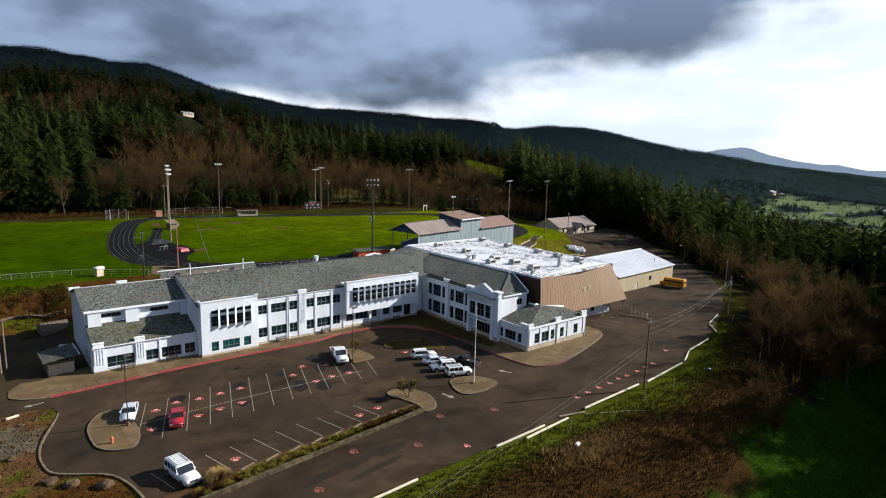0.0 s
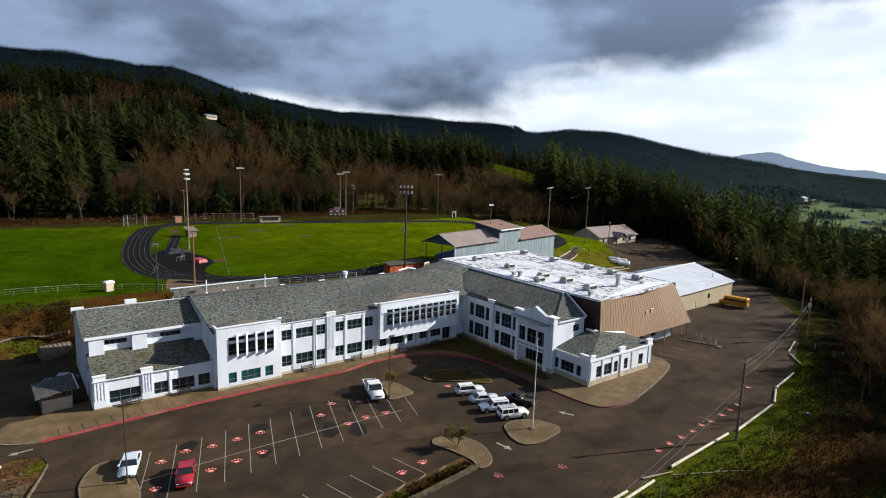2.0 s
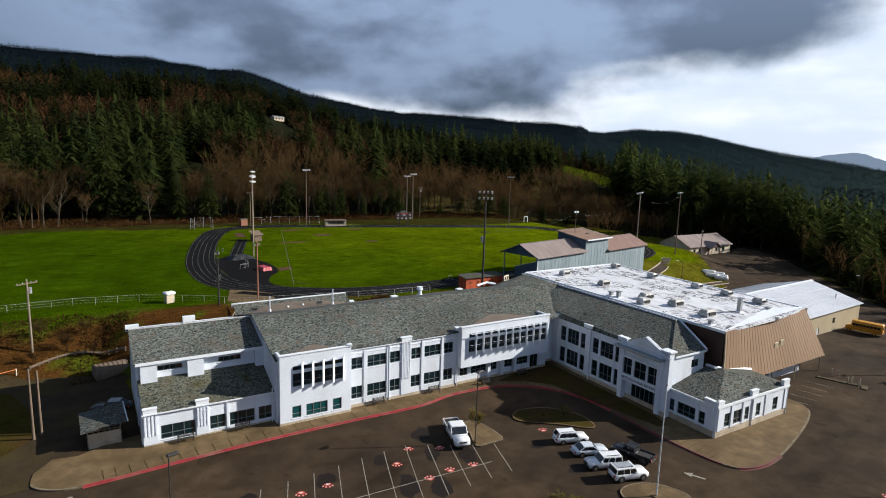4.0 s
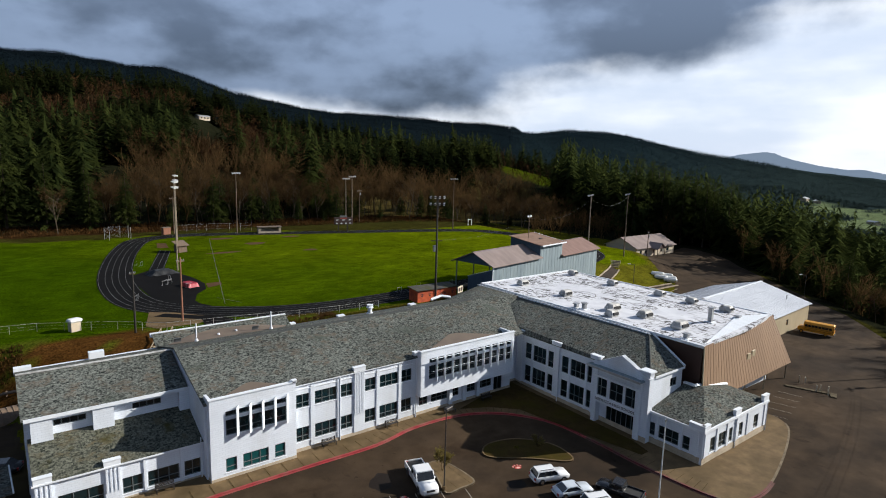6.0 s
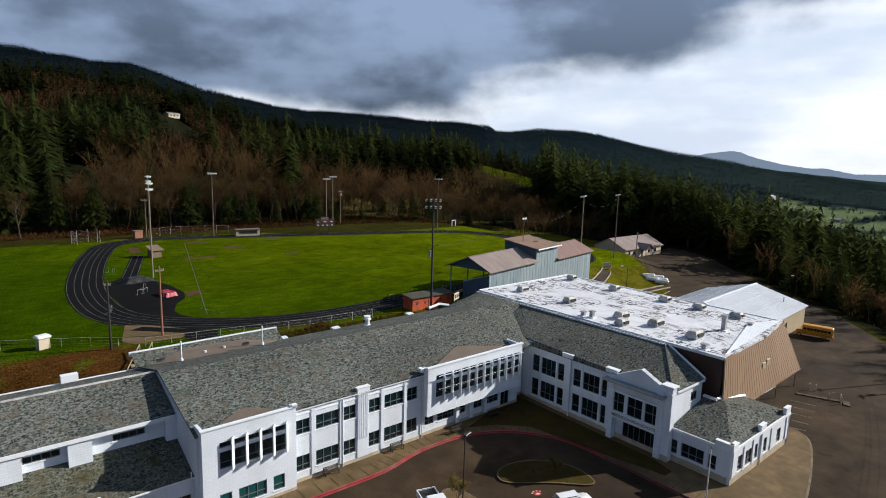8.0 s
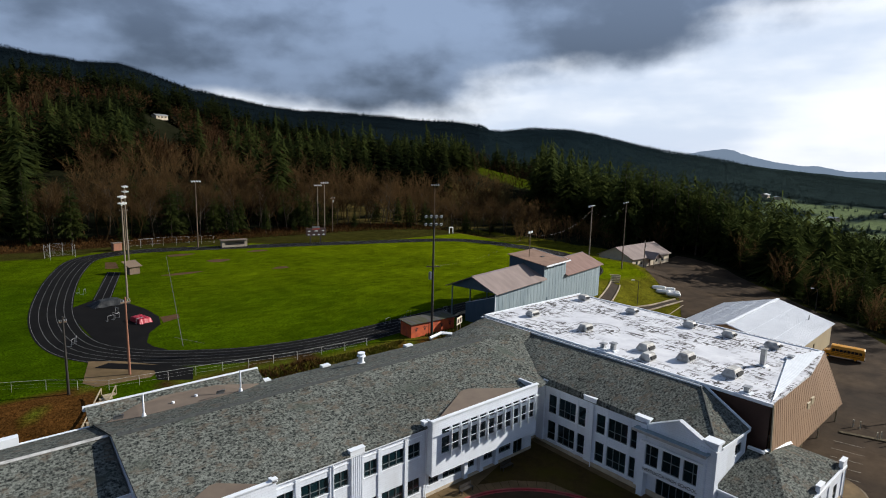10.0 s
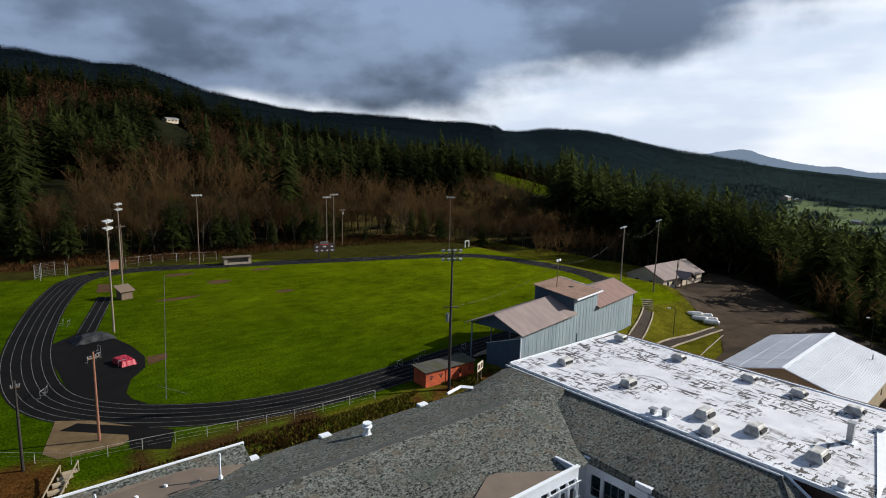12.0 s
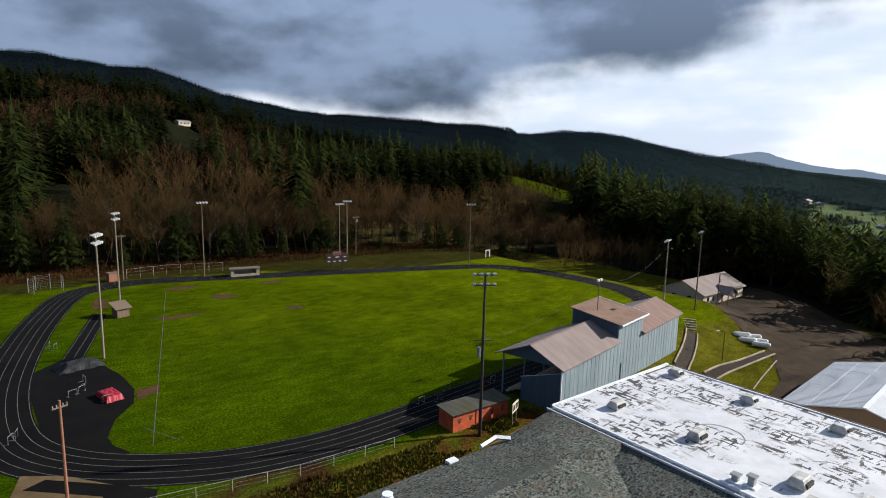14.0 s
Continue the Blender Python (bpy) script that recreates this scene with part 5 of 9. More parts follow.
# bent coping at the rear eave
for p, q in (((73.6, 122.9, 9.75), (75.9, 123.0, 10.1)), ((75.9, 123.0, 10.1), (77.4, 122.2, 9.85))):
    partw("coping", T(p, q, 0.26, n=4), M["white_trim"], school)

# single-storey corner wing
fq = Facade((76.6, 81.19), (76.6, 74.41), -0.3, 4.25, school)
for s0, s1, c in ((0.1, 0.95, 1), (1.45, 4.1, 3), (4.6, 5.5, 1)):
    fq.window(s0, s1, 1.25, 2.9, c, 2)
fq.build(plinth=0.95)
fr_ = Facade((76.6, 74.1), (92.6, 74.1), -0.3, 4.25, school)
for s0, s1, c in ((1.7, 2.9, 1), (3.5, 5.4, 2), (5.9, 7.0, 1), (8.6, 9.6, 1), (12.5, 13.7, 1)):
    fr_.window(s0, s1, 1.2, 3.0, c, 2)
fr_.build(plinth=0.95)
fz = Facade((92.6, 74.41), (92.6, 79.9), -0.3, 4.25, school)
fz.build(plinth=0.95)
for f, L in ((fq, 7.1), (fr_, 16)):
    f.add("fascia", -0.1, L + 0.1, 0, 0.18, 4.0, 4.32, M["white_trim"])
for s in (0.5, 3.2, 5.65, 7.8, 10.8, 15.4):
    pilaster(fr_, s - 0.25, s + 0.25, 0.95, 4.0, 0.1)
for s in (1.2, 4.35, 6.4):
    pilaster(fq, s - 0.18, s + 0.18, 0.95, 4.0, 0.1)
block_cap(fq, 5.3, 7.1, 4.85, 0.6, 0.15)
block_cap(fr_, -0.1, 1.2, 4.85, 0.6, 0.15)
block_cap(fr_, 7.2, 8.6, 5.0, 0.7, 0.12)
block_cap(fr_, 14.6, 16.0, 5.1, 0.8, 0.12)
partw("roof", roof_piece(bmesh.new(), [(76.6, 81.15, 4.35), (76.6, 74.2, 4.35), (84.6, 78.6, 6.1), (84.6, 81.15, 6.15)]), M["shingle"], school)
partw("roof", roof_piece(bmesh.new(), [(76.6, 74.2, 4.35), (92.6, 74.2, 4.35), (92.4, 79.7, 4.55), (84.6, 79.7, 6.2), (84.6, 78.6, 6.1)]), M["shingle"], school)
partw("coping", T((84.3, 79.6, 6.3), (92.6, 79.6, 4.62), 0.2, n=4), M["white_trim"], school)
partw("coping", B(84.0, 84.4, 79.5, 81.2, 6.1, 6.35), M["white_trim"], school)
for s in (7.6, 15.8):
    partw("downpipe", T((76.6 + s, 73.98, 0), (76.6 + s, 73.98, 4.0), 0.06), M["white_trim"], school)

# ---- the gymnasium ----
gym = thing("gymnasium", "brown metal-clad gymnasium with a worn white flat roof", "building", at=(98, 101, 0))
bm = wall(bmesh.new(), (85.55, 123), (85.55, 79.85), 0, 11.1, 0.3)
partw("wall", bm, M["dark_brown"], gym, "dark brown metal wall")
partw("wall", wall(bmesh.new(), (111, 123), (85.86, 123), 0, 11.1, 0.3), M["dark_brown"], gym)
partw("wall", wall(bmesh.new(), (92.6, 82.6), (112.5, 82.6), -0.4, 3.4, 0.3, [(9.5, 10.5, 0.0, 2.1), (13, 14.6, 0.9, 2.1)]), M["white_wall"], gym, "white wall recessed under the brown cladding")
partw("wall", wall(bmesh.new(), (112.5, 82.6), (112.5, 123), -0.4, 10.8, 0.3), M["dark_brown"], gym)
bm = bmesh.new()
roof_piece(bm, [(85.45, 79.75, 11.25), (99.8, 80.4, 11.25), (110.9, 82.3, 11.05), (110.9, 123.3, 11.05), (85.45, 123.3, 11.25)], 0.3)
partw("roof", bm, M["membrane"], gym, "white membrane roof with black worn streaks")
for a, b in (((85.3, 79.6), (85.55, 123.4)), ((85.3, 123.15), (111.1, 123.4)), ((110.75, 82.3), (111.0, 123.4))):
    z = 11.05 if a[0] > 100 else 11.22
    partw("roof_edge", B(a[0], b[0], a[1], b[1], z - 0.25, z + 0.13), M["white_trim"], gym)
partw("gutter", B(84.72, 85.3, 87.0, 123.2, 10.98, 11.12), M["steel"], gym)
partw("gutter_lip", B(84.6, 84.715, 87.0, 123.3, 10.98, 11.2), M["white_trim"], gym)
# corrugated white hip at the front corner, and the leaning cladding
bm = bmesh.new()
n = 96
prev = None
for i in range(n + 1):
    t = 0.01 + 0.98 * i / n
    P = Vector((85.7, 79.95, 11.33)).lerp(Vector((110.8, 82.5, 11.16)), t)
    Q = Vector((85.6, 79.85, 11.38)).lerp(Vector((103.9, 84.5, 11.42)), t / 0.70) if t < 0.70 else Vector((103.9, 84.5, 11.42)).lerp(Vector((110.9, 82.5, 11.22)), (t - 0.70) / 0.30)
    up_ = Vector((0, 0, 0.035 * (i % 2)))
    row = [bm.verts.new(P + up_), bm.verts.new(Q + up_)]
    if prev:
        bm.faces.new((prev[0], row[0], row[1], prev[1]))
    prev = row
partw("corrugated_hip", bm, M["white_trim"], gym, "white corrugated metal at the roof corner")
SK = [Vector(p) for p in ((85.4, 79.6, 11.25), (111.0, 82.2, 11.05), (115.8, 80.5, 2.8), (85.4, 79.2, 3.2))]


def skirt(name, q, n, material, parent, label):
    """Leaning ribbed metal cladding over the quad q (top-left, top-right, bottom-right, bottom-left)."""
    bm = bmesh.new()
    nrm = (q[1] - q[0]).cross(q[3] - q[0]).normalized()
    lo = bm.verts
    for i in range(n):
        for a, b, h in ((i, i + 0.75, 0.0), (i + 0.75, i + 1, 0.025)):
            t0, t1 = a / n, b / n
            tp = [q[0].lerp(q[1], t) - nrm * h for t in (t0, t1)]
            bt = [q[3].lerp(q[2], t) + nrm * -h for t in (t0, t1)]
            f = poly(bm, [tp[0], tp[1], bt[1], bt[0]])
            if h:
                for k in (0, 1):
                    poly(bm, [tp[k], tp[k] + nrm * h, bt[k] + nrm * h, bt[k]])
    for i in range(n):
        t0, t1 = i / n, (i + 1) / n
        poly(bm, [q[0].lerp(q[1], t0) + nrm * 0.2, q[0].lerp(q[1], t1) + nrm * 0.2, q[3].lerp(q[2], t1) + nrm * 0.2, q[3].lerp(q[2], t0) + nrm * 0.2])
    return partw(name, bm, material, parent, label)


skirt("cladding", SK, 34, M["brown_metal"], gym, "light brown ribbed metal cladding")
skirt("cladding", [SK[1], Vector((111.0, 123.3, 11.05)), Vector((115.8, 123.3, 2.8)), SK[2]], 48, M["brown_metal"], gym, "light brown ribbed metal cladding")
partw("soffit", slab(bmesh.new(), [(85.8, 79.6), (115.5, 80.8), (115.5, 123), (112.6, 123), (112.6, 82.6), (92.7, 82.6), (86, 82.6)], 2.85, 2.95), M["tan_metal"], gym)
partw("corner_trim", T(SK[0] + Vector((0, -0.03, 0)), SK[3] + Vector((0, -0.03, 0)), 0.09, n=6), M["tan_metal"], gym)
for k, (t, s) in enumerate(((0.52, 0.52), (0.585, 0.50))):
    c = SK[0].lerp(SK[1], t).lerp(SK[3].lerp(SK[2], t), s)
    partw("louvre", B(c.x - 0.5, c.x + 0.5, c.y - 0.14, c.y + 0.1, c.z - 0.45, c.z + 0.45, bevel=0.03), M["tan_metal"], gym)
for x, y in ((115.4, 81.0), (107.5, 80.9), (100.5, 80.7)):
    partw("post", T((x, y, -0.4), (x, y, 2.9), 0.1, n=8), M["tan_metal"], gym)
for cx, cy, rad in ((95.7, 96.1, 2.9), (94.8, 107.4, 2.6)):
    loop = [(cx + rad * math.cos(i * math.tau / 36) * (1 + 0.02 * math.sin(5 * i)), cy + rad * math.sin(i * math.tau / 36)) for i in range(36)]
    partw("worn_ring", ribbon(loop, 0.16, 11.262 - (cx - 85) * 0.0035, closed=True), M["dark_membrane"], gym, "dark circular wear mark in the roof membrane")
# roof plant
for i, (x, y, sx, sy, h, tilt) in enumerate(((91.5, 118.3, 1.1, 0.8, 0.9, 0), (91.9, 108.3, 1.1, 0.8, 1.0, 0), (90.8, 97.7, 1.2, 0.9, 1.1, 0), (87.5, 95.5, 1.0, 0.8, 1.0, 0), (91.5, 92.4, 1.2, 0.9, 1.1, 0), (90.6, 86.1, 1.3, 0.9, 1.1, 0),
                                           (107.8, 120.1, 0.7, 1.0, 0.8, 0), (106.8, 109.6, 0.7, 1.0, 0.8, 0), (106.9, 99.6, 0.7, 1.0, 0.8, 0), (106.7, 93.5, 0.7, 1.0, 0.8, 0), (106.5, 87.4, 0.7, 1.1, 0.8, 0))):
    unit = thing("roof_unit", "white weathered metal air unit on the flat roof", "air unit", "air units on the gymnasium roof", at=(x, y, 11.2))
    part("curb", B(-sx * 0.8, sx * 0.8, -sy * 0.8, sy * 0.8, 0, 0.3), M["unit_metal"], unit)
    bm = bmesh.new()
    vs = [bm.verts.new(p) for p in ((-sx, -sy, 0.3), (sx, -sy, 0.3), (sx, sy, 0.3), (-sx, sy, 0.3), (-sx * 0.75, -sy * 0.6, 0.3 + h * 0.75), (sx * 0.75, -sy * 0.6, 0.3 + h * 0.75), (sx * 0.75, sy * 0.6, 0.3 + h * 0.75), (-sx * 0.75, sy * 0.6, 0.3 + h * 0.75))]
    for q in ((3, 2, 1, 0), (4, 5, 6, 7), (0, 1, 5, 4), (1, 2, 6, 5), (2, 3, 7, 6), (3, 0, 4, 7)):
        bm.faces.new([vs[k] for k in q])
    bmesh.ops.bevel(bm, geom=bm.edges[:], offset=0.06, segments=1, affect="EDGES")
    part("hood", bm, M["unit_metal"], unit)
    part("vent_grille", B(-sx * 0.62, sx * 0.62, -sy - 0.03, -sy * 0.6, 0.36, 0.3 + h * 0.45), M["dark"], unit)
for x, y, h in ((86.7, 101.7, 0.7), (87.1, 100.4, 1.0), (86.6, 82.8, 0.7), (97.5, 85.3, 2.2), (103.3, 84.0, 0.4)):
    st = thing("roof_stack", "grey metal vent stack on the flat roof", "vent", "vent stacks on the gymnasium roof", at=(x, y, 11.2))
    part("duct", B(-0.3, 0.3, -0.3, 0.3, 0, h, bevel=0.04), M["steel"], st)
    part("cap", B(-0.42, 0.42, -0.42, 0.42, h, h + 0.14), M["steel"], st)
    part("base_flashing", B(-0.6, 0.6, -0.6, 0.6, 0, 0.18), M["white_trim"], st)

# ---- the metal workshop beside it ----
shop = thing("metal_workshop", "tan metal workshop with a low white metal roof", "building", at=(143.9, 104.0, 0), turn=3.6)
HX, HY, ZE, ZR = 14.8, 10.9, 3.95, 7.0
part("wall", wall(bmesh.new(), (-HX, -HY + 0.2), (HX, -HY + 0.2), -1.6, ZE, 0.25, [(16, 17.2, 1.0, 2.2), (9, 10, -1.2, 1.0)]), M["tan_metal"], shop)
part("wall", wall(bmesh.new(), (HX, HY - 0.2), (-HX, HY - 0.2), -1.6, ZE, 0.25), M["tan_metal"], shop)
for x in (-HX, HX - 0.25):
    bm = bmesh.new()
    pr = [(-HY + 0.46, -1.6), (-HY + 0.46, ZE - 0.02), (0, ZR - 0.1), (HY - 0.46, ZE - 0.02), (HY - 0.46, -1.6)]
    A_ = [bm.verts.new((x, y, z)) for y, z in pr]
    B_ = [bm.verts.new((x + 0.25, y, z)) for y, z in pr]
    bm.faces.new(A_[::-1])
    bm.faces.new(B_)
    for i in range(5):
        j = (i + 1) % 5
        bm.faces.new((A_[i], A_[j], B_[j], B_[i]))
    part("gable", bm, M["tan_metal"], shop)
part("window", B(1.2, 2.4, -HY + 0.3, -HY + 0.36, 1.0, 2.2), M["glass"], shop)
part("door", B(-5.8, -4.8, -HY + 0.3, -HY + 0.36, -1.2, 1.0), M["white_metal"], shop)
for ya in (-HY - 0.3, HY + 0.3):
    za = ZE - 0.05
    sheet = part("roof", roof_piece(bmesh.new(), [(-HX - 0.3, ya, za), (HX + 0.3, ya, za), (HX + 0.3, 0, ZR), (-HX - 0.3, 0, ZR)], 0.12), M["white_metal"], shop, "white ribbed metal roof")
    for i in range(45):
        x = -HX + i * HX / 22
        bm = bmesh.new()
        v_ = [bm.verts.new(p) for p in ((x - 0.05, ya, za + 0.003), (x + 0.05, ya, za + 0.003), (x + 0.05, 0, ZR + 0.003), (x - 0.05, 0, ZR + 0.003))]
        w_ = [bm.verts.new(v.co + Vector((0, 0, 0.025))) for v in v_]
        bm.faces.new(w_)
        for a in range(4):
            bm.faces.new((v_[a], v_[(a + 1) % 4], w_[(a + 1) % 4], w_[a]))
        part("roof_rib", bm, M["white_metal"], sheet)
    for k in (0.36, 0.68):
        yk, zk = ya * (1 - k), za + (ZR - za) * k
        part("sheet_lap", B(-HX - 0.3, HX + 0.3, yk - 0.03, yk + 0.03, zk - 0.02, zk + 0.03), M["white_trim"], sheet)
part("ridge_cap", B(-HX - 0.35, HX + 0.35, -0.3, 0.3, ZR - 0.02, ZR + 0.1), M["white_trim"], shop)
part("verge_trim", T((-HX - 0.32, -HY - 0.3, ZE - 0.1), (-HX - 0.32, 0, ZR - 0.05), 0.1, n=4), M["white_trim"], shop)
part("verge_trim", T((-HX - 0.32, HY + 0.3, ZE - 0.1), (-HX - 0.32, 0, ZR - 0.05), 0.1, n=4), M["white_trim"], shop)
part("vent_pipe", T((9.5, -7.6, 4.8), (9.5, -7.6, 5.9), 0.12), M["steel"], shop)

# ---- grandstand beside the track ----
stand = thing("grandstand", "blue-grey boarded grandstand with mauve metal roofs", "grandstand", at=(92.5, 127.6, 0), turn=10.4)


def wall_top(x):
    return 12.9 if x < 17.5 else 15.5 if x < 26.5 else 12.35


W = 0.62
for i in range(71):
    x = i * W
    base = 4.2 + 0.02 * (i % 3)
    hole = 18.2 < x < 19.2
    part("board", B(x + 0.012, x + W - 0.012, 0.2 + 0.02 * (i % 2), 0.32, 8.9 if hole else base, wall_top(x + W / 2)), M["blue_board"], stand)
part("wall_backing", B(0.05, 44, 0.33, 0.45, 4.2, 12.2), M["dark_blue"], stand)
part("wall_backing", B(17.55, 26.4, 0.33, 0.45, 12.2, 15.4), M["dark_blue"], stand)
for side, x in (("end", 44.0), ("tower", 26.45)):
    for i in range(14 if side == "end" else 13):
        y = 0.35 + i * 0.62
        top = 12.35 + (min(y, 10 - y)) * 0.42 if side == "end" else 15.5 + y * 0.14
        part("board", B(x - 0.1, x, y, y + 0.6, 5.0, top), M["blue_board"], stand)
for i in range(13):
    y = 0.35 + i * 0.62
    part("board", B(17.45, 17.55, y, y + 0.6, 11.0, 15.5 + y * 0.14), M["dark_blue"], stand)
bm = bmesh.new()
for x in (0.1, 0.22):
    poly(bm, [(x, 0.2, 12.9), (x, 5.0, 15.2), (x, 10.2, 12.9)])
part("gable", bm, M["dark_blue"], stand)
bm = bmesh.new()
for x in (0.1, 0.25):
    poly(bm, [(x, 0.2, 4.5), (x, 0.2, 12.2), (x, 6.6, 10.1), (x, 6.6, 6.4)])
part("side_panel", bm, M["dark_blue"], stand, "dark blue slanting side panel")
part("panel_rail", T((0.15, 0.3, 12.25), (0.15, 6.7, 10.15), 0.05), M["white_trim"], stand)
part("corner_trim", B(-0.06, 0.08, 0.08, 0.22, 5.0, 12.9), M["white_trim"], stand)
for x in (0.3, 6.0, 11.8, 17.4, 26.6, 32.4, 38.2, 43.8):
    part("post", B(x - 0.09, x + 0.09, 9.8, 9.98, 6.6, 12.9 if x < 20 else 12.4), M["blue_board"], stand)
for i in range(9):
    part("bench", B(0.5, 43.6, 1.0 + i * 0.95, 1.45 + i * 0.95, 10.9 - i * 0.42, 10.98 - i * 0.42), M["timber"], stand)
    part("riser", B(0.5, 43.6, 1.45 + i * 0.95, 1.95 + i * 0.95, 10.4 - i * 0.42, 10.5 - i * 0.42), M["timber"], stand)
for x0, x1, ze, zr, yb, mats in ((-0.6, 17.6, 12.95, 15.35, 10.9, ("mauve_roof", "mauve_roof")), (26.4, 44.6, 12.4, 14.6, 10.6, ("red_roof", "mauve_roof"))):
    part("roof", roof_piece(bmesh.new(), [(x0, -0.45, ze), (x1, -0.45, ze), (x1, 5.0, zr), (x0, 5.0, zr)], 0.14), M[mats[0]], stand)
    part("roof", roof_piece(bmesh.new(), [(x0, 5.0, zr), (x1, 5.0, zr), (x1, yb, ze - 0.1), (x0, yb, ze - 0.1)], 0.14), M[mats[1]], stand)
    part("ridge_cap", B(x0, x1, 4.85, 5.15, zr, zr + 0.06), M["mauve_roof"], stand)
part("roof", roof_piece(bmesh.new(), [(16.9, -0.5, 15.62), (27.1, -0.5, 15.62), (27.1, 8.6, 16.95), (16.9, 8.6, 16.95)], 0.12), M["tower_roof"], stand)
part("fascia", B(16.9, 27.1, -0.62, -0.5, 15.42, 15.68), M["white_trim"], stand)
bm = bmesh.new()
for dz in (-0.18, 0.05):
    poly(bm, [(27.1, -0.6, 15.6 + dz), (27.22, -0.6, 15.6 + dz), (27.22, 8.6, 16.95 + dz), (27.1, 8.6, 16.95 + dz)])
bmesh.ops.convex_hull(bm, input=bm.verts[:])
part("fascia", bm, M["white_trim"], stand)
part("front_wall", B(17.6, 26.4, 8.1, 8.25, 12.0, 16.7), M["blue_board"], stand)
part("roof_hatch", B(22.4, 23.4, 3.6, 4.2, 16.15, 16.35), M["dark_steel"], stand)
part("pole", T((19.8, 5.2, 16.3), (19.8, 5.2, 21.4), 0.08), M["wood_pole"], stand)
for k in (-0.5, 0.5):
    part("floodlight", B(19.8 + k - 0.25, 19.8 + k + 0.25, 5.0, 5.3, 21.3, 21.7, bevel=0.05), M["lamp_white"], stand)

# ---- red shed by the track ----
rs = thing("storage_shed", "orange-red painted shed with a mossy grey flat roof", "shed", at=(81.6, 133.0, FIELD), turn=-2)
part("wall", B(-4.6, 4.6, -1.5, -1.35, 0, 2.3), M["orange"], rs)
part("wall", B(-4.6, 4.6, 1.35, 1.5, 0, 2.3), M["orange"], rs)
for x in (-4.6, 4.45):
    part("end_wall", B(x, x + 0.15, -1.345, 1.345, 0, 2.3), M["orange"], rs)
part("roof", roof_piece(bmesh.new(), [(-4.9, -1.75, 2.38), (4.9, -1.75, 2.38), (4.9, 1.75, 2.62), (-4.9, 1.75, 2.62)], 0.1), M["shed_roof"], rs, "grey mossy roof")
part("door", B(-0.9, 0.2, -1.56, -1.5, 0.1, 2.0), M["orange"], rs)
for k in range(5):
    x = -3.6 + k * 1.8
    bm = bmesh.new()
    for a, b, r in ((0, 0, 0.2), (-0.25, 0.28, 0.1), (0, 0.36, 0.1), (0.25, 0.28, 0.1)):
        tube(bm, (x + a, -1.50, 1.2 + b), (x + a, -1.515, 1.2 + b), r, n=8)
    part("painted_paw", bm, M["dark_board"], rs)
wl0 = thing("garden_wall", "low stained concrete retaining wall below the shed", "wall", at=(82, 130, 4.6))
for a_, b_ in (((78.4, 127.4), (87.6, 128.6)), ((87.6, 128.75), (87.0, 130.9))):
    part("wall", wall(bmesh.new(), (a_[0] - 82, a_[1] - 130), (b_[0] - 82, b_[1] - 130), -1.2, 1.5, 0.25), M["concrete"], wl0)
sb = thing("small_scoreboard", "small pale-framed sign board on two timber posts", "sign", at=(85.6, 129.6, 5.9), turn=25)
for x in (-0.7, 0.7):
    part("post", B(x - 0.06, x + 0.06, -0.06, 0.06, -1.0, 3.2), M["wood_pole"], sb)
part("board", B(-1.1, 1.1, -0.14, -0.06, 2.3, 3.6), M["cream_rail"], sb)
for x in (-0.5, 0.5):
    part("panel", B(x - 0.35, x + 0.35, -0.17, -0.14, 2.6, 3.3), M["dark_board"], sb)

# ---- low office building ----
of = thing("office_building", "low cream building with a pale pinkish metal roof", "building", at=(190.6, 159.5, ground_z(194, 156) - 0.1))
of.scale.x = 0.79
zb = of.location.z
wf = wall(bmesh.new(), (-14, -6), (14, -6), -0.8, 3.2, 0.25, [(2.5, 4, 1, 2.2), (6, 7.5, 1, 2.2), (17.5, 19, 1, 2.2), (22, 24, 1, 2.2), (12.2, 13.6, 0, 2.1)])
part("wall", wf, M["cream_wall"], of)
for a, b in (((14, -6), (14, 6)), ((14, 6), (-14, 6))):
    part("wall", wall(bmesh.new(), a, b, -0.8, 3.2, 0.25), M["cream_wall"], of)
part("wall", wall(bmesh.new(), (-14, 6), (-14, -5.74), -0.8, 3.2, 0.25, [(3, 4.2, 1, 2.2), (7.5, 8.7, 1, 2.2)]), M["cream_wall"], of)
for x in (-14, 13.75):
    bm = bmesh.new()
    for k in (0, 0.25):
        poly(bm, [(x + k, -6, 3.2), (x + k, 0, 6.0), (x + k, 6, 3.2)])
    part("gable", bm, M["cream_wall"], of)
for s in (-1, 1):
    part("roof", roof_piece(bmesh.new(), [(-14.7, 6.6 * s, 3.05), (14.7, 6.6 * s, 3.05), (14.7, 0, 6.15), (-14.7, 0, 6.15)], 0.12), M["mauve_roof"], of, "pale pinkish-grey metal roof")
for x, w in ((-10.75, 1.5), (-7.25, 1.5), (4.25, 1.5), (9, 2)):
    part("window", B(x - w / 2, x + w / 2, -5.9, -5.84, 1, 2.2), M["glass"], of)
part("door", B(-1.8, -0.4, -5.9, -5.84, 0, 2.1), M["dark_board"], of)
for y in (2.4, -2.1):
    part("window", B(-13.95, -13.9, y - 0.6, y + 0.6, 1, 2.2), M["glass"], of)
for s in (-1, 1):
    part("porch_roof", roof_piece(bmesh.new(), [(-1 + 3.2 * s, -9, 2.7), (-1 + 3.2 * s, -4.2, 2.7), (-1, -4.2, 4.6), (-1, -9, 4.6)], 0.12), M["mauve_roof"], of)
    part("porch_post", T((-1 + 2.7 * s, -8.6, -0.5), (-1 + 2.7 * s, -8.6, 2.7), 0.12), M["timber"], of)
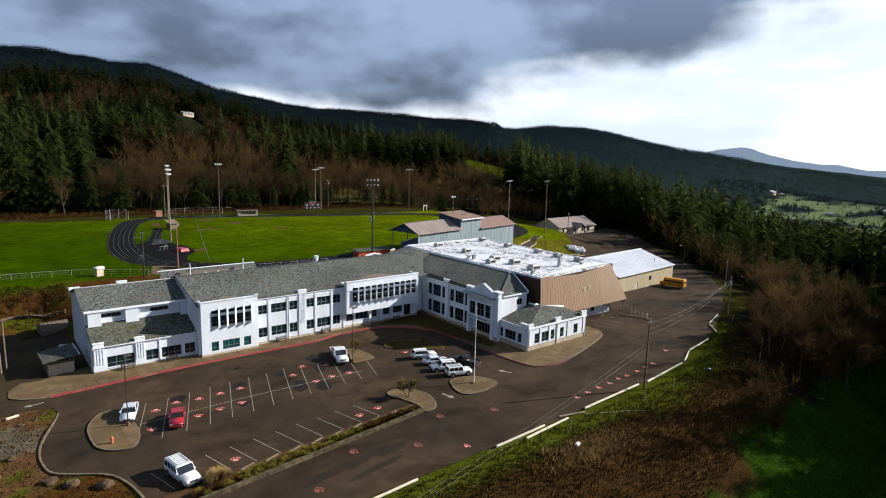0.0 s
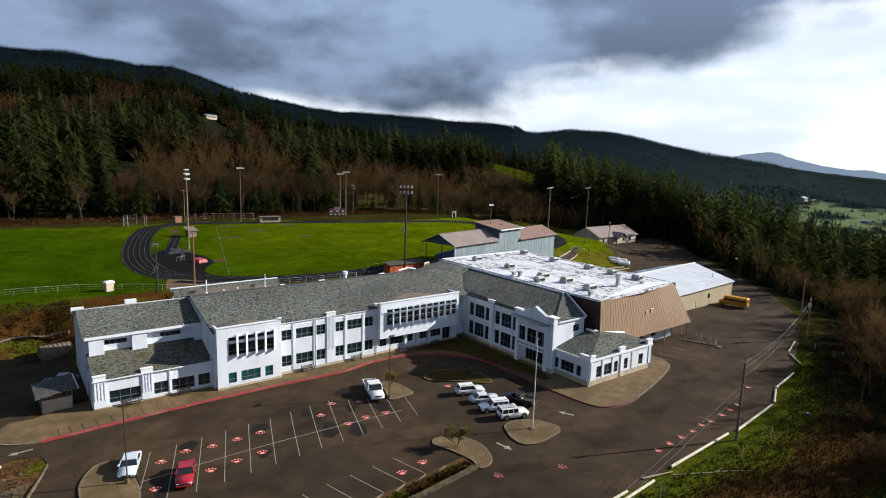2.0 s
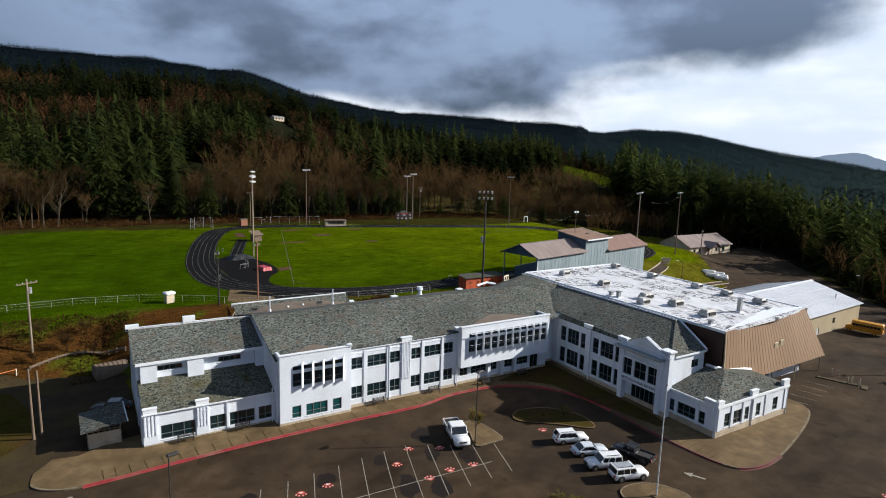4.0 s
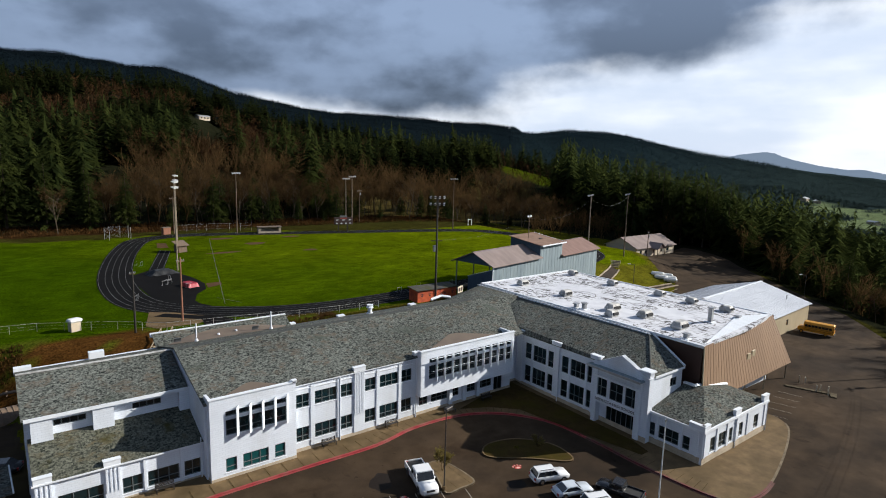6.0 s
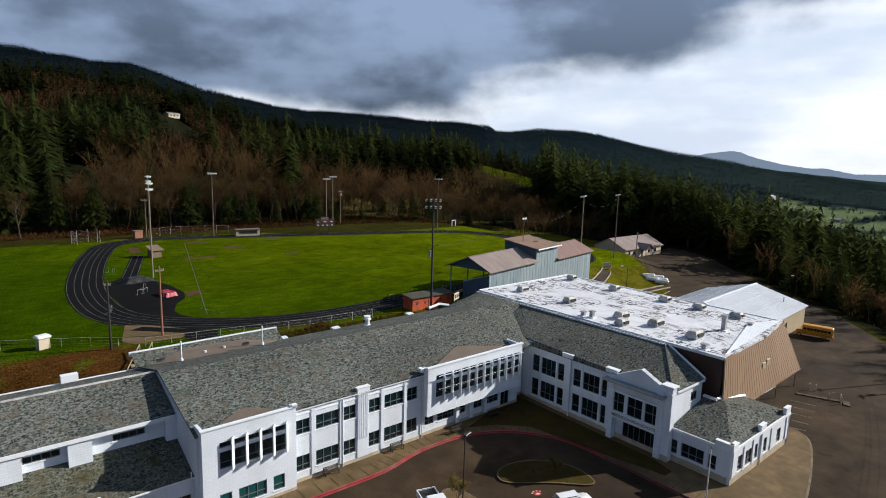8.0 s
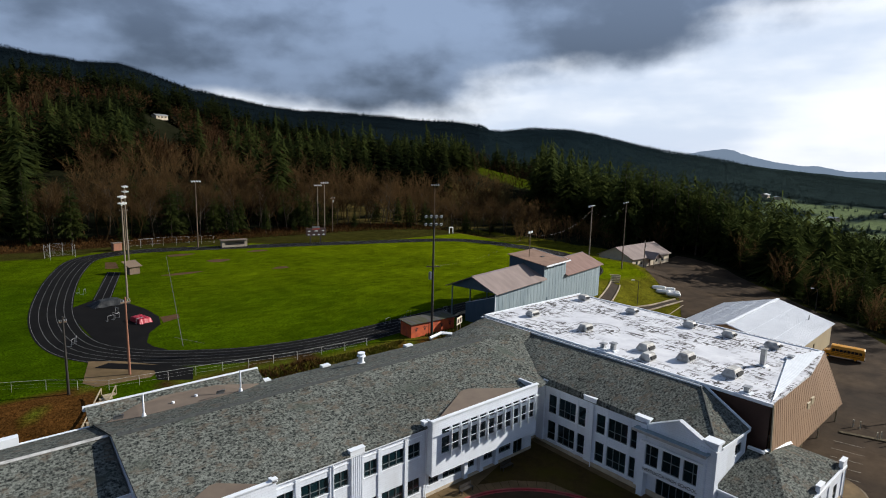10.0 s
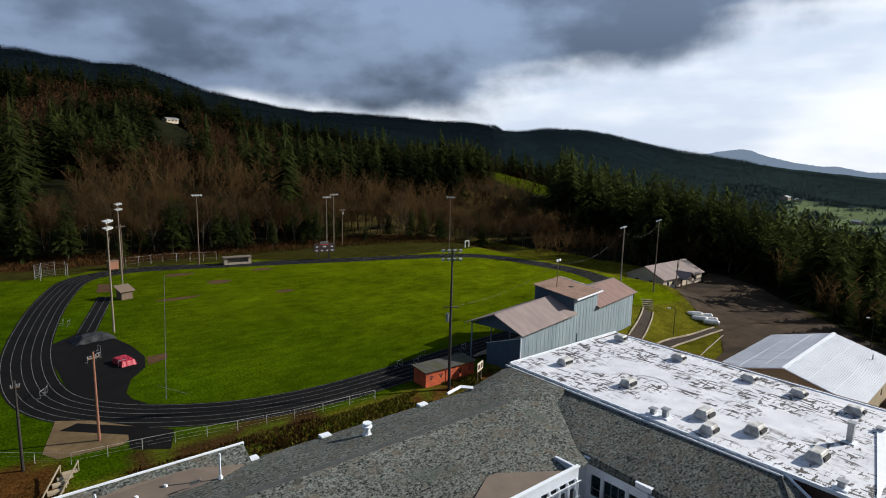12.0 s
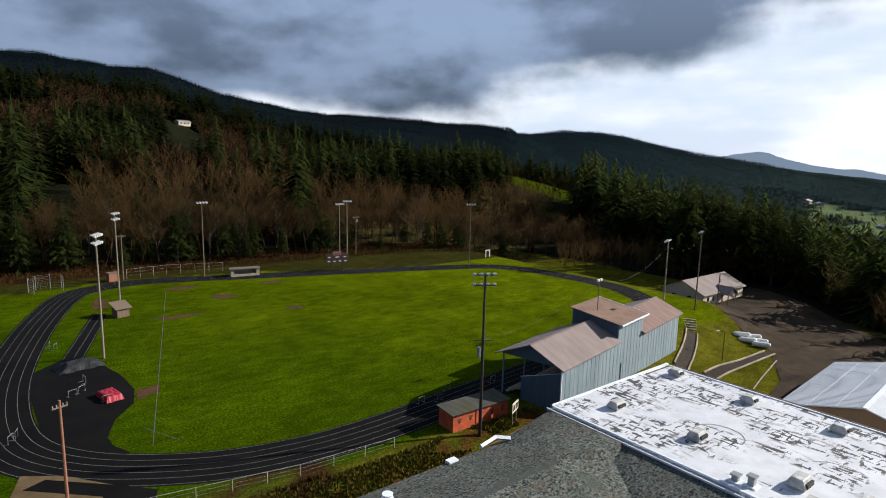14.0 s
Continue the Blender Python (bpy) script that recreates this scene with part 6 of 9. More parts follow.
part("porch_gable", roof_piece(bmesh.new(), [(-3.9, -8.7, 2.75), (1.9, -8.7, 2.75), (-1, -8.7, 4.45), (-1.02, -8.72, 4.45)], 0.02), M["dark_board"], of)

# ---- grassy slope: timber-edged ramps, tanks, lamp ----
for line, wide in (([(131.6, 132.2), (134.2, 133.2), (138.0, 134.6), (143.0, 136.8), (147.5, 139.0), (151.0, 140.9)], 2.3), ([(137.0, 129.4), (146, 129.9), (155, 129.9), (163.4, 129.7)], 2.1)):
    mid = curve_pts(line, 4, False)
    ramp_ob = tagged(link_bm("ramp", ribbon(mid, wide, 0.10, ground_z), M["gravel"]), "gravel ramp edged with pale timber on the grass slope", "path", "ramps on the slope", kind="structure")
    for side in (-0.5, 0.5):
        for p, q in zip(mid, mid[1:]):
            t = (Vector(q) - Vector(p)).normalized()
            off = Vector((-t.y, t.x)) * wide * side
            p, q = Vector(p) + off, Vector(q) + off - t * 0.04
            part("edge_board", T((p.x, p.y, ground_z(*p) + 0.28), (q.x, q.y, ground_z(*q) + 0.28), 0.2, n=5), M["timber"], ramp_ob)
strip = [(140.6, 122.9), (147, 124.3), (153.5, 125.6), (160.1, 126.9)]
edge_ob = tagged(link_bm("ramp_edge", ribbon(strip, 0.25, 0.16, ground_z), M["timber"]), "low timber edge where the grass meets the yard", "edging", kind="structure")
for i in range(5):
    st = thing("timber_step", "pale timber step at the head of a ramp", "step", "timber steps", at=(151.0 + i * 1.2, 141.6 + i * 0.7, ground_z(151.0 + i * 1.2, 141.6 + i * 0.7)), turn=120)
    part("tread", B(-1.6, 1.6, -0.2, 0.2, 0, 0.25 + i * 0.03, bevel=0.03), M["timber"], st)
for i, (x, y, a) in enumerate(((166.9, 137.4, -52), (165.6, 135.4, -60), (169.0, 135.8, -48), (167.6, 133.8, -56), (165.6, 132.4, -62))):
    tk = thing("storage_tank", "white cylindrical metal tank lying on its side", "tank", "white tanks", at=(x, y, yard_z(x, y)), turn=a)
    bm = T((-1.5, 0, 0.68), (1.5, 0, 0.68), 0.55, n=14)
    for s in (-1, 1):
        tube(bm, (1.5 * s, 0, 0.68), (1.82 * s, 0, 0.68), 0.55, 0.26, n=14)
    part("vessel", bm, M["lamp_white"], tk)
    for s in (-0.8, 0.8):
        part("cradle", B(s - 0.1, s + 0.1, -0.5, 0.5, 0, 0.35), M["steel"], tk)


# ---- poles ----
def light_pole(u, v, z0, z1, mat_key, arms=2, lamps=4, turn=0, label="tall floodlight pole with white lamp heads", r=0.19, face=-1):
    ob = thing("floodlight_pole", label, "floodlight", "floodlight poles", at=(u, v, z0), turn=turn)
    h = z1 - z0
    part("pole", T((0, 0, -0.6), (0, 0, h), r, r * 0.55, n=10), M[mat_key], ob)
    for k in range(arms):
        z = h - 0.15 - k * 1.25
        arm = part("crossarm", B(-1.35, 1.35, -0.09, 0.09, z - 0.07, z + 0.07), M["dark_steel"], ob)
        for i in range(lamps):
            x = -1.25 + 2.5 * i / max(1, lamps - 1)
            bm = bmesh.new()
            tube(bm, (x, face * 0.05, z + 0.12), (x, face * 0.5, z - 0.05), 0.11, 0.24, n=10)
            tube(bm, (x, face * 0.05, z + 0.12), (x, -face * 0.25, z + 0.22), 0.13, 0.12, n=8)
            part("floodlight", bm, M["lamp_white"], ob)
    return ob


lp = light_pole(79.6, 129.6, 6.2, 27.1, "dark_steel", 2, 4, -30, "dark timber floodlight pole with two rows of lamps", 0.24, 1)
part("transformer", T((-0.45, 0, 10.6), (-0.45, 0, 11.8), 0.26, n=12), M["steel"], lp)
part("crossarm", B(-1.1, 1.1, -0.07, 0.07, 12.6, 12.75), M["wood_pole"], lp)
light_pole(47.0, 185.3, FIELD, 27.2, "pale_pole", 2, 4, 60)
light_pole(55.6, 221.0, FIELD, 27.0, "pale_pole", 2, 3, 60)
light_pole(79.6, 241.6, FIELD, 27.0, "wood_pole", 1, 4, 10)
light_pole(154.0, 217.6, FIELD, 26.0, "wood_pole", 1, 4, -20)
light_pole(138.2, 140.6, 5.2, 25.5, "pale_pole", 1, 4, 20, face=1)
light_pole(164.3, 147.6, 5.8, 24.8, "wood_pole", 1, 2, 20, face=1)
light_pole(123.5, 246.5, FIELD, 24.8, "pale_pole", 1, 4, 0)
light_pole(126.5, 247.0, FIELD, 25.6, "pale_pole", 1, 4, 0)


def utility_pole(u, v, z0, z1, mat_key="wood_pole", arm=1.2, turn=0, extras=True, label="weathered timber utility pole with a crossarm"):
    ob = thing("utility_pole", label, "utility pole", "utility poles", at=(u, v, z0), turn=turn)
    h = z1 - z0
    part("pole", T((0, 0, -0.6), (0, 0, h), 0.17, 0.11, n=9), M[mat_key], ob)
    if arm:
        part("crossarm", B(-arm, arm, -0.06, 0.06, h - 0.75, h - 0.6), M["wood_pole"], ob)
        for x in (-arm * 0.9, -arm * 0.4, arm * 0.4, arm * 0.9):
            part("insulator", T((x, 0, h - 0.6), (x, 0, h - 0.38), 0.06, n=6), M["steel"], ob)
    if extras:
        part("transformer", T((0.38, 0, h - 2.2), (0.38, 0, h - 1.3), 0.24, n=10), M["steel"], ob)
    return ob


utility_pole(78.9, 52.6, -0.2, 11.0, arm=0.5, extras=False)
utility_pole(134.6, 66.4, -0.6, 8.6, arm=0.9, turn=30)
utility_pole(137.5, 69.0, -0.6, 11.5, arm=0.7, turn=30, extras=False)
utility_pole(37.3, 141.9, FIELD - 0.3, 17.4, "red_pole", 0.7, 20, False, "reddish timber utility pole beside the track")
utility_pole(29.9, 139.3, 6.2, 16.6, "dark_steel", 0.4, 0, False, "dark timber pole with small fittings")
utility_pole(2.8, 136.6, ground_z(2.8, 136.6), 14.4, "pale_pole", 1.5, 35, True, "pale timber utility pole with two crossarms")
utility_pole(4.2, 111.2, 0.2, 9.0, "wood_pole", 0.0, 0, False, "weathered timber pole beside the yard")
utility_pole(4.9, 112.2, 0.2, 8.4, "wood_pole", 0.0, 0, False, "weathered timber pole beside the yard")
utility_pole(61, 247.5, FIELD, 19, "wood_pole", 1.2, 10, False)
utility_pole(133, 252.5, FIELD + 0.3, 20, "wood_pole", 1.2, 10, True)
utility_pole(181, 150.5, ground_z(181, 150.5), 12.5, "wood_pole", 0.5, 10, True)


def cable(p, q, sag, r=0.011, n=14):
    c = bpy.data.curves.new("overhead_cable", "CURVE")
    c.dimensions, c.bevel_depth, c.bevel_resolution = "3D", r, 1
    s = c.splines.new("POLY")
    s.points.add(n)
    for i in range(n + 1):
        t = i / n
        pt = Vector(p).lerp(Vector(q), t)
        s.points[i].co = (pt.x, pt.y, pt.z - sag * 4 * t * (1 - t), 1)
    c.materials.append(M["cable"])
    return tagged(new("overhead_cable", c), "thin grey overhead cable between poles", "cable", "overhead cables")


cable((78.9, 52.6, 10.3), (134.6, 66.4, 7.9), 1.3)
for dz, dy in ((-0.4, 0.25), (-0.7, -0.15)):
    cable((78.9, 52.6 + dy, 10.0 + dz * 2), (134.6, 66.4 + dy, 7.9 + dz), 1.3)
    cable((78.9, 52.6 + dy, 7.4 + dz), (30, 48.0 + dy * 2, 0.9), 0.5)
dp = thing("stay_post", "short timber post holding low cables", "post", at=(30, 48.0, ground_z(30, 48.0)))
part("post", T((0, 0, -0.4), (0, 0, 1.6), 0.12, 0.1, n=8), M["wood_pole"], dp)
cable((138.2, 140.6, 24.5), (164.3, 147.6, 24), 2.2, 0.007)
cable((112.2, 136.8, 21.0), (138.2, 140.6, 24.5), 2.2, 0.007)
cable((79.6, 129.6, 19.0), (112.2, 136.8, 21.2), 1.4, 0.005)

# car-park lamps and flagpole
for u, v, h, tn in ((15.5, 83.6, 8.9, 15), (49.2, 87.2, 9.0, 15)):
    ob = thing("street_lamp", "slim dark lamp post with a flat lamp head", "street lamp", "car park lamps", at=(u, v, 0.1), turn=tn)
    part("base", T((0, 0, -0.1), (0, 0, 0.5), 0.22, 0.2, n=12), M["concrete"], ob)
    part("pole", T((0, 0, 0.5), (0, 0, h), 0.075, 0.055, n=8), M["dark_steel"], ob)
    part("lamp_head", B(-0.15, 0.85, -0.2, 0.2, h - 0.12, h + 0.1, bevel=0.05), M["dark_steel"], ob)
for u, v, h in ((147.2, 132.1, 6.0), (184.6, 104.7, 6.4)):
    z = yard_z(u, v) if u > 150 else ground_z(u, v)
    ob = thing("street_lamp", "slim grey yard lamp post with an arm", "street lamp", "yard lamps", at=(u, v, z), turn=140)
    part("pole", T((0, 0, -0.3), (0, 0, h), 0.09, 0.06, n=8), M["dark_steel"], ob)
    part("lamp_arm", T((0, 0, h), (1.3, 0, h + 0.25), 0.05, n=6), M["dark_steel"], ob)
    part("lamp_head", B(1.1, 1.8, -0.15, 0.15, h + 0.15, h + 0.35, bevel=0.04), M["lamp_white"], ob)
fp = thing("flagpole", "bare pale metal flagpole on a concrete base", "flagpole", at=(59.5, 69.1, 0.14))
part("base", B(-0.5, 0.5, -0.35, 0.35, 0, 0.12, bevel=0.03), M["concrete"], fp)
part("pole", T((0, 0, 0.1), (0, 0, 12), 0.085, 0.045, n=10), M["lamp_white"], fp)
part("finial", T((0, 0, 12), (0, 0, 12.2), 0.09, 0.05, n=8), M["chrome"], fp)

# ---- markings on the asphalt ----
DIR = Vector((-0.302, -0.953))
for i in range(13):
    a = Vector((18.7 + 2.86 * i, 89.2 + 0.2 * i))
    ln = 11.8 if i < 9 else 11.8 - (i - 8) * 1.4
    if i >= 9:
        a = a + DIR * (ln * 0 + (i - 8) * 1.4)
    pts = [tuple(a + DIR * (ln * k / 6)) for k in range(7)]
    tagged(link_bm("bay_line", ribbon(pts, 0.075, 0.008, apron), M["line"]), "worn white parking bay line", "line", "parking bay lines", kind="structure")
tagged(link_bm("bay_line", ribbon([(16.6 + 32 * k / 8, 83.3 + 0.4 * math.sin(k * 0.5)) for k in range(9)], 0.09, 0.009, apron), M["line"]), "worn white line between two rows of bays", "line", "parking bay lines", kind="structure")
for i in range(10):
    a, b = Vector((15.1 + 2.86 * i, 70.7 + 0.25 * i)), Vector((16.3 + 2.88 * i, 66.2 + 0.15 * i))
    tagged(link_bm("bay_line", ribbon([tuple(a), tuple(a.lerp(b, 0.5)), tuple(b)], 0.075, 0.008, apron), M["line"]), "worn white parking bay line", "line", "parking bay lines", kind="structure")
    if 0 < i:
        c = Vector((17.9 + 2.87 * i, 65.45 + 0.25 * i))
        ws = thing("wheel_stop", "weathered concrete wheel stop at the end of a bay", "wheel stop", "wheel stops", at=(c.x, c.y, 0), turn=21)
        bm = B(-0.95, 0.95, -0.1, 0.1, 0, 0.2, bevel=0.04)
        part("block", bm, M["kerb"], ws)
for i in range(5):
    a = Vector((98 + i * 2.6, 77.2 + i * 0.5))
    tagged(link_bm("bay_line", ribbon([tuple(a), tuple(a + Vector((0.9, -3.4)))], 0.06, 0.008, apron), M["line"]), "worn white parking bay line", "line", "parking bay lines", kind="structure")


M["damp"] = mat("damp_asphalt", (0.018, 0.0120, 0.0072), (0.036, 0.0240, 0.0148), 0.5, 0.7, 0.05, 6, spec=0.12, contrast=0.5)
M["oil"] = mat("oily_asphalt", (0.0115, 0.0085, 0.0068), (0.0185, 0.0135, 0.0105), 0.9, 0.7, 0.04, 6, spec=0.12, contrast=0.5)
for k, (u, v, rx, ry) in enumerate(((22.6, 88.3, 1.05, 1.2), (18.4, 81.0, 1.0, 1.9), (30.8, 88.2, 1.1, 1.3), (38.1, 83.2, 1.15, 2.1), (41.0, 81.4, 1.15, 1.9), (44.6, 92.2, 1.3, 1.5), (47.0, 85.4, 1.1, 1.8), (29.2, 82.0, 0.8, 1.0), (43.4, 87.6, 0.9, 1.4), (37.6, 89.2, 0.8, 1.0), (56.2, 83.6, 1.3, 0.9), (56.4, 77.2, 1.3, 0.8))):
    ring_ = [a * math.tau / 22 for a in range(22)]
    pts = [(u + rx * math.cos(a) * (1 + 0.16 * math.sin(3 * a + k) + 0.08 * math.sin(7 * a + 2 * k)) + 0.3 * ry * math.sin(a), v + ry * math.sin(a) * (1 + 0.10 * math.cos(5 * a + k))) for a in ring_]
    tagged(ground_sheet("oil_stain", pts, 0.004, M["oil"], "dark oily stain on the parking bay asphalt", "stain"), group="oil stains in the bays")
for k, (u, v, length, width, turn) in enumerate(((32.0, 59.9, 13.5, 1.5, 10), (38.8, 62.3, 4.6, 1.3, 8), (38.6, 60.2, 4.4, 1.8, 14), (27.0, 59.2, 5.0, 0.7, 16), (46.0, 60.9, 6.0, 1.2, 12), (35.0, 57.6, 8.0, 0.9, 9))):
    ca, sa, pts = math.cos(radians(turn)), math.sin(radians(turn)), []
    for j in range(44):
        a = j * math.tau / 44
        wob = 1 + 0.5 * noise.noise((3 * math.cos(a) + k * 7, 3 * math.sin(a), 1.0)) + 0.25 * noise.noise((9 * math.cos(a) + k, 9 * math.sin(a), 4.0))
        x, y = length / 2 * math.cos(a) * (0.8 + 0.2 * wob), width / 2 * math.sin(a) * wob
        pts.append((u + x * ca - y * sa, v + x * sa + y * ca))
    tagged(ground_sheet("damp_streak", pts, 0.004 + 0.0006 * k, M["damp"], "dark damp streak on the asphalt drive", "stain"), group="damp streaks on the drive")


def paw(u, v, turn, size=0.76, white=True):
    ob = thing("paw_marking", "red and white paw print painted on the asphalt", "road marking", "painted paw prints", at=(u, v, apron(u, v)), turn=turn)
    for key, grow, z in (("paw_red", 1.0, 0.008), ("paw_white", 0.55, 0.012)):
        if key == "paw_white" and not white:
            continue
        for n_, (cx, cy, rx, ry) in enumerate(((0, 0.15, 0.52, 0.36), (-0.62, -0.28, 0.16, 0.22), (-0.24, -0.52, 0.16, 0.24), (0.24, -0.52, 0.16, 0.24), (0.62, -0.28, 0.16, 0.22))):
            bm = bmesh.new()
            poly(bm, [((cx + rx * grow * math.cos(a)) * size, (cy + ry * grow * math.sin(a)) * size, z) for a in [k * math.tau / 14 for k in range(14)]])
            part("pad" if n_ == 0 else "toe", bm, M[key if white else "paw_faded"], ob)
    return ob


for u, v in ((19.3, 86.5), (22.1, 87.5), (24.9, 87.0), (27.8, 87.1), (30.7, 87.3), (38.9, 87.6), (41.6, 90.0), (45.0, 88.6)):
    paw(u, v, -18)
for u, v in ((17.6, 81.0), (23.2, 81.6), (26.1, 82.0), (29.1, 82.3), (40.7, 83.3), (43.5, 83.7), (46.4, 83.4), (23.2, 68.3), (40.0, 69.7), (43.1, 70.2), (59.0, 86.2)):
    paw(u, v, 165)
for u, v in ((27.7, 57.5), (34.5, 62.1), (41.4, 59.0), (48.3, 63.4), (55.6, 60.7)):
    paw(u, v, 100, 0.78, False)
for u, v in ((46.0, 55.4), (68.2, 56.7), (71.0, 56.9), (73.8, 57.0), (76.6, 57.1), (79.3, 57.4), (81.5, 57.3), (84.7, 57.5), (87.4, 57.7), (90.1, 58.0), (98.2, 60.4)):
    paw(u, v, 100, 0.62)


def arrow(u, v, turn):
    bm = bmesh.new()
    poly(bm, [(-0.14, -1.1, 0.009), (0.14, -1.1, 0.009), (0.14, 0.3, 0.009), (-0.14, 0.3, 0.009)])
    poly(bm, [(-0.5, 0.3, 0.009), (0.5, 0.3, 0.009), (0, 1.2, 0.009)])
    ob = link_bm("arrow_marking", bm, M["line"])
    ob.matrix_world = pose(u, v, apron(u, v), 0, 0, turn)
    tagged(ob, "worn white direction arrow painted on the asphalt", "road marking", "painted arrows", "structure")


arrow(7.0, 96.4, 95)
arrow(53.4, 67.9, -170)
arrow(66.8, 69.8, 25)


# ---- vehicles ----
def loft(bm, rings):
    vs = [[bm.verts.new(p) for p in r] for r in rings]
    n = len(vs[0])
    for a, b in zip(vs, vs[1:]):
        for i in range(n):
            j = (i + 1) % n
            bm.faces.new((a[i], a[j], b[j], b[i]))
    bm.faces.new(vs[0][::-1])
    bm.faces.new(vs[-1])
    return bm


def car_section(x, hw, zb, zt, tuck=0.88):
    return [(x, -hw * tuck, zb), (x, -hw, zb + 0.22), (x, -hw, zt - 0.16), (x, -hw * 0.93, zt), (x, hw * 0.93, zt), (x, hw, zt - 0.16), (x, hw, zb + 0.22), (x, hw * tuck, zb)]


def vehicle(name, label, category, paint, at, turn, L, Wd, H, belt, hood, cab, bed=None, rails=False, wheel=0.33, box=False, group="parked cars", rack=False, size=1.0):
    """cab: glass base rear, base front, roof rear, roof front, along x (forwards)."""
    ob = thing(name, label, category, group, at=at, turn=turn)
    L, Wd, H, belt, hood, wheel = L * size, Wd * size, H * size, belt * size, hood * size, wheel * size
    cab = [c * size for c in cab]
    hw, x0, x1 = Wd / 2, -L / 2, L / 2
    b0, b1, r0, r1 = cab
    rear_top = belt if bed is None else belt
    st = [(x0, hw * 0.86, 0.42, rear_top - 0.18), (x0 + 0.12, hw * 0.95, 0.30, rear_top - 0.03), (x0 + 0.6, hw, 0.26, rear_top), (b0 + 0.1 if bed is None else b0, hw, 0.26, belt), (0.2, hw, 0.26, belt), (b1, hw, 0.26, belt - 0.01), (x1 - 0.55, hw * 0.98, 0.27, hood + 0.03), (x1 - 0.12, hw * 0.9, 0.30, hood - 0.06), (x1, hw * 0.78, 0.42, hood - 0.22)]
    st = sorted(st, key=lambda s: s[0])
    if bed is not None:
        st = [s for s in st if s[0] >= b0 - 0.01]
    shell = part("body", loft(bmesh.new(), [car_section(*s) for s in st]), M[paint], ob)
    shell.data.polygons.foreach_set("use_smooth", [True] * len(shell.data.polygons))
    if bed is not None:
        for y in (-1, 1):
            part("bed_side", B(x0, b0 + 0.02, y * hw - (0.1 if y > 0 else 0), y * hw + (0.1 if y < 0 else 0), 0.45, belt), M[paint], ob)
        part("tailgate", B(x0, x0 + 0.09, -hw + 0.1, hw - 0.1, 0.45, belt), M[paint], ob)
        part("bed_floor", B(x0 + 0.09, b0, -hw + 0.1, hw - 0.1, 0.45, belt - 0.14), M["black"], ob)
    ins = 0.80 if not box else 0.92
    g = [[(x, s * hw * w, z) for x, w, z in ((b0, 0.94, belt - 0.02), (b1, 0.94, belt - 0.02), (r1, ins, H - 0.06), (r0, ins, H - 0.06))] for s in (-1, 1)]
    bm = bmesh.new()
    va, vb = [bm.verts.new(p) for p in g[0]], [bm.verts.new(p) for p in g[1]]
    bm.faces.new(va)
    bm.faces.new(vb[::-1])
    for i in range(4):
        bm.faces.new((va[i], va[(i + 1) % 4], vb[(i + 1) % 4], vb[i]))
    part("glazing", bm, M["car_glass"], ob)
    bm = loft(bmesh.new(), [[(x, s * hw * ins * k, z) for s, k, z in ((-1, 1.03, H - 0.10), (-1, 0.92, H), (1, 0.92, H), (1, 1.03, H - 0.10))] for x in (r0 - 0.07, r1 + 0.07)])
    part("roof", bm, M[paint], ob)
    mids = [0.5] if b1 - b0 < 2.2 else [0.36, 0.66] if b1 - b0 < 3.0 else [0.28, 0.52, 0.75]
    for s in (-1, 1):
        for t in [0.02] + mids + [0.98]:
            lo = Vector((b0 + (b1 - b0) * t, s * hw * 0.955, belt - 0.03))
            hi = Vector((r0 + (r1 - r0) * t, s * hw * ins * 1.01, H - 0.06))
            part("pillar", T(lo, hi, 0.055 if t in (0.02, 0.98) else 0.035, n=5), M[paint] if t in (0.02, 0.98) or box else M["car_black"], ob)
        part("mirror", B(b1 - 0.35, b1 - 0.15, s * (hw + 0.02) - 0.1, s * (hw + 0.02) + 0.1, belt - 0.02, belt + 0.15, bevel=0.03), M[paint], ob)
        part("headlamp", B(x1 - 0.2, x1 - 0.02, s * hw * 0.62 - 0.18, s * hw * 0.62 + 0.18, hood - 0.3, hood - 0.14, bevel=0.03), M["lamp_clear"], ob)
        part("tail_lamp", B(x0 - 0.02, x0 + 0.16, s * hw * 0.8 - 0.1, s * hw * 0.8 + 0.12, belt - 0.38, belt - 0.1, bevel=0.02), M["lamp_red"], ob)
        if rails:
            part("roof_rail", T((r0 + 0.15, s * hw * 0.68, H + 0.06), (r1 - 0.2, s * hw * 0.68, H + 0.06), 0.03, n=6), M["black"], ob)
        for x in (x0 + L * 0.2, x1 - L * 0.19):
            wl_ = part("wheel", T((x, s * hw - 0.24 * s, wheel), (x, s * hw + 0.012 * s, wheel), wheel, n=18), M["black"], ob)
            part("rim", T((x, s * hw + 0.012 * s, wheel), (x, s * hw + 0.03 * s, wheel), wheel * 0.62, n=14), M["chrome"], wl_)
            part("wheel_arch", T((x, s * hw - 0.1 * s, wheel + 0.03), (x, s * hw + 0.006 * s, wheel + 0.03), wheel * 1.18, n=18), M["black"], ob)
    part("front_bumper", B(x1 - 0.15, x1 + 0.06, -hw * 0.85, hw * 0.85, 0.32, 0.52, bevel=0.05), M["black" if paint != "car_red" else paint], ob)
    part("rear_bumper", B(x0 - 0.07, x0 + 0.1, -hw * 0.88, hw * 0.88, 0.36, 0.56, bevel=0.05), M["black" if box or bed is not None else paint], ob)
    part("grille", B(x1 - 0.06, x1 + 0.025, -hw * 0.45, hw * 0.45, hood - 0.34, hood - 0.16), M["black"], ob)
    if rack:
        for k in range(6):
            x = r0 + 0.25 + k * (r1 - r0 - 0.5) / 5
            part("roof_bar", B(x - 0.03, x + 0.03, -hw * 0.68, hw * 0.68, H + 0.03, H + 0.07), M["steel"], ob)
    return ob


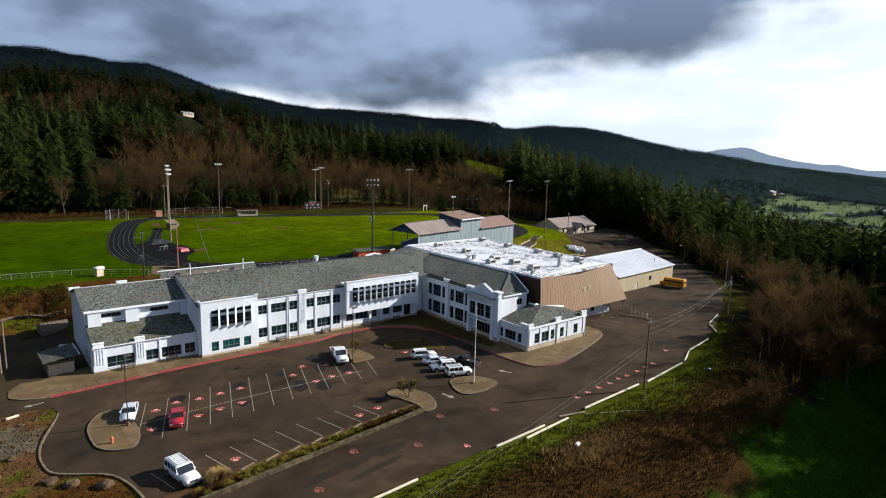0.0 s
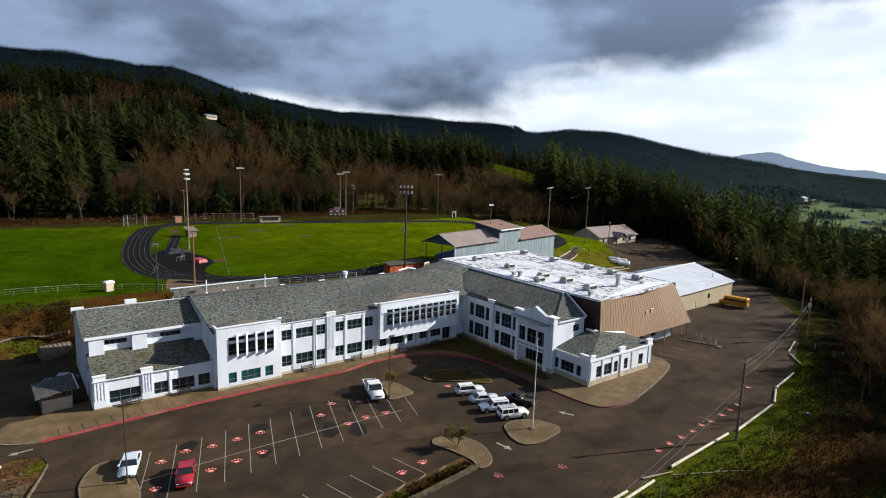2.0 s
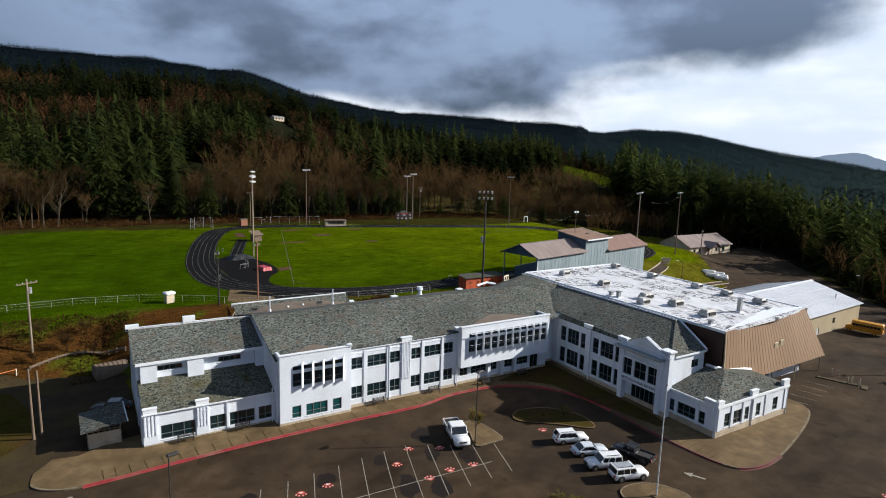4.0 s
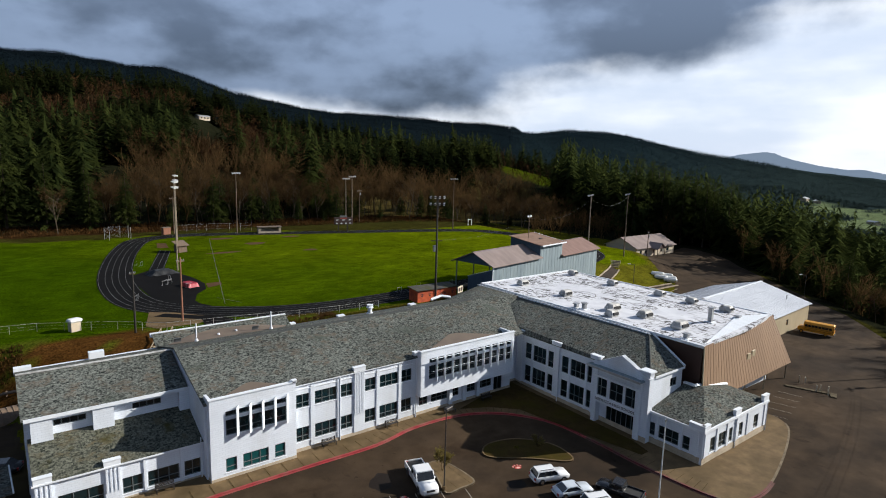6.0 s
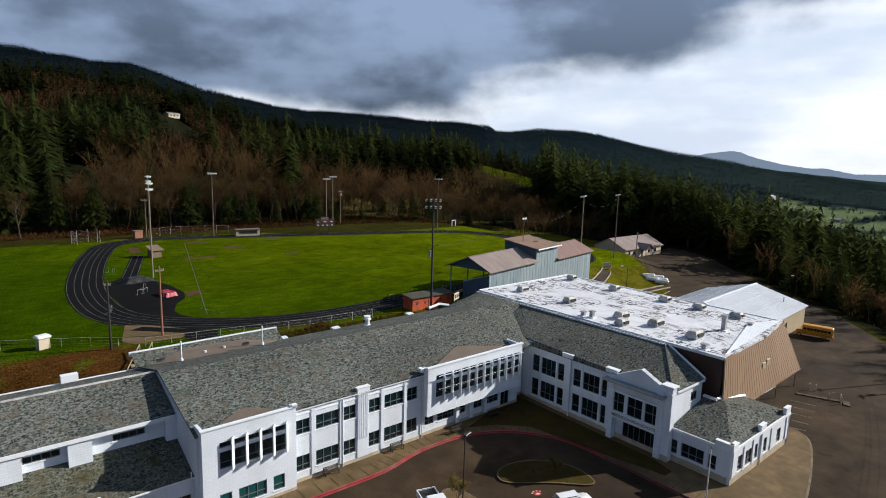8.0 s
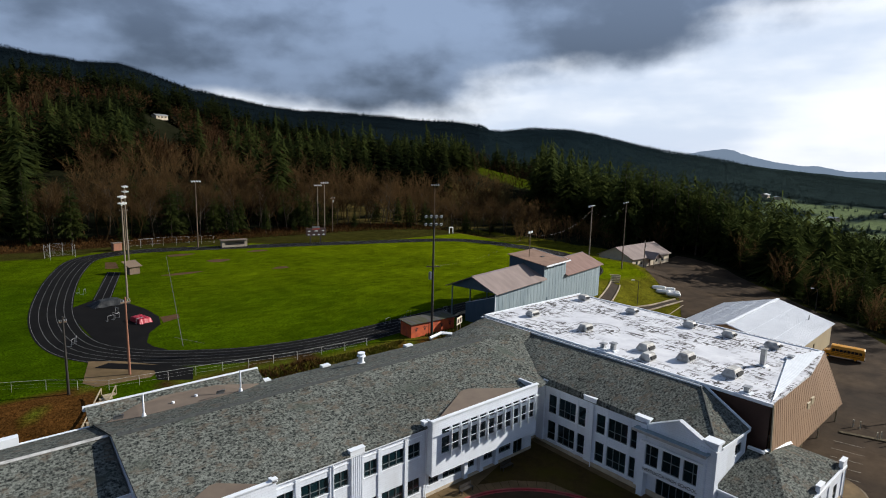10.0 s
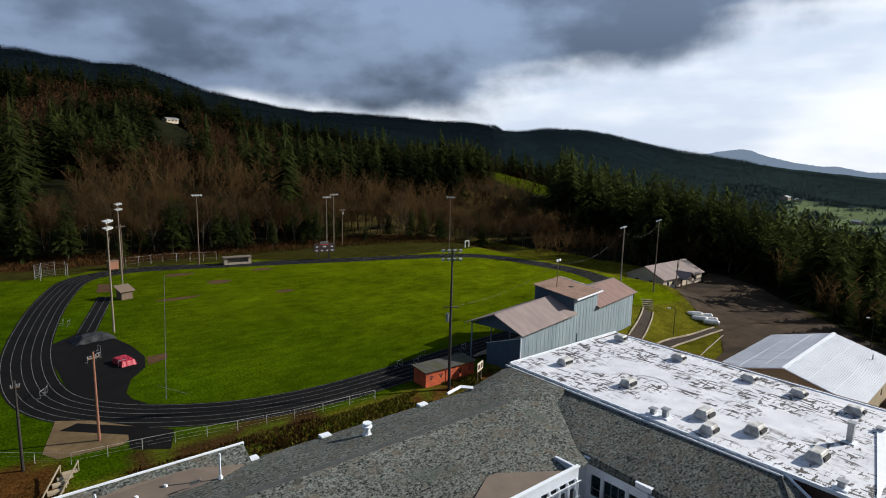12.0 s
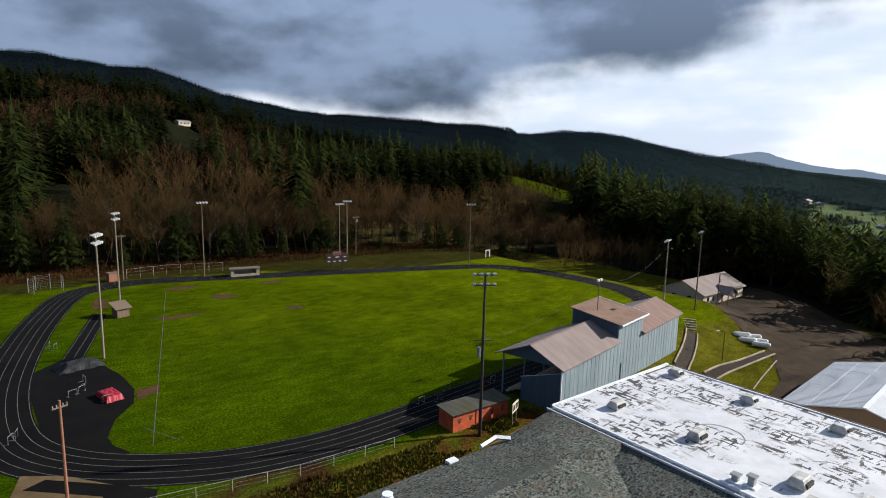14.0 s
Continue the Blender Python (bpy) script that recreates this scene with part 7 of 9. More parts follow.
A1 = math.degrees(math.atan2(DIR.y, DIR.x))
vehicle("sedan", "pale silver-white saloon car parked by the island", "car", "car_silver", (16.2, 86.5, 0), A1, 4.9, 1.84, 1.40, 0.94, 0.86, (-1.75, 0.95, -1.05, 0.25))
vehicle("sedan", "red saloon car parked in a bay", "car", "car_red", (20.6, 81.5, 0), A1, 4.6, 1.78, 1.40, 0.94, 0.86, (-1.75, 0.85, -1.05, 0.2))
vehicle("suburban_van", "long white estate off-roader with a roof rack", "car", "car_white", (17.5, 67.8, 0), -80, 5.5, 2.02, 1.9, 1.15, 1.08, (-2.68, 1.05, -2.5, 0.4), rails=True, wheel=0.38, box=True, rack=True, size=0.9)
vehicle("pickup_truck", "white crew-cab pickup truck with an open bed", "pickup", "car_white", (48.1, 89.7, apron(48.1, 89.7)), A1, 6.2, 2.0, 1.88, 1.12, 1.1, (-0.75, 1.45, -0.55, 0.85), bed=1, wheel=0.4, box=True)
vehicle("estate_car", "white hatchback estate car with a dark sunroof", "car", "car_white", (60.0, 82.3, 0), -21, 4.7, 1.86, 1.68, 1.05, 0.98, (-2.2, 1.0, -1.85, 0.35), rails=True, size=0.9)
vehicle("sedan", "pale silver saloon car in a row", "car", "car_silver", (59.9, 79.0, 0), -21, 4.7, 1.82, 1.42, 0.95, 0.88, (-1.8, 0.9, -1.05, 0.2), size=0.9)
vehicle("off_roader", "white off-road car with roof rails", "car", "car_white", (59.1, 76.1, 0), 159, 4.6, 1.84, 1.75, 1.08, 1.02, (-2.2, 0.85, -2.0, 0.3), rails=True, box=True, wheel=0.36, size=0.9)
vehicle("off_roader", "boxy white off-road car with a dark rack", "car", "car_white", (59.8, 73.1, 0), -18, 4.7, 1.9, 1.82, 1.12, 1.08, (-2.2, 0.75, -2.05, 0.4), rails=True, box=True, wheel=0.4, rack=True, size=0.9)
vehicle("pickup_truck", "black pickup truck with an open bed", "pickup", "car_black", (63.9, 76.0, 0), 108, 5.4, 1.86, 1.72, 1.05, 1.0, (-0.6, 1.3, -0.4, 0.7), bed=1, wheel=0.36, box=True, size=0.9)

bus = thing("school_bus", "yellow school bus with a row of dark windows", "bus", at=(151.4, 89.6, yard_z(151.4, 89.6)), turn=101)
bus.scale = (0.76, 0.85, 0.85)
part("body", loft(bmesh.new(), [[(x, -1.15 * k, 0.6), (x, -1.2 * k, 1.0), (x, -1.2 * k, 2.4), (x, -0.95 * k, 2.95 - dz), (x, 0, 3.05 - dz), (x, 0.95 * k, 2.95 - dz), (x, 1.2 * k, 2.4), (x, 1.2 * k, 1.0), (x, 1.15 * k, 0.6)] for x, k, dz in ((-4.4, 0.95, 0.15), (-4.2, 1, 0), (2.7, 1, 0), (2.85, 0.97, 0.1))]), M["yellow"], bus)
part("bonnet", loft(bmesh.new(), [car_section(x, w, 0.55, z) for x, w, z in ((2.8, 1.05, 1.75), (3.9, 1.0, 1.6), (4.3, 0.9, 1.35))]), M["yellow"], bus)
for s in (-1, 1):
    for k in range(8):
        part("window", B(-3.9 + k * 0.82, -3.2 + k * 0.82, s * 1.2 - 0.02, s * 1.2 + 0.02, 1.75, 2.35), M["car_glass"], bus)
    for z in (1.05, 1.45):
        part("side_stripe", B(-4.2, 2.7, s * 1.205 - 0.012, s * 1.205 + 0.012, z, z + 0.07), M["black"], bus)
    for x in (-2.6, 3.3):
        wl_ = part("wheel", T((x, s * 0.9, 0.45), (x, s * 1.15, 0.45), 0.45, n=16), M["black"], bus)
        part("rim", T((x, s * 1.15, 0.45), (x, s * 1.17, 0.45), 0.25, n=12), M["yellow"], wl_)
    part("tail_lamp", B(-4.47, -4.4, s * 0.9 - 0.12, s * 0.9 + 0.12, 1.3, 1.6), M["lamp_red"], bus)
part("windscreen", B(2.83, 2.87, -0.95, 0.95, 1.8, 2.5), M["car_glass"], bus)
part("rear_window", B(-4.44, -4.39, -0.8, 0.8, 1.8, 2.4), M["car_glass"], bus)
part("rear_bumper", B(-4.6, -4.38, -1.1, 1.1, 0.55, 0.8), M["black"], bus)

# ---- trees ----
rng = random.Random(7)


def conifer_meshes(h, seed, levels=30, spread=0.17, thin=0.0):
    """Trunk and crown meshes of one fir: whorls of drooping boughs, each a bent spray of needles."""
    r = random.Random(seed)
    tb = bmesh.new()
    tube(tb, (0, 0, -0.5), (0, 0, h * 0.96), h * 0.013, 0.03, n=6)
    tm = bpy.data.meshes.new("trunk")
    tb.to_mesh(tm)
    tb.free()
    tm.materials.append(M["bark"])
    verts, faces = [], []
    for k in range(levels):
        t = min(0.985, 0.06 + 0.94 * ((k + r.random() * 1.5) / levels) ** 0.86)
        z = h * t
        reach = h * spread * 1.08 * (1 - t) ** 0.64 * (0.75 + 0.45 * r.random()) + 0.12
        if t < 0.16:
            reach *= 0.75
        nb = 11 if t < 0.75 else 7
        if r.random() < thin:
            continue
        a0 = r.random() * math.tau
        for b in range(nb):
            if r.random() < 0.10:
                continue
            a = a0 + b * math.tau / nb + r.uniform(-0.3, 0.3)
            z = h * (t + r.uniform(-0.018, 0.018))
            R = reach * r.uniform(0.55, 1.25)
            ca, sa = math.cos(a), math.sin(a)
            droop = R * r.uniform(0.0, 0.42)
            along = lambda d: (R * d, z + R * 0.10 * math.sin(d * 2.4) - droop * d * d)
            for s_ in range(7):
                d0 = 0.10 + 0.125 * s_ + r.uniform(-0.02, 0.02)
                for side in (-1, 1):
                    x0, z0 = along(d0)
                    x1, z1 = along(min(1.05, d0 + 0.13))
                    xt = R * min(1.12, d0 + r.uniform(0.06, 0.24))
                    yt, zt_ = side * R * r.uniform(0.14, 0.40) * (1.15 - d0), (z0 + z1) / 2 - R * r.uniform(-0.04, 0.22)
                    i = len(verts)
                    for x, y, zz in ((x0, 0, z0), (x1, 0, z1), (xt, yt, zt_)):
                        verts.append((x * ca - y * sa, x * sa + y * ca, zz))
                    faces.append((i, i + 1, i + 2))
            i = len(verts)
            xe, ze = along(0.75)
            xf, zf_ = along(1.12)
            for x, y, zz in ((xe, -R * 0.07, ze), (xe, R * 0.07, ze), (xf, 0, zf_)):
                verts.append((x * ca - y * sa, x * sa + y * ca, zz))
            faces.append((i, i + 1, i + 2))
    cm = bpy.data.meshes.new("crown")
    cm.from_pydata(verts, [], faces)
    cm.materials.append(M["needles"])
    return tm, cm


def bare_meshes(h, seed, bark="pale_bark", twig="twigs", dense=1.0):
    """Trunk with limbs, and a crown of many thin twigs, of one leafless tree."""
    r = random.Random(seed)
    tb = bmesh.new()
    verts, faces = [], []

    def twig_strip(p, d, length, width):
        side = d.cross(Vector((r.uniform(-1, 1), r.uniform(-1, 1), r.uniform(-1, 1)))).normalized() * width
        q = p + d * length * 0.5 + Vector((r.uniform(-1, 1), r.uniform(-1, 1), r.uniform(-0.2, 1))) * length * 0.1
        e = p + d * length
        i = len(verts)
        verts.extend([tuple(p - side), tuple(p + side), tuple(q + side * 0.7), tuple(q - side * 0.7), tuple(e)])
        faces.extend([(i, i + 1, i + 2, i + 3), (i + 3, i + 2, i + 4)])

    def grow(p, d, length, rad, level):
        bend = Vector((r.uniform(-1, 1), r.uniform(-1, 1), r.uniform(-0.3, 0.6))) * 0.18
        q = p + (d + bend).normalized() * length
        if level < 3:
            tube(tb, p, q, rad, rad * 0.62, n=5 if level < 2 else 3, caps=False)
        kids = (5, 5, 6, 0)[level] if level < 3 else 0
        for k in range(int(kids * (dense if level > 0 else 1) + 0.5)):
            t = r.uniform(0.3, 1.0) if level else 0.35 + 0.65 * (k + r.random()) / kids
            a = r.random() * math.tau
            out = Vector((math.cos(a), math.sin(a), 0))
            nd = (d * r.uniform(0.5, 0.95) + out * r.uniform(0.45, 0.95) + Vector((0, 0, 0.25))).normalized()
            grow(p.lerp(q, t), nd, length * r.uniform(0.42, 0.66), rad * 0.45, level + 1)
        if level == 3 or level == 2:
            for k in range(8 if level == 3 else 4):
                nd = (d + Vector((r.uniform(-1, 1), r.uniform(-1, 1), r.uniform(-0.4, 0.9))) * 0.75).normalized()
                twig_strip(p.lerp(q, r.random()), nd, length * r.uniform(0.5, 1.0), 0.012 + 0.0007 * h)

    n_stem = 1 if h > 9 else 3
    for s in range(n_stem):
        lean = Vector((r.uniform(-1, 1), r.uniform(-1, 1), 0)) * (0.07 if n_stem == 1 else 0.35)
        grow(Vector((0, 0, -0.4)), (Vector((0, 0, 1)) + lean).normalized(), h * 0.62, h * 0.0115, 0)
    tm = bpy.data.meshes.new("trunk")
    tb.to_mesh(tm)
    tb.free()
    tm.materials.append(M[bark])
    cm = bpy.data.meshes.new("crown")
    cm.from_pydata(verts, [], faces)
    cm.materials.append(M[twig])
    return tm, cm


FIRS = [conifer_meshes(h, 20 + i, lv, sp, th) for i, (h, lv, sp, th) in enumerate(((30, 36, 0.20, 0), (26, 32, 0.24, 0.06), (34, 38, 0.18, 0.05), (22, 28, 0.26, 0), (28, 36, 0.27, 0.0)))]
ALDERS = [bare_meshes(h, 60 + i, bk) for i, (h, bk) in enumerate(((15, "pale_bark"), (17, "pale_bark"), (13, "twigs"), (16, "twigs"), (11, "pale_bark")))]
YOUNG = bare_meshes(5, 90, "twigs", "young_twigs", dense=1.3)
SHRUBS = [bare_meshes(5, 80 + i, "twigs", dense=0.8) for i in range(2)]


def plant(meshes, u, v, scale, turn, name, label, category, group, z=None):
    ob = new(name)
    ob.matrix_world = Matrix.Translation((u, v, ground_z(u, v) if z is None else z)) @ Matrix.Rotation(turn, 4, "Z") @ Matrix.Diagonal((scale, scale, scale * rng.uniform(0.92, 1.1), 1))
    tagged(ob, label, category, group)
    for n_, me in zip(("trunk", "crown"), meshes):
        c = new(n_, me)
        c.parent = ob
    return ob


FIR_HEIGHTS = (30, 26, 34, 22, 28)
FIR_SPOTS, ALDER_SPOTS = [], []
# strip of leafless trees before the firs at the north-east corner of the field
front = lambda u, v: 50 < math.degrees(math.atan2(u - 33, v - 79)) < 61 and math.hypot(u - 33, v - 79) < 244 and v > 150


def fir(u, v, s=1.0, k=None):
    # fir heights capped along the sun's path so that the office stays sunlit
    off, side = (u - 197) * 0.92 - (v - 161) * 0.39, (u - 197) * 0.39 + (v - 161) * 0.92
    if 0 < off < 62 and abs(side) < 12:
        s = min(s, 0.22 + off * 0.0155)
    k = rng.randrange(5) if k is None else k
    # the tree tops fall eastwards to where the valley opens
    away, bearing = math.hypot(u - 33, v - 79), math.degrees(math.atan2(u - 33, v - 79))
    if 50 < bearing < 80 and away > 120:
        crown = lerp_table(bearing, [(50, 1.5), (54, 1.3), (57.8, 0.0), (60.3, -0.8), (63.3, -1.2), (67, -1.5), (69, -1.9), (71, -2.6), (74, -3.6), (80, -3.4)])
        s = max(0.35, min(s * 1.16, (40.9 + away * math.tan(radians(crown)) - ground_z(u, v)) / max(30, FIR_HEIGHTS[k] * 1.07)))
    if front(u, v):
        return alder(u, v, rng.uniform(0.55, 0.85))
    FIR_SPOTS.append((u, v, s, k))


def alder(u, v, s=1.0, k=None):
    ALDER_SPOTS.append((u, v, s, rng.randrange(5) if k is None else k))


def scatter(n, u0, u1, v0, v1, gap, ok, used):
    out, tries = [], 0
    while len(out) < n and tries < n * 30:
        tries += 1
        p = (rng.uniform(u0, u1), rng.uniform(v0, v1))
        if ok(*p) and all((p[0] - q[0]) ** 2 + (p[1] - q[1]) ** 2 > gap * gap for q in used):
            used.append(p)
            out.append(p)
    return out


used = [(131.0, 295.0), (130.0, 288.0)]
fir(131.0, 295.0, 1.50, 4)
fir(124.5, 299.0, 1.10, 1)
fir(137.0, 300.0, 1.15, 4)
fir(126.0, 284.0, 0.85, 4)
fir(131.5, 281.0, 0.6, 3)
no_meadow = lambda u, v: ((u - MEADOW.x) / 44) ** 2 + ((v - MEADOW.y) / 42) ** 2 > 1
edge_n = lambda u: lerp_table(u, [(-100, 268), (40, 266), (75, 262), (150, 256), (180, 240), (215, 208)])
glade = lambda u, v: 42.0 < math.degrees(math.atan2(u - 33, v - 79)) < 52.0 and v < 345
# belt of leafless trees along the north side of the field, dark firs among and behind them
for u, v in scatter(230, 46, 262, 228, 345, 3.7, lambda u, v: edge_n(u) + 3 < v < edge_n(u) + 84 and no_meadow(u, v) and (u > 62 or v < 300) and not glade(u, v) and math.hypot(u - 127, (v - 279) * 0.5) > 8, used):
    alder(u, v, rng.uniform(0.95, 1.35) if v < edge_n(u) + 45 else rng.uniform(1.15, 1.5))
# tall firs beside the meadow
for u, v in scatter(15, 244, 290, 240, 280, 5.0, lambda u, v: abs((v - 246) - (u - 247) * 0.66) < 8, []):
    fir(u, v, rng.uniform(1.4, 1.68), rng.choice((0, 4, 4)))
for u, v in scatter(24, 268, 303, 336, 382, 4.6, lambda u, v: no_meadow(u, v) and v - 336 > (u - 300) * 0.5, used):
    fir(u, v, rng.uniform(0.6, 0.86))
for u, v in scatter(150, 186, 285, 175, 322, 3.2, lambda u, v: glade(u, v) and v > edge_n(u) + 4 and no_meadow(u, v), used):
    alder(u, v, rng.uniform(0.7, 1.0))
for u, v in scatter(34, 40, 104, 262, 300, 4.8, lambda u, v: v > edge_n(u) + 3, used):
    fir(u, v, rng.uniform(0.34, 0.72))
for u, v in scatter(64, 50, 215, 225, 300, 5.0, lambda u, v: edge_n(u) < v < edge_n(u) + 26, used):
    fir(u, v, rng.uniform(0.22, 0.55))
for u, v in scatter(16, -19, 3, 258, 272, 3.2, lambda u, v: True, used):
    alder(u, v, rng.uniform(1.0, 1.35))
alder(30.0, 259.0, 1.0, 1)
for u, v in scatter(9, -100, 50, 266, 300, 5, lambda u, v: edge_n(u) < v < edge_n(u) + 12, used):
    alder(u, v, rng.uniform(0.9, 1.3))
for u, v in scatter(125, -120, 50, 268, 370, 5.6, lambda u, v: v > edge_n(u) + 4, used):
    fir(u, v, rng.uniform(0.85, 1.35))
for u, v in scatter(62, 30, 255, 330, 420, 6.5, lambda u, v: no_meadow(u, v) and v > edge_n(u) + 72 and noise.noise((u / 45, v / 45, 4)) > -0.12 and not glade(u, v) and not 12.5 < math.degrees(math.atan2(u - 33, v - 79)) < 17.5, used):
    fir(u, v, rng.uniform(0.75, 1.15))
for u, v in scatter(16, 252, 292, 350, 385, 5.5, lambda u, v: u - 252 < 42 and no_meadow(u, v), used):
    fir(u, v, rng.uniform(0.7, 0.9))
for u, v in scatter(55, 320, 420, 240, 420, 8.0, lambda u, v: no_meadow(u, v) and not glade(u, v), used):
    fir(u, v, rng.uniform(0.6, 0.9))
for u, v in scatter(70, 165, 235, 168, 240, 3.8, lambda u, v: front(u, v) and v > edge_n(u) - 22 and not inside(u, v, offset_loop(OUTER, -5)), used):
    alder(u, v, rng.uniform(0.5, 0.82))
# east side, behind the office and the yard
for u, v in scatter(12, 204, 250, 112, 150, 4.5, lambda u, v: u > 206 + max(0, (v - 120) * 0.45), used):
    alder(u, v, rng.uniform(0.8, 1.15))
for u, v in scatter(40, 208, 250, 116, 172, 5.2, lambda u, v: u > 210 + max(0, (v - 120) * 0.45), used):
    fir(u, v, rng.uniform(0.55, 0.95))
for u, v in scatter(215, 206, 330, 150, 290, 5.2, lambda u, v: no_meadow(u, v) and not glade(u, v) and u - 200 > (v - 205) * 0.25 and (u > 222 or v > 176) and not front(u, v), used):
    fir(u, v, rng.choice((0.8, 0.95, 1.05, 1.15, 1.25)) * rng.uniform(0.92, 1.08))
for u, v in scatter(95, 222, 330, 60, 150, 6.2, lambda u, v: u > 243 - (150 - v) * 0.1, used):
    fir(u, v, rng.uniform(0.75, 1.1))
for u, v in scatter(12, 205, 222, 176, 212, 5.0, lambda u, v: not glade(u, v), used):
    fir(u, v, rng.uniform(0.4, 0.7))
for u, v in scatter(16, 214, 236, 165, 215, 5.0, lambda u, v: True, used):
    alder(u, v, rng.uniform(0.7, 1.0))
for u, v in scatter(34, 184, 244, 62, 124, 5.0, lambda u, v: u > 189 + max(0, (v - 98) * 0.66), used):
    fir(u, v, rng.uniform(0.45, 0.75))
for u, v in scatter(74, 180, 244, 62, 124, 3.8, lambda u, v: u > 186 + max(0, (v - 98) * 0.66), used):
    alder(u, v, rng.uniform(0.68, 1.0))
# falling ground to the south-east
below = lambda u, v: v < 53.2 + max(0, u - 92) * 0.36 + max(0, u - 160) * 0.75 - 9
for u, v in scatter(30, 128, 220, 20, 98, 5.0, lambda u, v: below(u, v + 4) and v > 40 + (u - 104) * 0.06, used):
    fir(u, v, rng.uniform(0.3, 0.6))
for u, v in scatter(115, 104, 220, 20, 98, 3.4, lambda u, v: below(u, v) and v > 36 + (u - 104) * 0.06, used):
    alder(u, v, rng.uniform(0.55, 0.95))
for u, v in scatter(120, 150, 340, -60, 92, 6.2, lambda u, v: below(u, v - 6) and u + v * 0.2 > 172, used):
    fir(u, v, rng.uniform(0.95, 1.3))
for u, v in scatter(46, 168, 238, 14, 66, 5.5, lambda u, v: below(u, v + 8), used):
    fir(u, v, rng.uniform(1.15, 1.45))
# dense wood beyond the dark clearing, mostly out of view, added to shade it
for u, v in scatter(95, 134, 215, -18, 42, 4.4, lambda u, v: v < 26 + (u - 150) * 0.25, used):
    fir(u, v, rng.uniform(1.25, 1.6))
for u, v in scatter(130, 94, 190, -35, 38, 4.6, lambda u, v: v < 17 + 0.20 * (u - 94), used):
    fir(u, v, rng.uniform(1.0, 1.25))
for u, v in scatter(9, 126, 165, 20, 42, 7, below, used):
    alder(u, v, rng.uniform(0.8, 1.1))
alder(79.5, 35.6, 0.78, 2)
alder(116.2, 36.6, 0.9, 0)
for u, v in ((88, 40), (84, 36), (97, 45)):
    plant(SHRUBS[0], u, v, rng.uniform(0.7, 1.1), rng.random() * 6, "bare_shrub", "low leafless brown shrub on the bank", "shrub", "leafless shrubs")
for u, v, s in ((48.3, 70.6, 0.62), (51.2, 90.2, 0.5), (64.2, 88.0, 0.3)):
    plant(YOUNG, u, v, s, rng.random() * 6, "young_tree", "small yellow-green budding tree in an island", "tree", "young trees", apron(u, v) + 0.1)
for u, v in scatter(16, 2, 22, 112, 140, 3, lambda u, v: u < 11 and v > 134, used):
    plant(SHRUBS[rng.randrange(2)], u, v, rng.uniform(0.4, 0.7), rng.random() * 6, "bare_shrub", "low leafless brown shrub on the bank", "shrub", "leafless shrubs")


# single trees where they stand nearest to the school; the woods behind are joined below
near_first = lambda q: (q[0] - 60) ** 2 + (q[1] - 90) ** 2
FIR_SPOTS.sort(key=lambda q: near_first(q) * (0.45 if q[1] > 150 and q[1] < 300 else 1.0))
ALDER_SPOTS.sort(key=lambda q: near_first(q) * (0.30 if q[1] > 220 else 1.0))
for u, v, s, k in FIR_SPOTS[:230]:
    plant(FIRS[k], u, v, s, rng.random() * 6.3, "fir_tree", "tall dark green fir tree in the forest edge", "tree", "fir trees")
for u, v, s, k in ALDER_SPOTS[:250]:
    plant(ALDERS[k], u, v, s, rng.random() * 6.3, "bare_tree", "leafless brown tree with pale stem and fine twigs", "tree", "leafless trees")


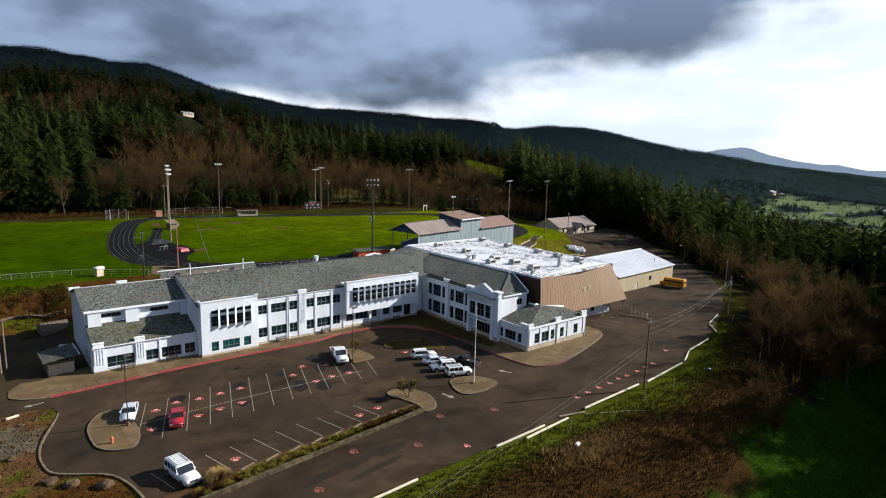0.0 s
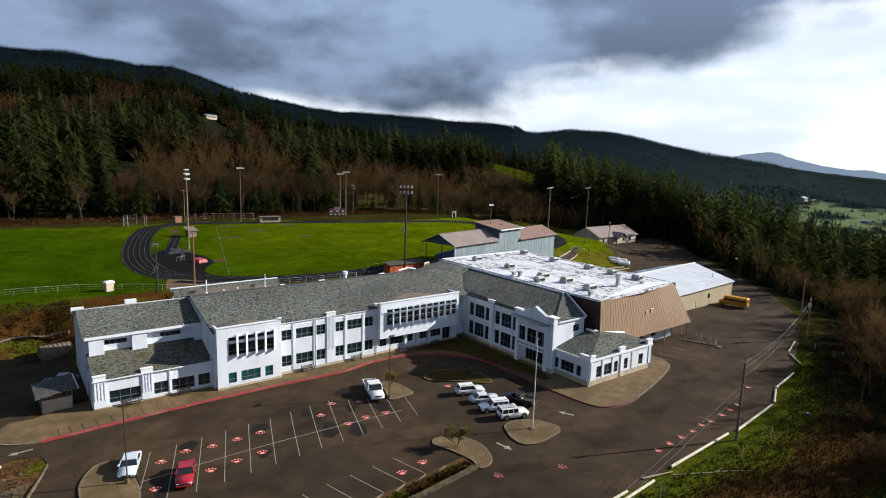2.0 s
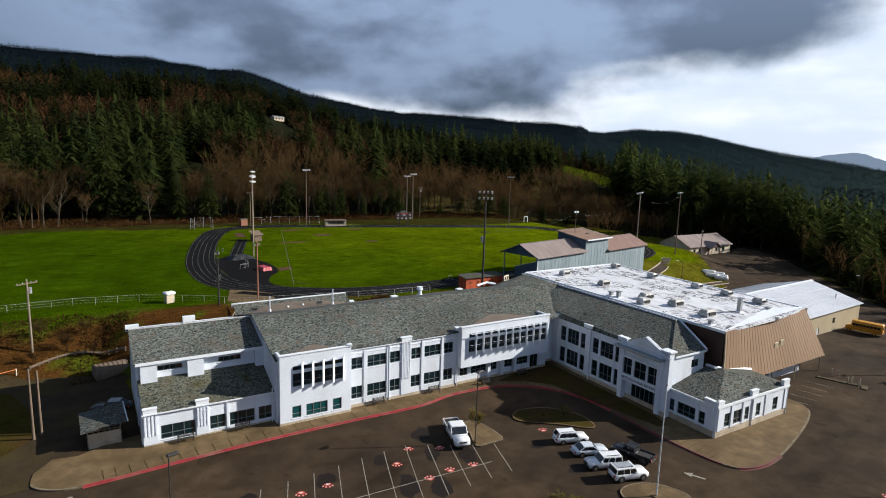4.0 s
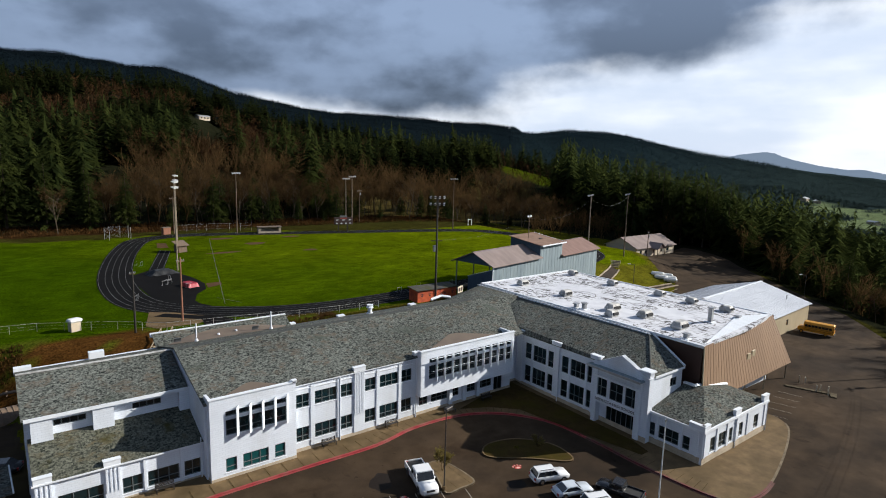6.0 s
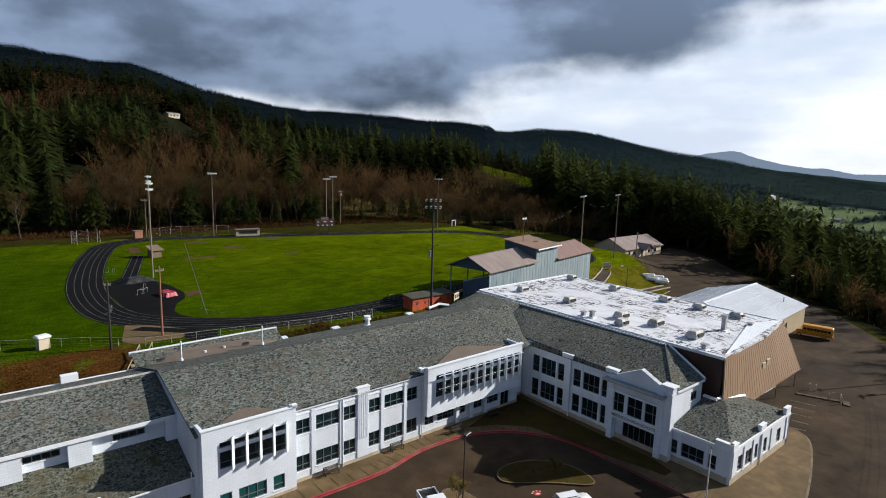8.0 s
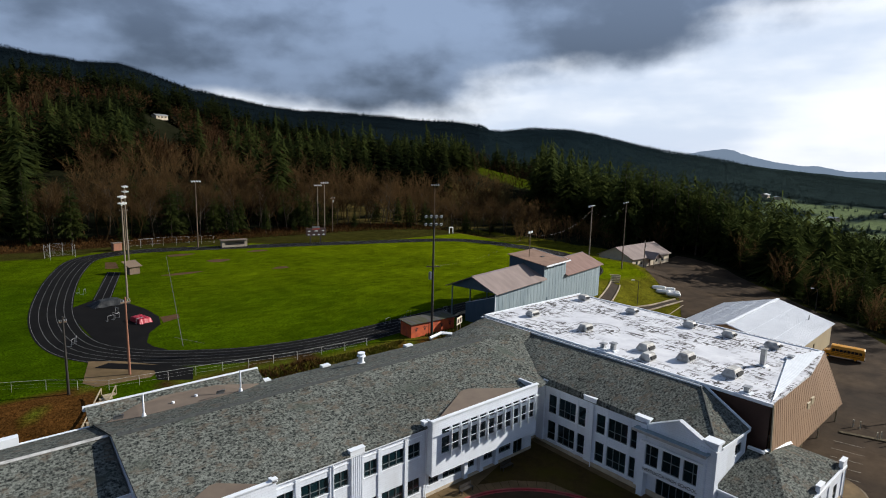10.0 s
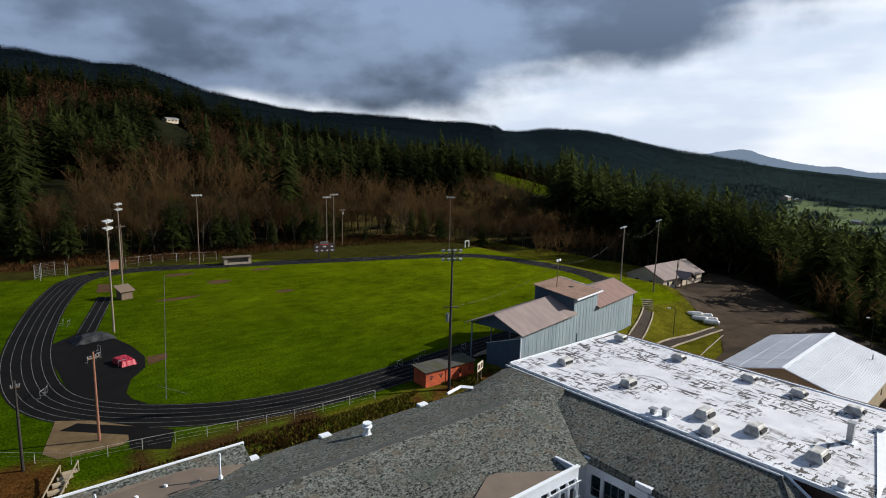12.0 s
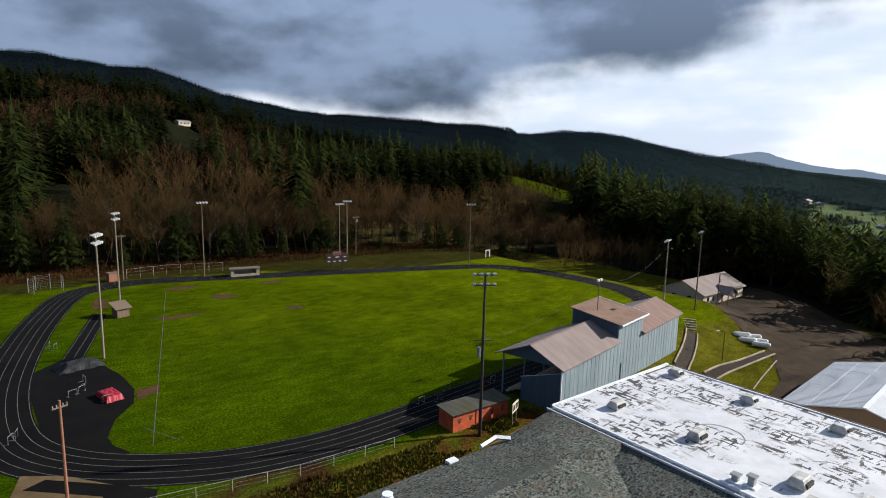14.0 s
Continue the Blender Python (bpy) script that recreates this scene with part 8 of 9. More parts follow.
# far forest on the mountain and trees in the valley: one joined sheet of small trees each
def far_trees(name, n, material, label, pick, shape="fir", seed=31, rich=False):
    r = random.Random(seed)
    verts, faces = [], []
    for _ in range(n):
        u, v, h = pick(r)
        if u is None:
            continue
        z = ground_z(u, v) - 1.0
        if shape == "bare":
            # leafless tree: a few rising limbs, each with fine twigs
            for _k in range(9 if rich else 5):
                a, e = r.random() * math.tau, r.uniform(0.75, 1.4)
                c = Vector((u, v, z + h * r.uniform(0.15, 0.4)))
                d = Vector((math.cos(a) * math.cos(e), math.sin(a) * math.cos(e), math.sin(e))) * h * r.uniform(0.35, 0.6)
                for _j in range(13 if rich else 6):
                    q = c + d * r.uniform(0.15, 1.0)
                    t = (d.normalized() + Vector((r.uniform(-1, 1), r.uniform(-1, 1), r.uniform(-0.5, 0.8))) * 0.75) * h * r.uniform(0.08, 0.2)
                    s = t.cross(Vector((r.uniform(-1, 1), r.uniform(-1, 1), 0.3))).normalized() * h * (0.0035 if rich else 0.010)
                    i = len(verts)
                    verts.extend([tuple(q - s), tuple(q + s), tuple(q + t)])
                    faces.append((i, i + 1, i + 2))
                s = Vector((-math.sin(a), math.cos(a), 0)) * h * 0.006
                i = len(verts)
                verts.extend([tuple(c - s - d * 0.4), tuple(c + s - d * 0.4), tuple(c + d)])
                faces.append((i, i + 1, i + 2))
            continue
        n_spray, w0 = {"wood": (190, r.uniform(0.22, 0.32)), "fir": (64, r.uniform(0.28, 0.46)), "small": (9, r.uniform(0.30, 0.44))}[shape]
        thick = {"wood": 0.045, "fir": 0.095, "small": 0.15}[shape]
        for q_ in range(n_spray):
            t = 0.97 - 0.93 * math.sqrt((q_ + r.random()) / n_spray)
            a, R = r.random() * math.tau, h * (w0 * (1.0 - t) ** (0.7 if shape == "small" else 0.56) + 0.012) * r.uniform(0.75, 1.3)
            ca, sa, w = math.cos(a), math.sin(a), h * thick * (1.15 - t) * r.uniform(0.7, 1.3)
            i, zb_ = len(verts), z + h * (t + r.uniform(0.0, 0.06))
            verts.extend([(u + R * 0.1 * ca - w * sa, v + R * 0.1 * sa + w * ca, zb_), (u + R * 0.1 * ca + w * sa, v + R * 0.1 * sa - w * ca, zb_), (u + R * ca, v + R * sa, zb_ - h * r.uniform(0.03, 0.10))])
            faces.append((i, i + 1, i + 2))
        i = len(verts)
        verts.extend([(u - 0.02 * h, v, z + h * 0.8), (u + 0.02 * h, v + 0.01 * h, z + h * 0.8), (u, v, z + h)])
        faces.append((i, i + 1, i + 2))
    ob = from_lists(name, verts, faces, M[material])
    tagged(ob, label, "forest", kind="stuff")


def zone(u, v):
    return noise.noise((u / 75, v / 75, 2.0)) + 0.6 * noise.noise((u / 26, v / 26, 6.0))


def polar(r, a0, a1, d0, d1, power):
    az, rad = radians(r.uniform(a0, a1)), d0 + (d1 - d0) * r.random() ** power
    return 30 + rad * math.sin(az), 60 + rad * math.cos(az), math.degrees(az), rad


def near_house(u, v):
    along, side = (u - 169) * 0.255 + (v - 594) * 0.967, (u - 169) * 0.967 - (v - 594) * 0.255
    return -150 < along < 16 and abs(side) < 13


def listed(spots, height):
    it = iter(spots)

    def pick(r):
        u, v, s, k = next(it)
        return u, v, s * height * r.uniform(0.95, 1.1)
    return pick


far_trees("fir_wood", len(FIR_SPOTS) - 230, "needles", "dense dark fir wood behind the forest edge", listed(FIR_SPOTS[230:], 28), "wood", 51)
far_trees("bare_wood", len(ALDER_SPOTS) - 250, "twigs", "dense brown leafless wood behind the forest edge", listed(ALDER_SPOTS[250:], 15), "bare", 53, True)


def pick_slope(r):
    u, v, az, rad = polar(r, -16, 66, 300, 760, 0.8)
    if not no_meadow(u, v) or near_house(u, v) or glade(u, v) or zone(u, v) > 0.06:
        return None, None, 0
    return u, v, r.choice((8, 11, 14, 17, 20, 23, 25)) * r.uniform(0.85, 1.15)


def pick_ridge(r, a0, a1, fade=None):
    """A spot on the mountain, most often near its crest; fade thins the trees out along the valley."""
    az = r.uniform(a0, a1)
    if fade and r.random() > smooth(az, *fade):
        return None, None, 0
    far = lerp_table(az, [(0, 1500), (20, 1500), (40, 2100), (60, 2900), (90, 3600)])
    rad = far * (1.01 - 0.62 * r.random() ** 1.35)
    u, v = 30 + rad * math.sin(radians(az)), 60 + rad * math.cos(radians(az))
    if rad < 640 or pasture(u, v):
        return None, None, 0
    return u, v, r.uniform(6, 11) * rad / 1900


def pick_bare(r):
    u, v, az, rad = polar(r, -16, 64, 300, 700, 0.9)
    if not no_meadow(u, v) or near_house(u, v) or zone(u, v) < -0.10:
        return None, None, 0
    return u, v, r.uniform(11, 19)


far_trees("slope_forest", 7000, "needles_far_shaded", "mixed conifers darkened for cloud shade on the lower mountain slope", pick_slope)
far_trees("mountain_forest", 34000, "needles_high_shaded", "dense conifer forest covering the mountain, tinted dark for cloud shade", lambda r: pick_ridge(r, -16, 45), "small", 33)
far_trees("far_ridge_forest", 28000, "needles_ridge_hazed", "conifer forest on the far ridge tinted blue-green for haze", lambda r: pick_ridge(r, 44, 72, (72, 54)), "small", 35)
far_trees("valley_slope_forest", 22000, "needles_valley_hazed", "green conifers tinted for haze on the slope above the valley", lambda r: pick_ridge(r, 54, 84, (54, 72)), "small", 36)
far_trees("far_bare_woods", 6000, "twigs_far", "brown leafless woods on the lower slopes", pick_bare, "bare", 37)


def pick_valley(r):
    u, v = 330 + 470 * r.random() ** 1.1, r.uniform(-250, 440)
    if v > 0.50 * u + 40:
        return None, None, 0
    return u, v, r.uniform(12, 22)


def pick_hedge(r):
    u, v = r.uniform(790, 1800), r.uniform(-100, 760)
    if v > 0.46 * u + 60 or pasture(u, v) and noise.noise((u / 60, v / 34, 4)) < 0.22:
        return None, None, 0
    return u, v, r.uniform(5, 12)


far_trees("valley_trees", 4200, "needles_far_shaded", "scattered dark trees in the green valley", pick_valley, "fir", 41)
far_trees("hedge_trees", 5200, "needles_valley_hazed", "hedges and trees between the valley fields", pick_hedge, "fir", 43)

# hills beyond the valley, their haze painted as a blue glow
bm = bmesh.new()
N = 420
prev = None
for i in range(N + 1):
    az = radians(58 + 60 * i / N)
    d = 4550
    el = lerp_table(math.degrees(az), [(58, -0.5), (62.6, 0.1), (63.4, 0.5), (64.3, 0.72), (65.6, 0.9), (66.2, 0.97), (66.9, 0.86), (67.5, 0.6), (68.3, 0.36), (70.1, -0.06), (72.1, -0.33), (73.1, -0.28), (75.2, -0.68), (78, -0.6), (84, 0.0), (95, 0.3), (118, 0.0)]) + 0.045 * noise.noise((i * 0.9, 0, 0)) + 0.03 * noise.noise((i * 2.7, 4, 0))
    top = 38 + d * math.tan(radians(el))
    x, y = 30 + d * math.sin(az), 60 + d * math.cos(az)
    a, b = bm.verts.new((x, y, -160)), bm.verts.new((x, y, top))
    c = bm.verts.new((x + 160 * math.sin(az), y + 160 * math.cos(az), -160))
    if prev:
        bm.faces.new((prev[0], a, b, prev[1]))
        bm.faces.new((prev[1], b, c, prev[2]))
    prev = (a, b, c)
tagged(link_bm("backdrop", bm, M["far_hill"]), "blue hills on the horizon with haze as a glow", "hill", kind="structure")

# ---- tufts, brush and planting ----


def tufts(name, label, category, material, n, pick, h0, h1, blades=5, wide=0.07, seed=3):
    r = random.Random(seed)
    verts, faces = [], []
    for _ in range(n):
        u, v = pick(r)
        if u is None:
            continue
        z = ground_z(u, v)
        for b in range(blades):
            a, h, lean = r.random() * math.tau, r.uniform(h0, h1), r.uniform(0.1, 0.6)
            w, i = wide * r.uniform(0.6, 1.5) * (0.5 + h), len(verts)
            ca, sa = math.cos(a), math.sin(a)
            verts.extend([(u - sa * w, v + ca * w, z - 0.05), (u + sa * w, v - ca * w, z - 0.05), (u + ca * h * lean, v + sa * h * lean, z + h)])
            faces.append((i, i + 1, i + 2))
    ob = from_lists(name, verts, faces, M[material])
    return tagged(ob, label, category, kind="stuff")


def south_bank(r):
    u, v = r.uniform(15, 132), r.uniform(40, 66)
    return (u, v) if below(u, v - 8) and r.random() < 1.1 - (53 - v + max(0, u - 92) * 0.36) * 0.12 else (None, None)


def brush_zone(r):
    u, v = r.uniform(34, 150), r.uniform(12, 62)
    n_ = noise.noise((u / 14, v / 9, 1))
    return (u, v) if below(u, v - 5.5) and not (u > 60 and v < 36 + (u - 75) * 0.12) else (None, None)


tufts("rough_grass", "green rough grass on the bank below the drive", "grass", "rough_grass", 16000, south_bank, 0.15, 0.45, 4, 0.10)
tufts("brown_brush", "dead brown brush on the lower bank", "brush", "brown_brush", 42000, brush_zone, 0.15, 0.55, 5, 0.035, 5)
tufts("dry_grass", "straw-coloured dead grass on the bank", "grass", "dry_grass", 1800, lambda r: (lambda u, v: (u, v) if below(u, v - 5) and noise.noise((u / 7, v / 7, 8)) > 0.25 else (None, None))(r.uniform(30, 75), r.uniform(36, 50)), 0.4, 0.9, 5, 0.05, 6)
tufts("dry_grass", "pale straw patch of dead grass on the bank", "grass", "dry_grass", 2600, lambda r: (58 + r.gauss(0, 3.4), 46.4 + r.gauss(0, 1.2)), 0.15, 0.5, 5, 0.03, 16)
tufts("bank_brush", "rusty brown bracken on the bank below the field", "brush", "brown_brush", 7000, lambda r: (lambda u, v: (u, v) if noise.noise((u / 9, v / 6, 3)) > -0.05 else (None, None))(r.uniform(-20, 16), r.uniform(127, 144)), 0.1, 0.35, 4, 0.09, 8)
tufts("bank_brush", "green and yellow scrub on the bank behind the school", "brush", "shrub", 10000, lambda r: (lambda u, v: (u, v) if noise.noise((u / 5, v / 4, 3)) > -0.3 and (u < 77 or v > 129) else (None, None))(r.uniform(40, 90), r.uniform(123.5, 131.5)), 0.12, 0.5, 5, 0.10, 9)
tufts("bank_brush", "rusty brown scrub behind the raised roof edge", "brush", "brown_brush", 1300, lambda r: (r.uniform(38, 60), r.uniform(124.6, 132.5)), 0.2, 0.7, 5, 0.07, 18)
tufts("forest_edge_brush", "brown scrub along the forest edge", "brush", "brown_brush", 12000, lambda r: (lambda u: (u, edge_n(u) + r.uniform(-9, 14)))(r.uniform(-40, 190)), 0.2, 0.9, 5, 0.07, 10)
tufts("planting_grass", "dead brown grass in the planting area", "grass", "brown_brush", 2500, lambda r: (lambda u, v: (u, v) if not inside(u, v, PAVED) else (None, None))(r.uniform(-14, 13), r.uniform(62, 94)), 0.08, 0.3, 4, 0.08, 12)
tufts("field_grass", "short green grass tufts on the field", "grass", "green_tuft", 14000, lambda r: (lambda u, v: (u, v) if inside(u, v, INNER) and not (36 < u < 53 and 152 < v < 216) else (None, None))(r.uniform(36, 165), r.uniform(140, 240)), 0.04, 0.10, 3, 0.10, 14)


def clump(name, label, u, v, size, material, seed, z=0.0, group="", blades=110, up=0.5, fine=1.0):
    r = random.Random(seed)
    verts, faces = [], []
    for _ in range(blades):
        d = Vector((r.gauss(0, 1), r.gauss(0, 1), abs(r.gauss(0, 1)) * up + 0.2)).normalized()
        p = d * size * r.uniform(0.1, 0.45)
        q = p + d * size * r.uniform(0.35, 0.6)
        s = d.orthogonal().normalized() * size * r.uniform(0.04, 0.10) * fine
        i = len(verts)
        verts.extend([tuple(p - s), tuple(p + s), tuple(q)])
        faces.append((i, i + 1, i + 2))
    ob = from_lists(name, verts, faces, M[material])
    ob.location = (u, v, z)
    return tagged(ob, label, "shrub", group)


clump("ornamental_grass", "big straw-coloured ornamental grass clump", 20.2, 65.0, 1.75, "dry_grass", 4, 0.1, blades=2600, up=1.1, fine=0.4)
for i in range(88):
    t = (i + rng.random() * 0.5) / 88
    if i < 4:
        continue
    c = Vector((16, 63.2)).lerp(Vector((47.0, 66.9)), t)
    clump("bedding_plant", "low green and rusty shrub in the planting bed", c.x, c.y + rng.uniform(-0.6, 0.6), rng.uniform(0.65, 1.1), "shrub" if 0.2 < t < 0.66 or rng.random() < 0.45 else "brown_brush", 100 + i, 0.05, "bedding plants", 190, 1.0, 0.75)
clump("young_plant", "small yellow-green plant in the oval island", 61.8, 89.2, 0.5, "shrub", 300, apron(61.8, 89.2) + 0.1)

# ---- small things ----
hyd = thing("fire_hydrant", "orange fire hydrant on a concrete island", "hydrant", at=(13.1, 79.9, 0.14))
part("barrel", T((0, 0, 0), (0, 0, 0.6), 0.15, 0.13, n=10), M["hydrant"], hyd)
part("bonnet", T((0, 0, 0.6), (0, 0, 0.82), 0.17, 0.06, n=10), M["hydrant"], hyd)
for s in (-1, 1):
    part("outlet", T((0.1 * s, 0, 0.45), (0.24 * s, 0, 0.45), 0.07, n=8), M["hydrant"], hyd)


def rock(u, v, s, seed, z=0.0):
    r = random.Random(seed)
    bm = bmesh.new()
    bmesh.ops.create_icosphere(bm, subdivisions=2, radius=s)
    for vtx in bm.verts:
        vtx.co *= 1 + 0.35 * noise.noise(vtx.co * 1.3 / s + Vector((seed, 0, 0)))
        vtx.co.z *= 0.65
    ob = link_bm("boulder", bm, M["rock"])
    ob.matrix_world = pose(u, v, z + s * 0.2, 0, 0, seed * 40)
    tagged(ob, "grey-brown boulder in the planting area", "rock", "boulders")


for i, (u, v, s) in enumerate(((3.8, 82.3, 0.5), (6.6, 74.8, 0.7), (8.2, 73.0, 0.75), (10.9, 70.8, 0.8), (5.2, 91, 0.4), (2.2, 78.5, 0.6), (6.7, 91.5, 0.35))):
    rock(u, v, s, i + 1)


def log_rail(a, b, r, label, group, material="cream_rail", name="log_rail", z=None):
    a, b = Vector(a), Vector(b)
    ob = thing(name, label, "rail", group, at=(*a.lerp(b, 0.5), apron(*a.lerp(b, 0.5)) if z is None else z))
    h = (b - a) / 2
    part("log", T((-h.x, -h.y, r), (h.x, h.y, r * 1.05), r, r * 0.9, n=8), M[material], ob)
    for t in (-0.85, 0, 0.85):
        part("block", B(h.x * t - 0.15, h.x * t + 0.15, h.y * t - 0.15, h.y * t + 0.15, -0.15, 0.1), M["wood_pole"], ob)


for a, b in (((31.0, 52.6), (36.9, 52.9)), ((48.6, 53.0), (57.4, 53.3)), ((53.0, 52.3), (61.6, 52.9)), ((65.9, 53.5), (79.6, 54.0)), ((81.7, 53.8), (94.2, 55.0)), ((95.3, 55.2), (100.8, 57.4)), ((101.6, 57.7), (111.0, 59.0)), ((117.2, 60.4), (121.5, 64.0)), ((123, 64.8), (131, 67.0))):
    log_rail(a, b, 0.16, "long cream-painted log lying along the drive edge", "log rails along the drive")
log_rail((3.9, 93.3), (5.2, 93.75), 0.17, "short pale log beside the kerb", "pale logs")
for u, v in ((59.5, 50.8), (75.0, 50.0), (83.2, 50.3), (128.5, 62.5)):
    ob = thing("marker_post", "short weathered timber post on the bank", "post", "marker posts", at=(u, v, ground_z(u, v)), turn=20)
    part("post", T((0, 0, -0.3), (0.15, 0, 1.6), 0.07, 0.06, n=6), M["timber"], ob)
# fallen branches at the edge of the bank
for (u0, v0), (u1, v1), rad in (((61.0, 53.9), (65.1, 52.8), 0.13), ((64.6, 52.5), (70.6, 49.4), 0.07), ((69.5, 50.2), (73.4, 48.0), 0.045)):
    ob = thing("fallen_branch", "weathered grey-brown branch lying on the bank", "branch", "fallen branches", at=(u0, v0, ground_z(u0, v0) + rad))
    part("stem", T((0, 0, 0), (u1 - u0, v1 - v0, ground_z(u1, v1) - ground_z(u0, v0)), rad, rad * 0.6, n=6), M["timber"], ob)
bn = thing("bucket", "white plastic bucket lying on the bank", "bucket", at=(56.9, 47.6, ground_z(56.9, 47.6) + 0.2))
part("shell", T((-0.3, 0, 0.1), (0.3, 0.1, 0.15), 0.26, 0.22, n=12), M["lamp_white"], bn)
bl = thing("tarpaulin_scrap", "blue plastic scrap caught in the brush", "litter", at=(95.2, 50.8, ground_z(95.2, 50.8)))
part("sheet", B(-0.4, 0.35, -0.15, 0.15, 0.0, 0.4, bevel=0.08), M["blue_bin"], bl)

# benches against the school front
for u, v in ((19.2, 102.6), (25.6, 102.6), (43.3, 101.7), (52.0, 101.7), (60.6, 100.7), (67.6, 101.2)):
    ob = thing("bench", "dark metal bench against the white wall", "bench", "benches along the school front", at=(u, v, apron(u, v) + 0.14))
    part("seat", B(-0.9, 0.9, -0.25, 0.2, 0.42, 0.47), M["dark_steel"], ob)
    for k in range(3):
        part("back_slat", B(-0.9, 0.9, 0.2, 0.24, 0.55 + k * 0.13, 0.63 + k * 0.13), M["dark_steel"], ob)
    for x in (-0.8, 0.8):
        part("leg", B(x - 0.04, x + 0.04, -0.25, -0.17, 0, 0.42), M["dark_steel"], ob)
        part("leg", B(x - 0.04, x + 0.04, 0.16, 0.24, 0, 0.95), M["dark_steel"], ob)

# bollards and kerbed strip by the gymnasium
for i, (u, v) in enumerate(((115.4, 78.8), (115.6, 78.0), (113.3, 75.5), (114.0, 75.2), (113.1, 73.8), (114.3, 74.2))):
    ob = thing("bollard", "short pale steel bollard on a kerbed strip", "bollard", "bollards by the gymnasium", at=(u, v, apron(u, v)))
    part("post", T((0, 0, 0), (0, 0, 1.1), 0.09, n=8), M["cream_rail"], ob)
bm = slab(bmesh.new(), [(111.6, 79.4), (112.2, 79.6), (114.8, 73.2), (113.0, 72.6), (112.8, 73.4), (113.8, 73.8)], -0.05, 0.14, apron)
tagged(link_bm("kerb_strip", bm, M["stone_wall"]), "narrow concrete kerb strip with bollards", "kerb", kind="structure")

# timber shed at the west end
sh = thing("timber_shed", "small grey lean-to shed with a shingle roof", "shed", at=(11.1, 107.9, 0.3), turn=2)
for a, b in (((-1.7, -2.0), (1.7, -2.0)), ((1.7, -2.0), (1.7, 2.6)), ((1.7, 2.6), (-1.7, 2.6)), ((-1.7, 2.6), (-1.7, -2.0))):
    part("wall", wall(bmesh.new(), a, b, -0.5, 1.9, 0.1), M["plinth"] if a[1] == -2.0 and b[1] == -2.0 else M["cricket"], sh)
for k in range(7):
    part("slat", B(-1.7 + k * 0.55, -1.62 + k * 0.55, -2.02, -1.95, 1.9, 2.5), M["timber"], sh)
part("slat", B(-1.7, 1.7, -2.06, -2.02, 2.15, 2.22), M["timber"], sh)
part("roof", roof_piece(bmesh.new(), [(-2.3, -2.6, 2.5), (2.3, -2.6, 3.0), (2.3, 3.2, 3.1), (-2.3, 3.2, 2.5)], 0.14), M["shingle"], sh)
part("verge", T((2.32, -2.6, 2.95), (2.32, 3.2, 3.05), 0.09, n=5), M["white_trim"], sh)

# west yard: timber retaining wall, hut, gate, dark parked trailer
rw = thing("retaining_wall", "low weathered timber retaining wall below the bank", "wall", at=(6, 135, 0))
prev = None
for i in range(12):
    t = i / 11
    p = Vector((2.6 + 12.2 * t, 133.2 + 2.6 * math.sin(t * 2.4) - 3.0 * t * t, 0))
    p.z = ground_z(p.x, p.y)
    part("post", B(p.x - 6.1, p.x - 5.9, p.y - 135.1, p.y - 134.9, p.z - 0.3, p.z + 0.6), M["wood_pole"], rw)
    if prev:
        part("plank", T((prev.x - 6, prev.y - 135, prev.z + 0.35), (p.x - 6, p.y - 135, p.z + 0.35), 0.2, n=4), M["wood_pole"], rw)
    prev = p
hut = thing("arched_hut", "brown timber hut with a rounded roof", "hut", at=(12.6, 129.2, ground_z(12.6, 128.5)), turn=10)
bm = bmesh.new()
prof_ = [(1.6 * math.cos(a), 1.9 * math.sin(a)) for a in [math.pi * k / 10 for k in range(11)]]
rings = [[bm.verts.new((x, y, z)) for y, z in prof_] for x in (-2.2, 2.2)]
for i in range(10):
    bm.faces.new((rings[0][i], rings[0][i + 1], rings[1][i + 1], rings[1][i]))
bm.faces.new(rings[0])
bm.faces.new(rings[1][::-1])
part("shell", bm, M["wood_pole"], hut)
for k in range(8):
    x = -2.1 + k * 0.6
    bmr = bmesh.new()
    for a, b in zip(prof_, prof_[1:]):
        tube(bmr, (x, a[0] * 1.02, a[1] * 1.02), (x, b[0] * 1.02, b[1] * 1.02), 0.05, n=4)
    part("rib", bmr, M["wood_pole"], hut)
gt = thing("yard_gate", "rusty orange metal bar gate at the yard entrance", "gate", at=(-1.0, 131.6, ground_z(-1.0, 131.6)), turn=23)
part("top_bar", T((-2.2, 0, 1.1), (2.2, 0, 1.2), 0.06, n=6), M["hydrant"], gt)
for x in (-2.2, 2.2):
    part("post", T((x, 0, -0.2), (x, 0, 1.3), 0.08, n=6), M["cream_rail"], gt)
vehicle("parked_car", "dark grey car parked behind the shed", "car", "car_black", (12.2, 116.2, 0.35), 160, 4.5, 1.8, 1.45, 0.95, 0.9, (-1.8, 0.9, -1.1, 0.2))
ground_sheet("dirt_track", [(-30, 98.5), (4.4, 99.6), (4.8, 103), (8.5, 105.8), (14.8, 106.8), (14.8, 127), (9, 130), (2, 131.2), (-6, 137), (-14, 137), (-6, 131.5), (-30, 133)], 0.06, M["mud"], "dark muddy track beside the school", "road", list(range(-28, 15, 3)), list(range(100, 137, 3)), zf=ground_z)
ground_sheet("grass_patch", [(-30, 108), (-8, 107.5), (1.4, 108.1), (3.9, 111.0), (4.4, 114), (3.4, 120), (0.8, 127.0), (-4.5, 130.2), (-12, 131), (-30, 129)], 0.10, M["rough_lawn"], "rough olive grass between muddy tracks", "grass", list(range(-28, 5, 3)), list(range(109, 131, 3)), zf=ground_z)
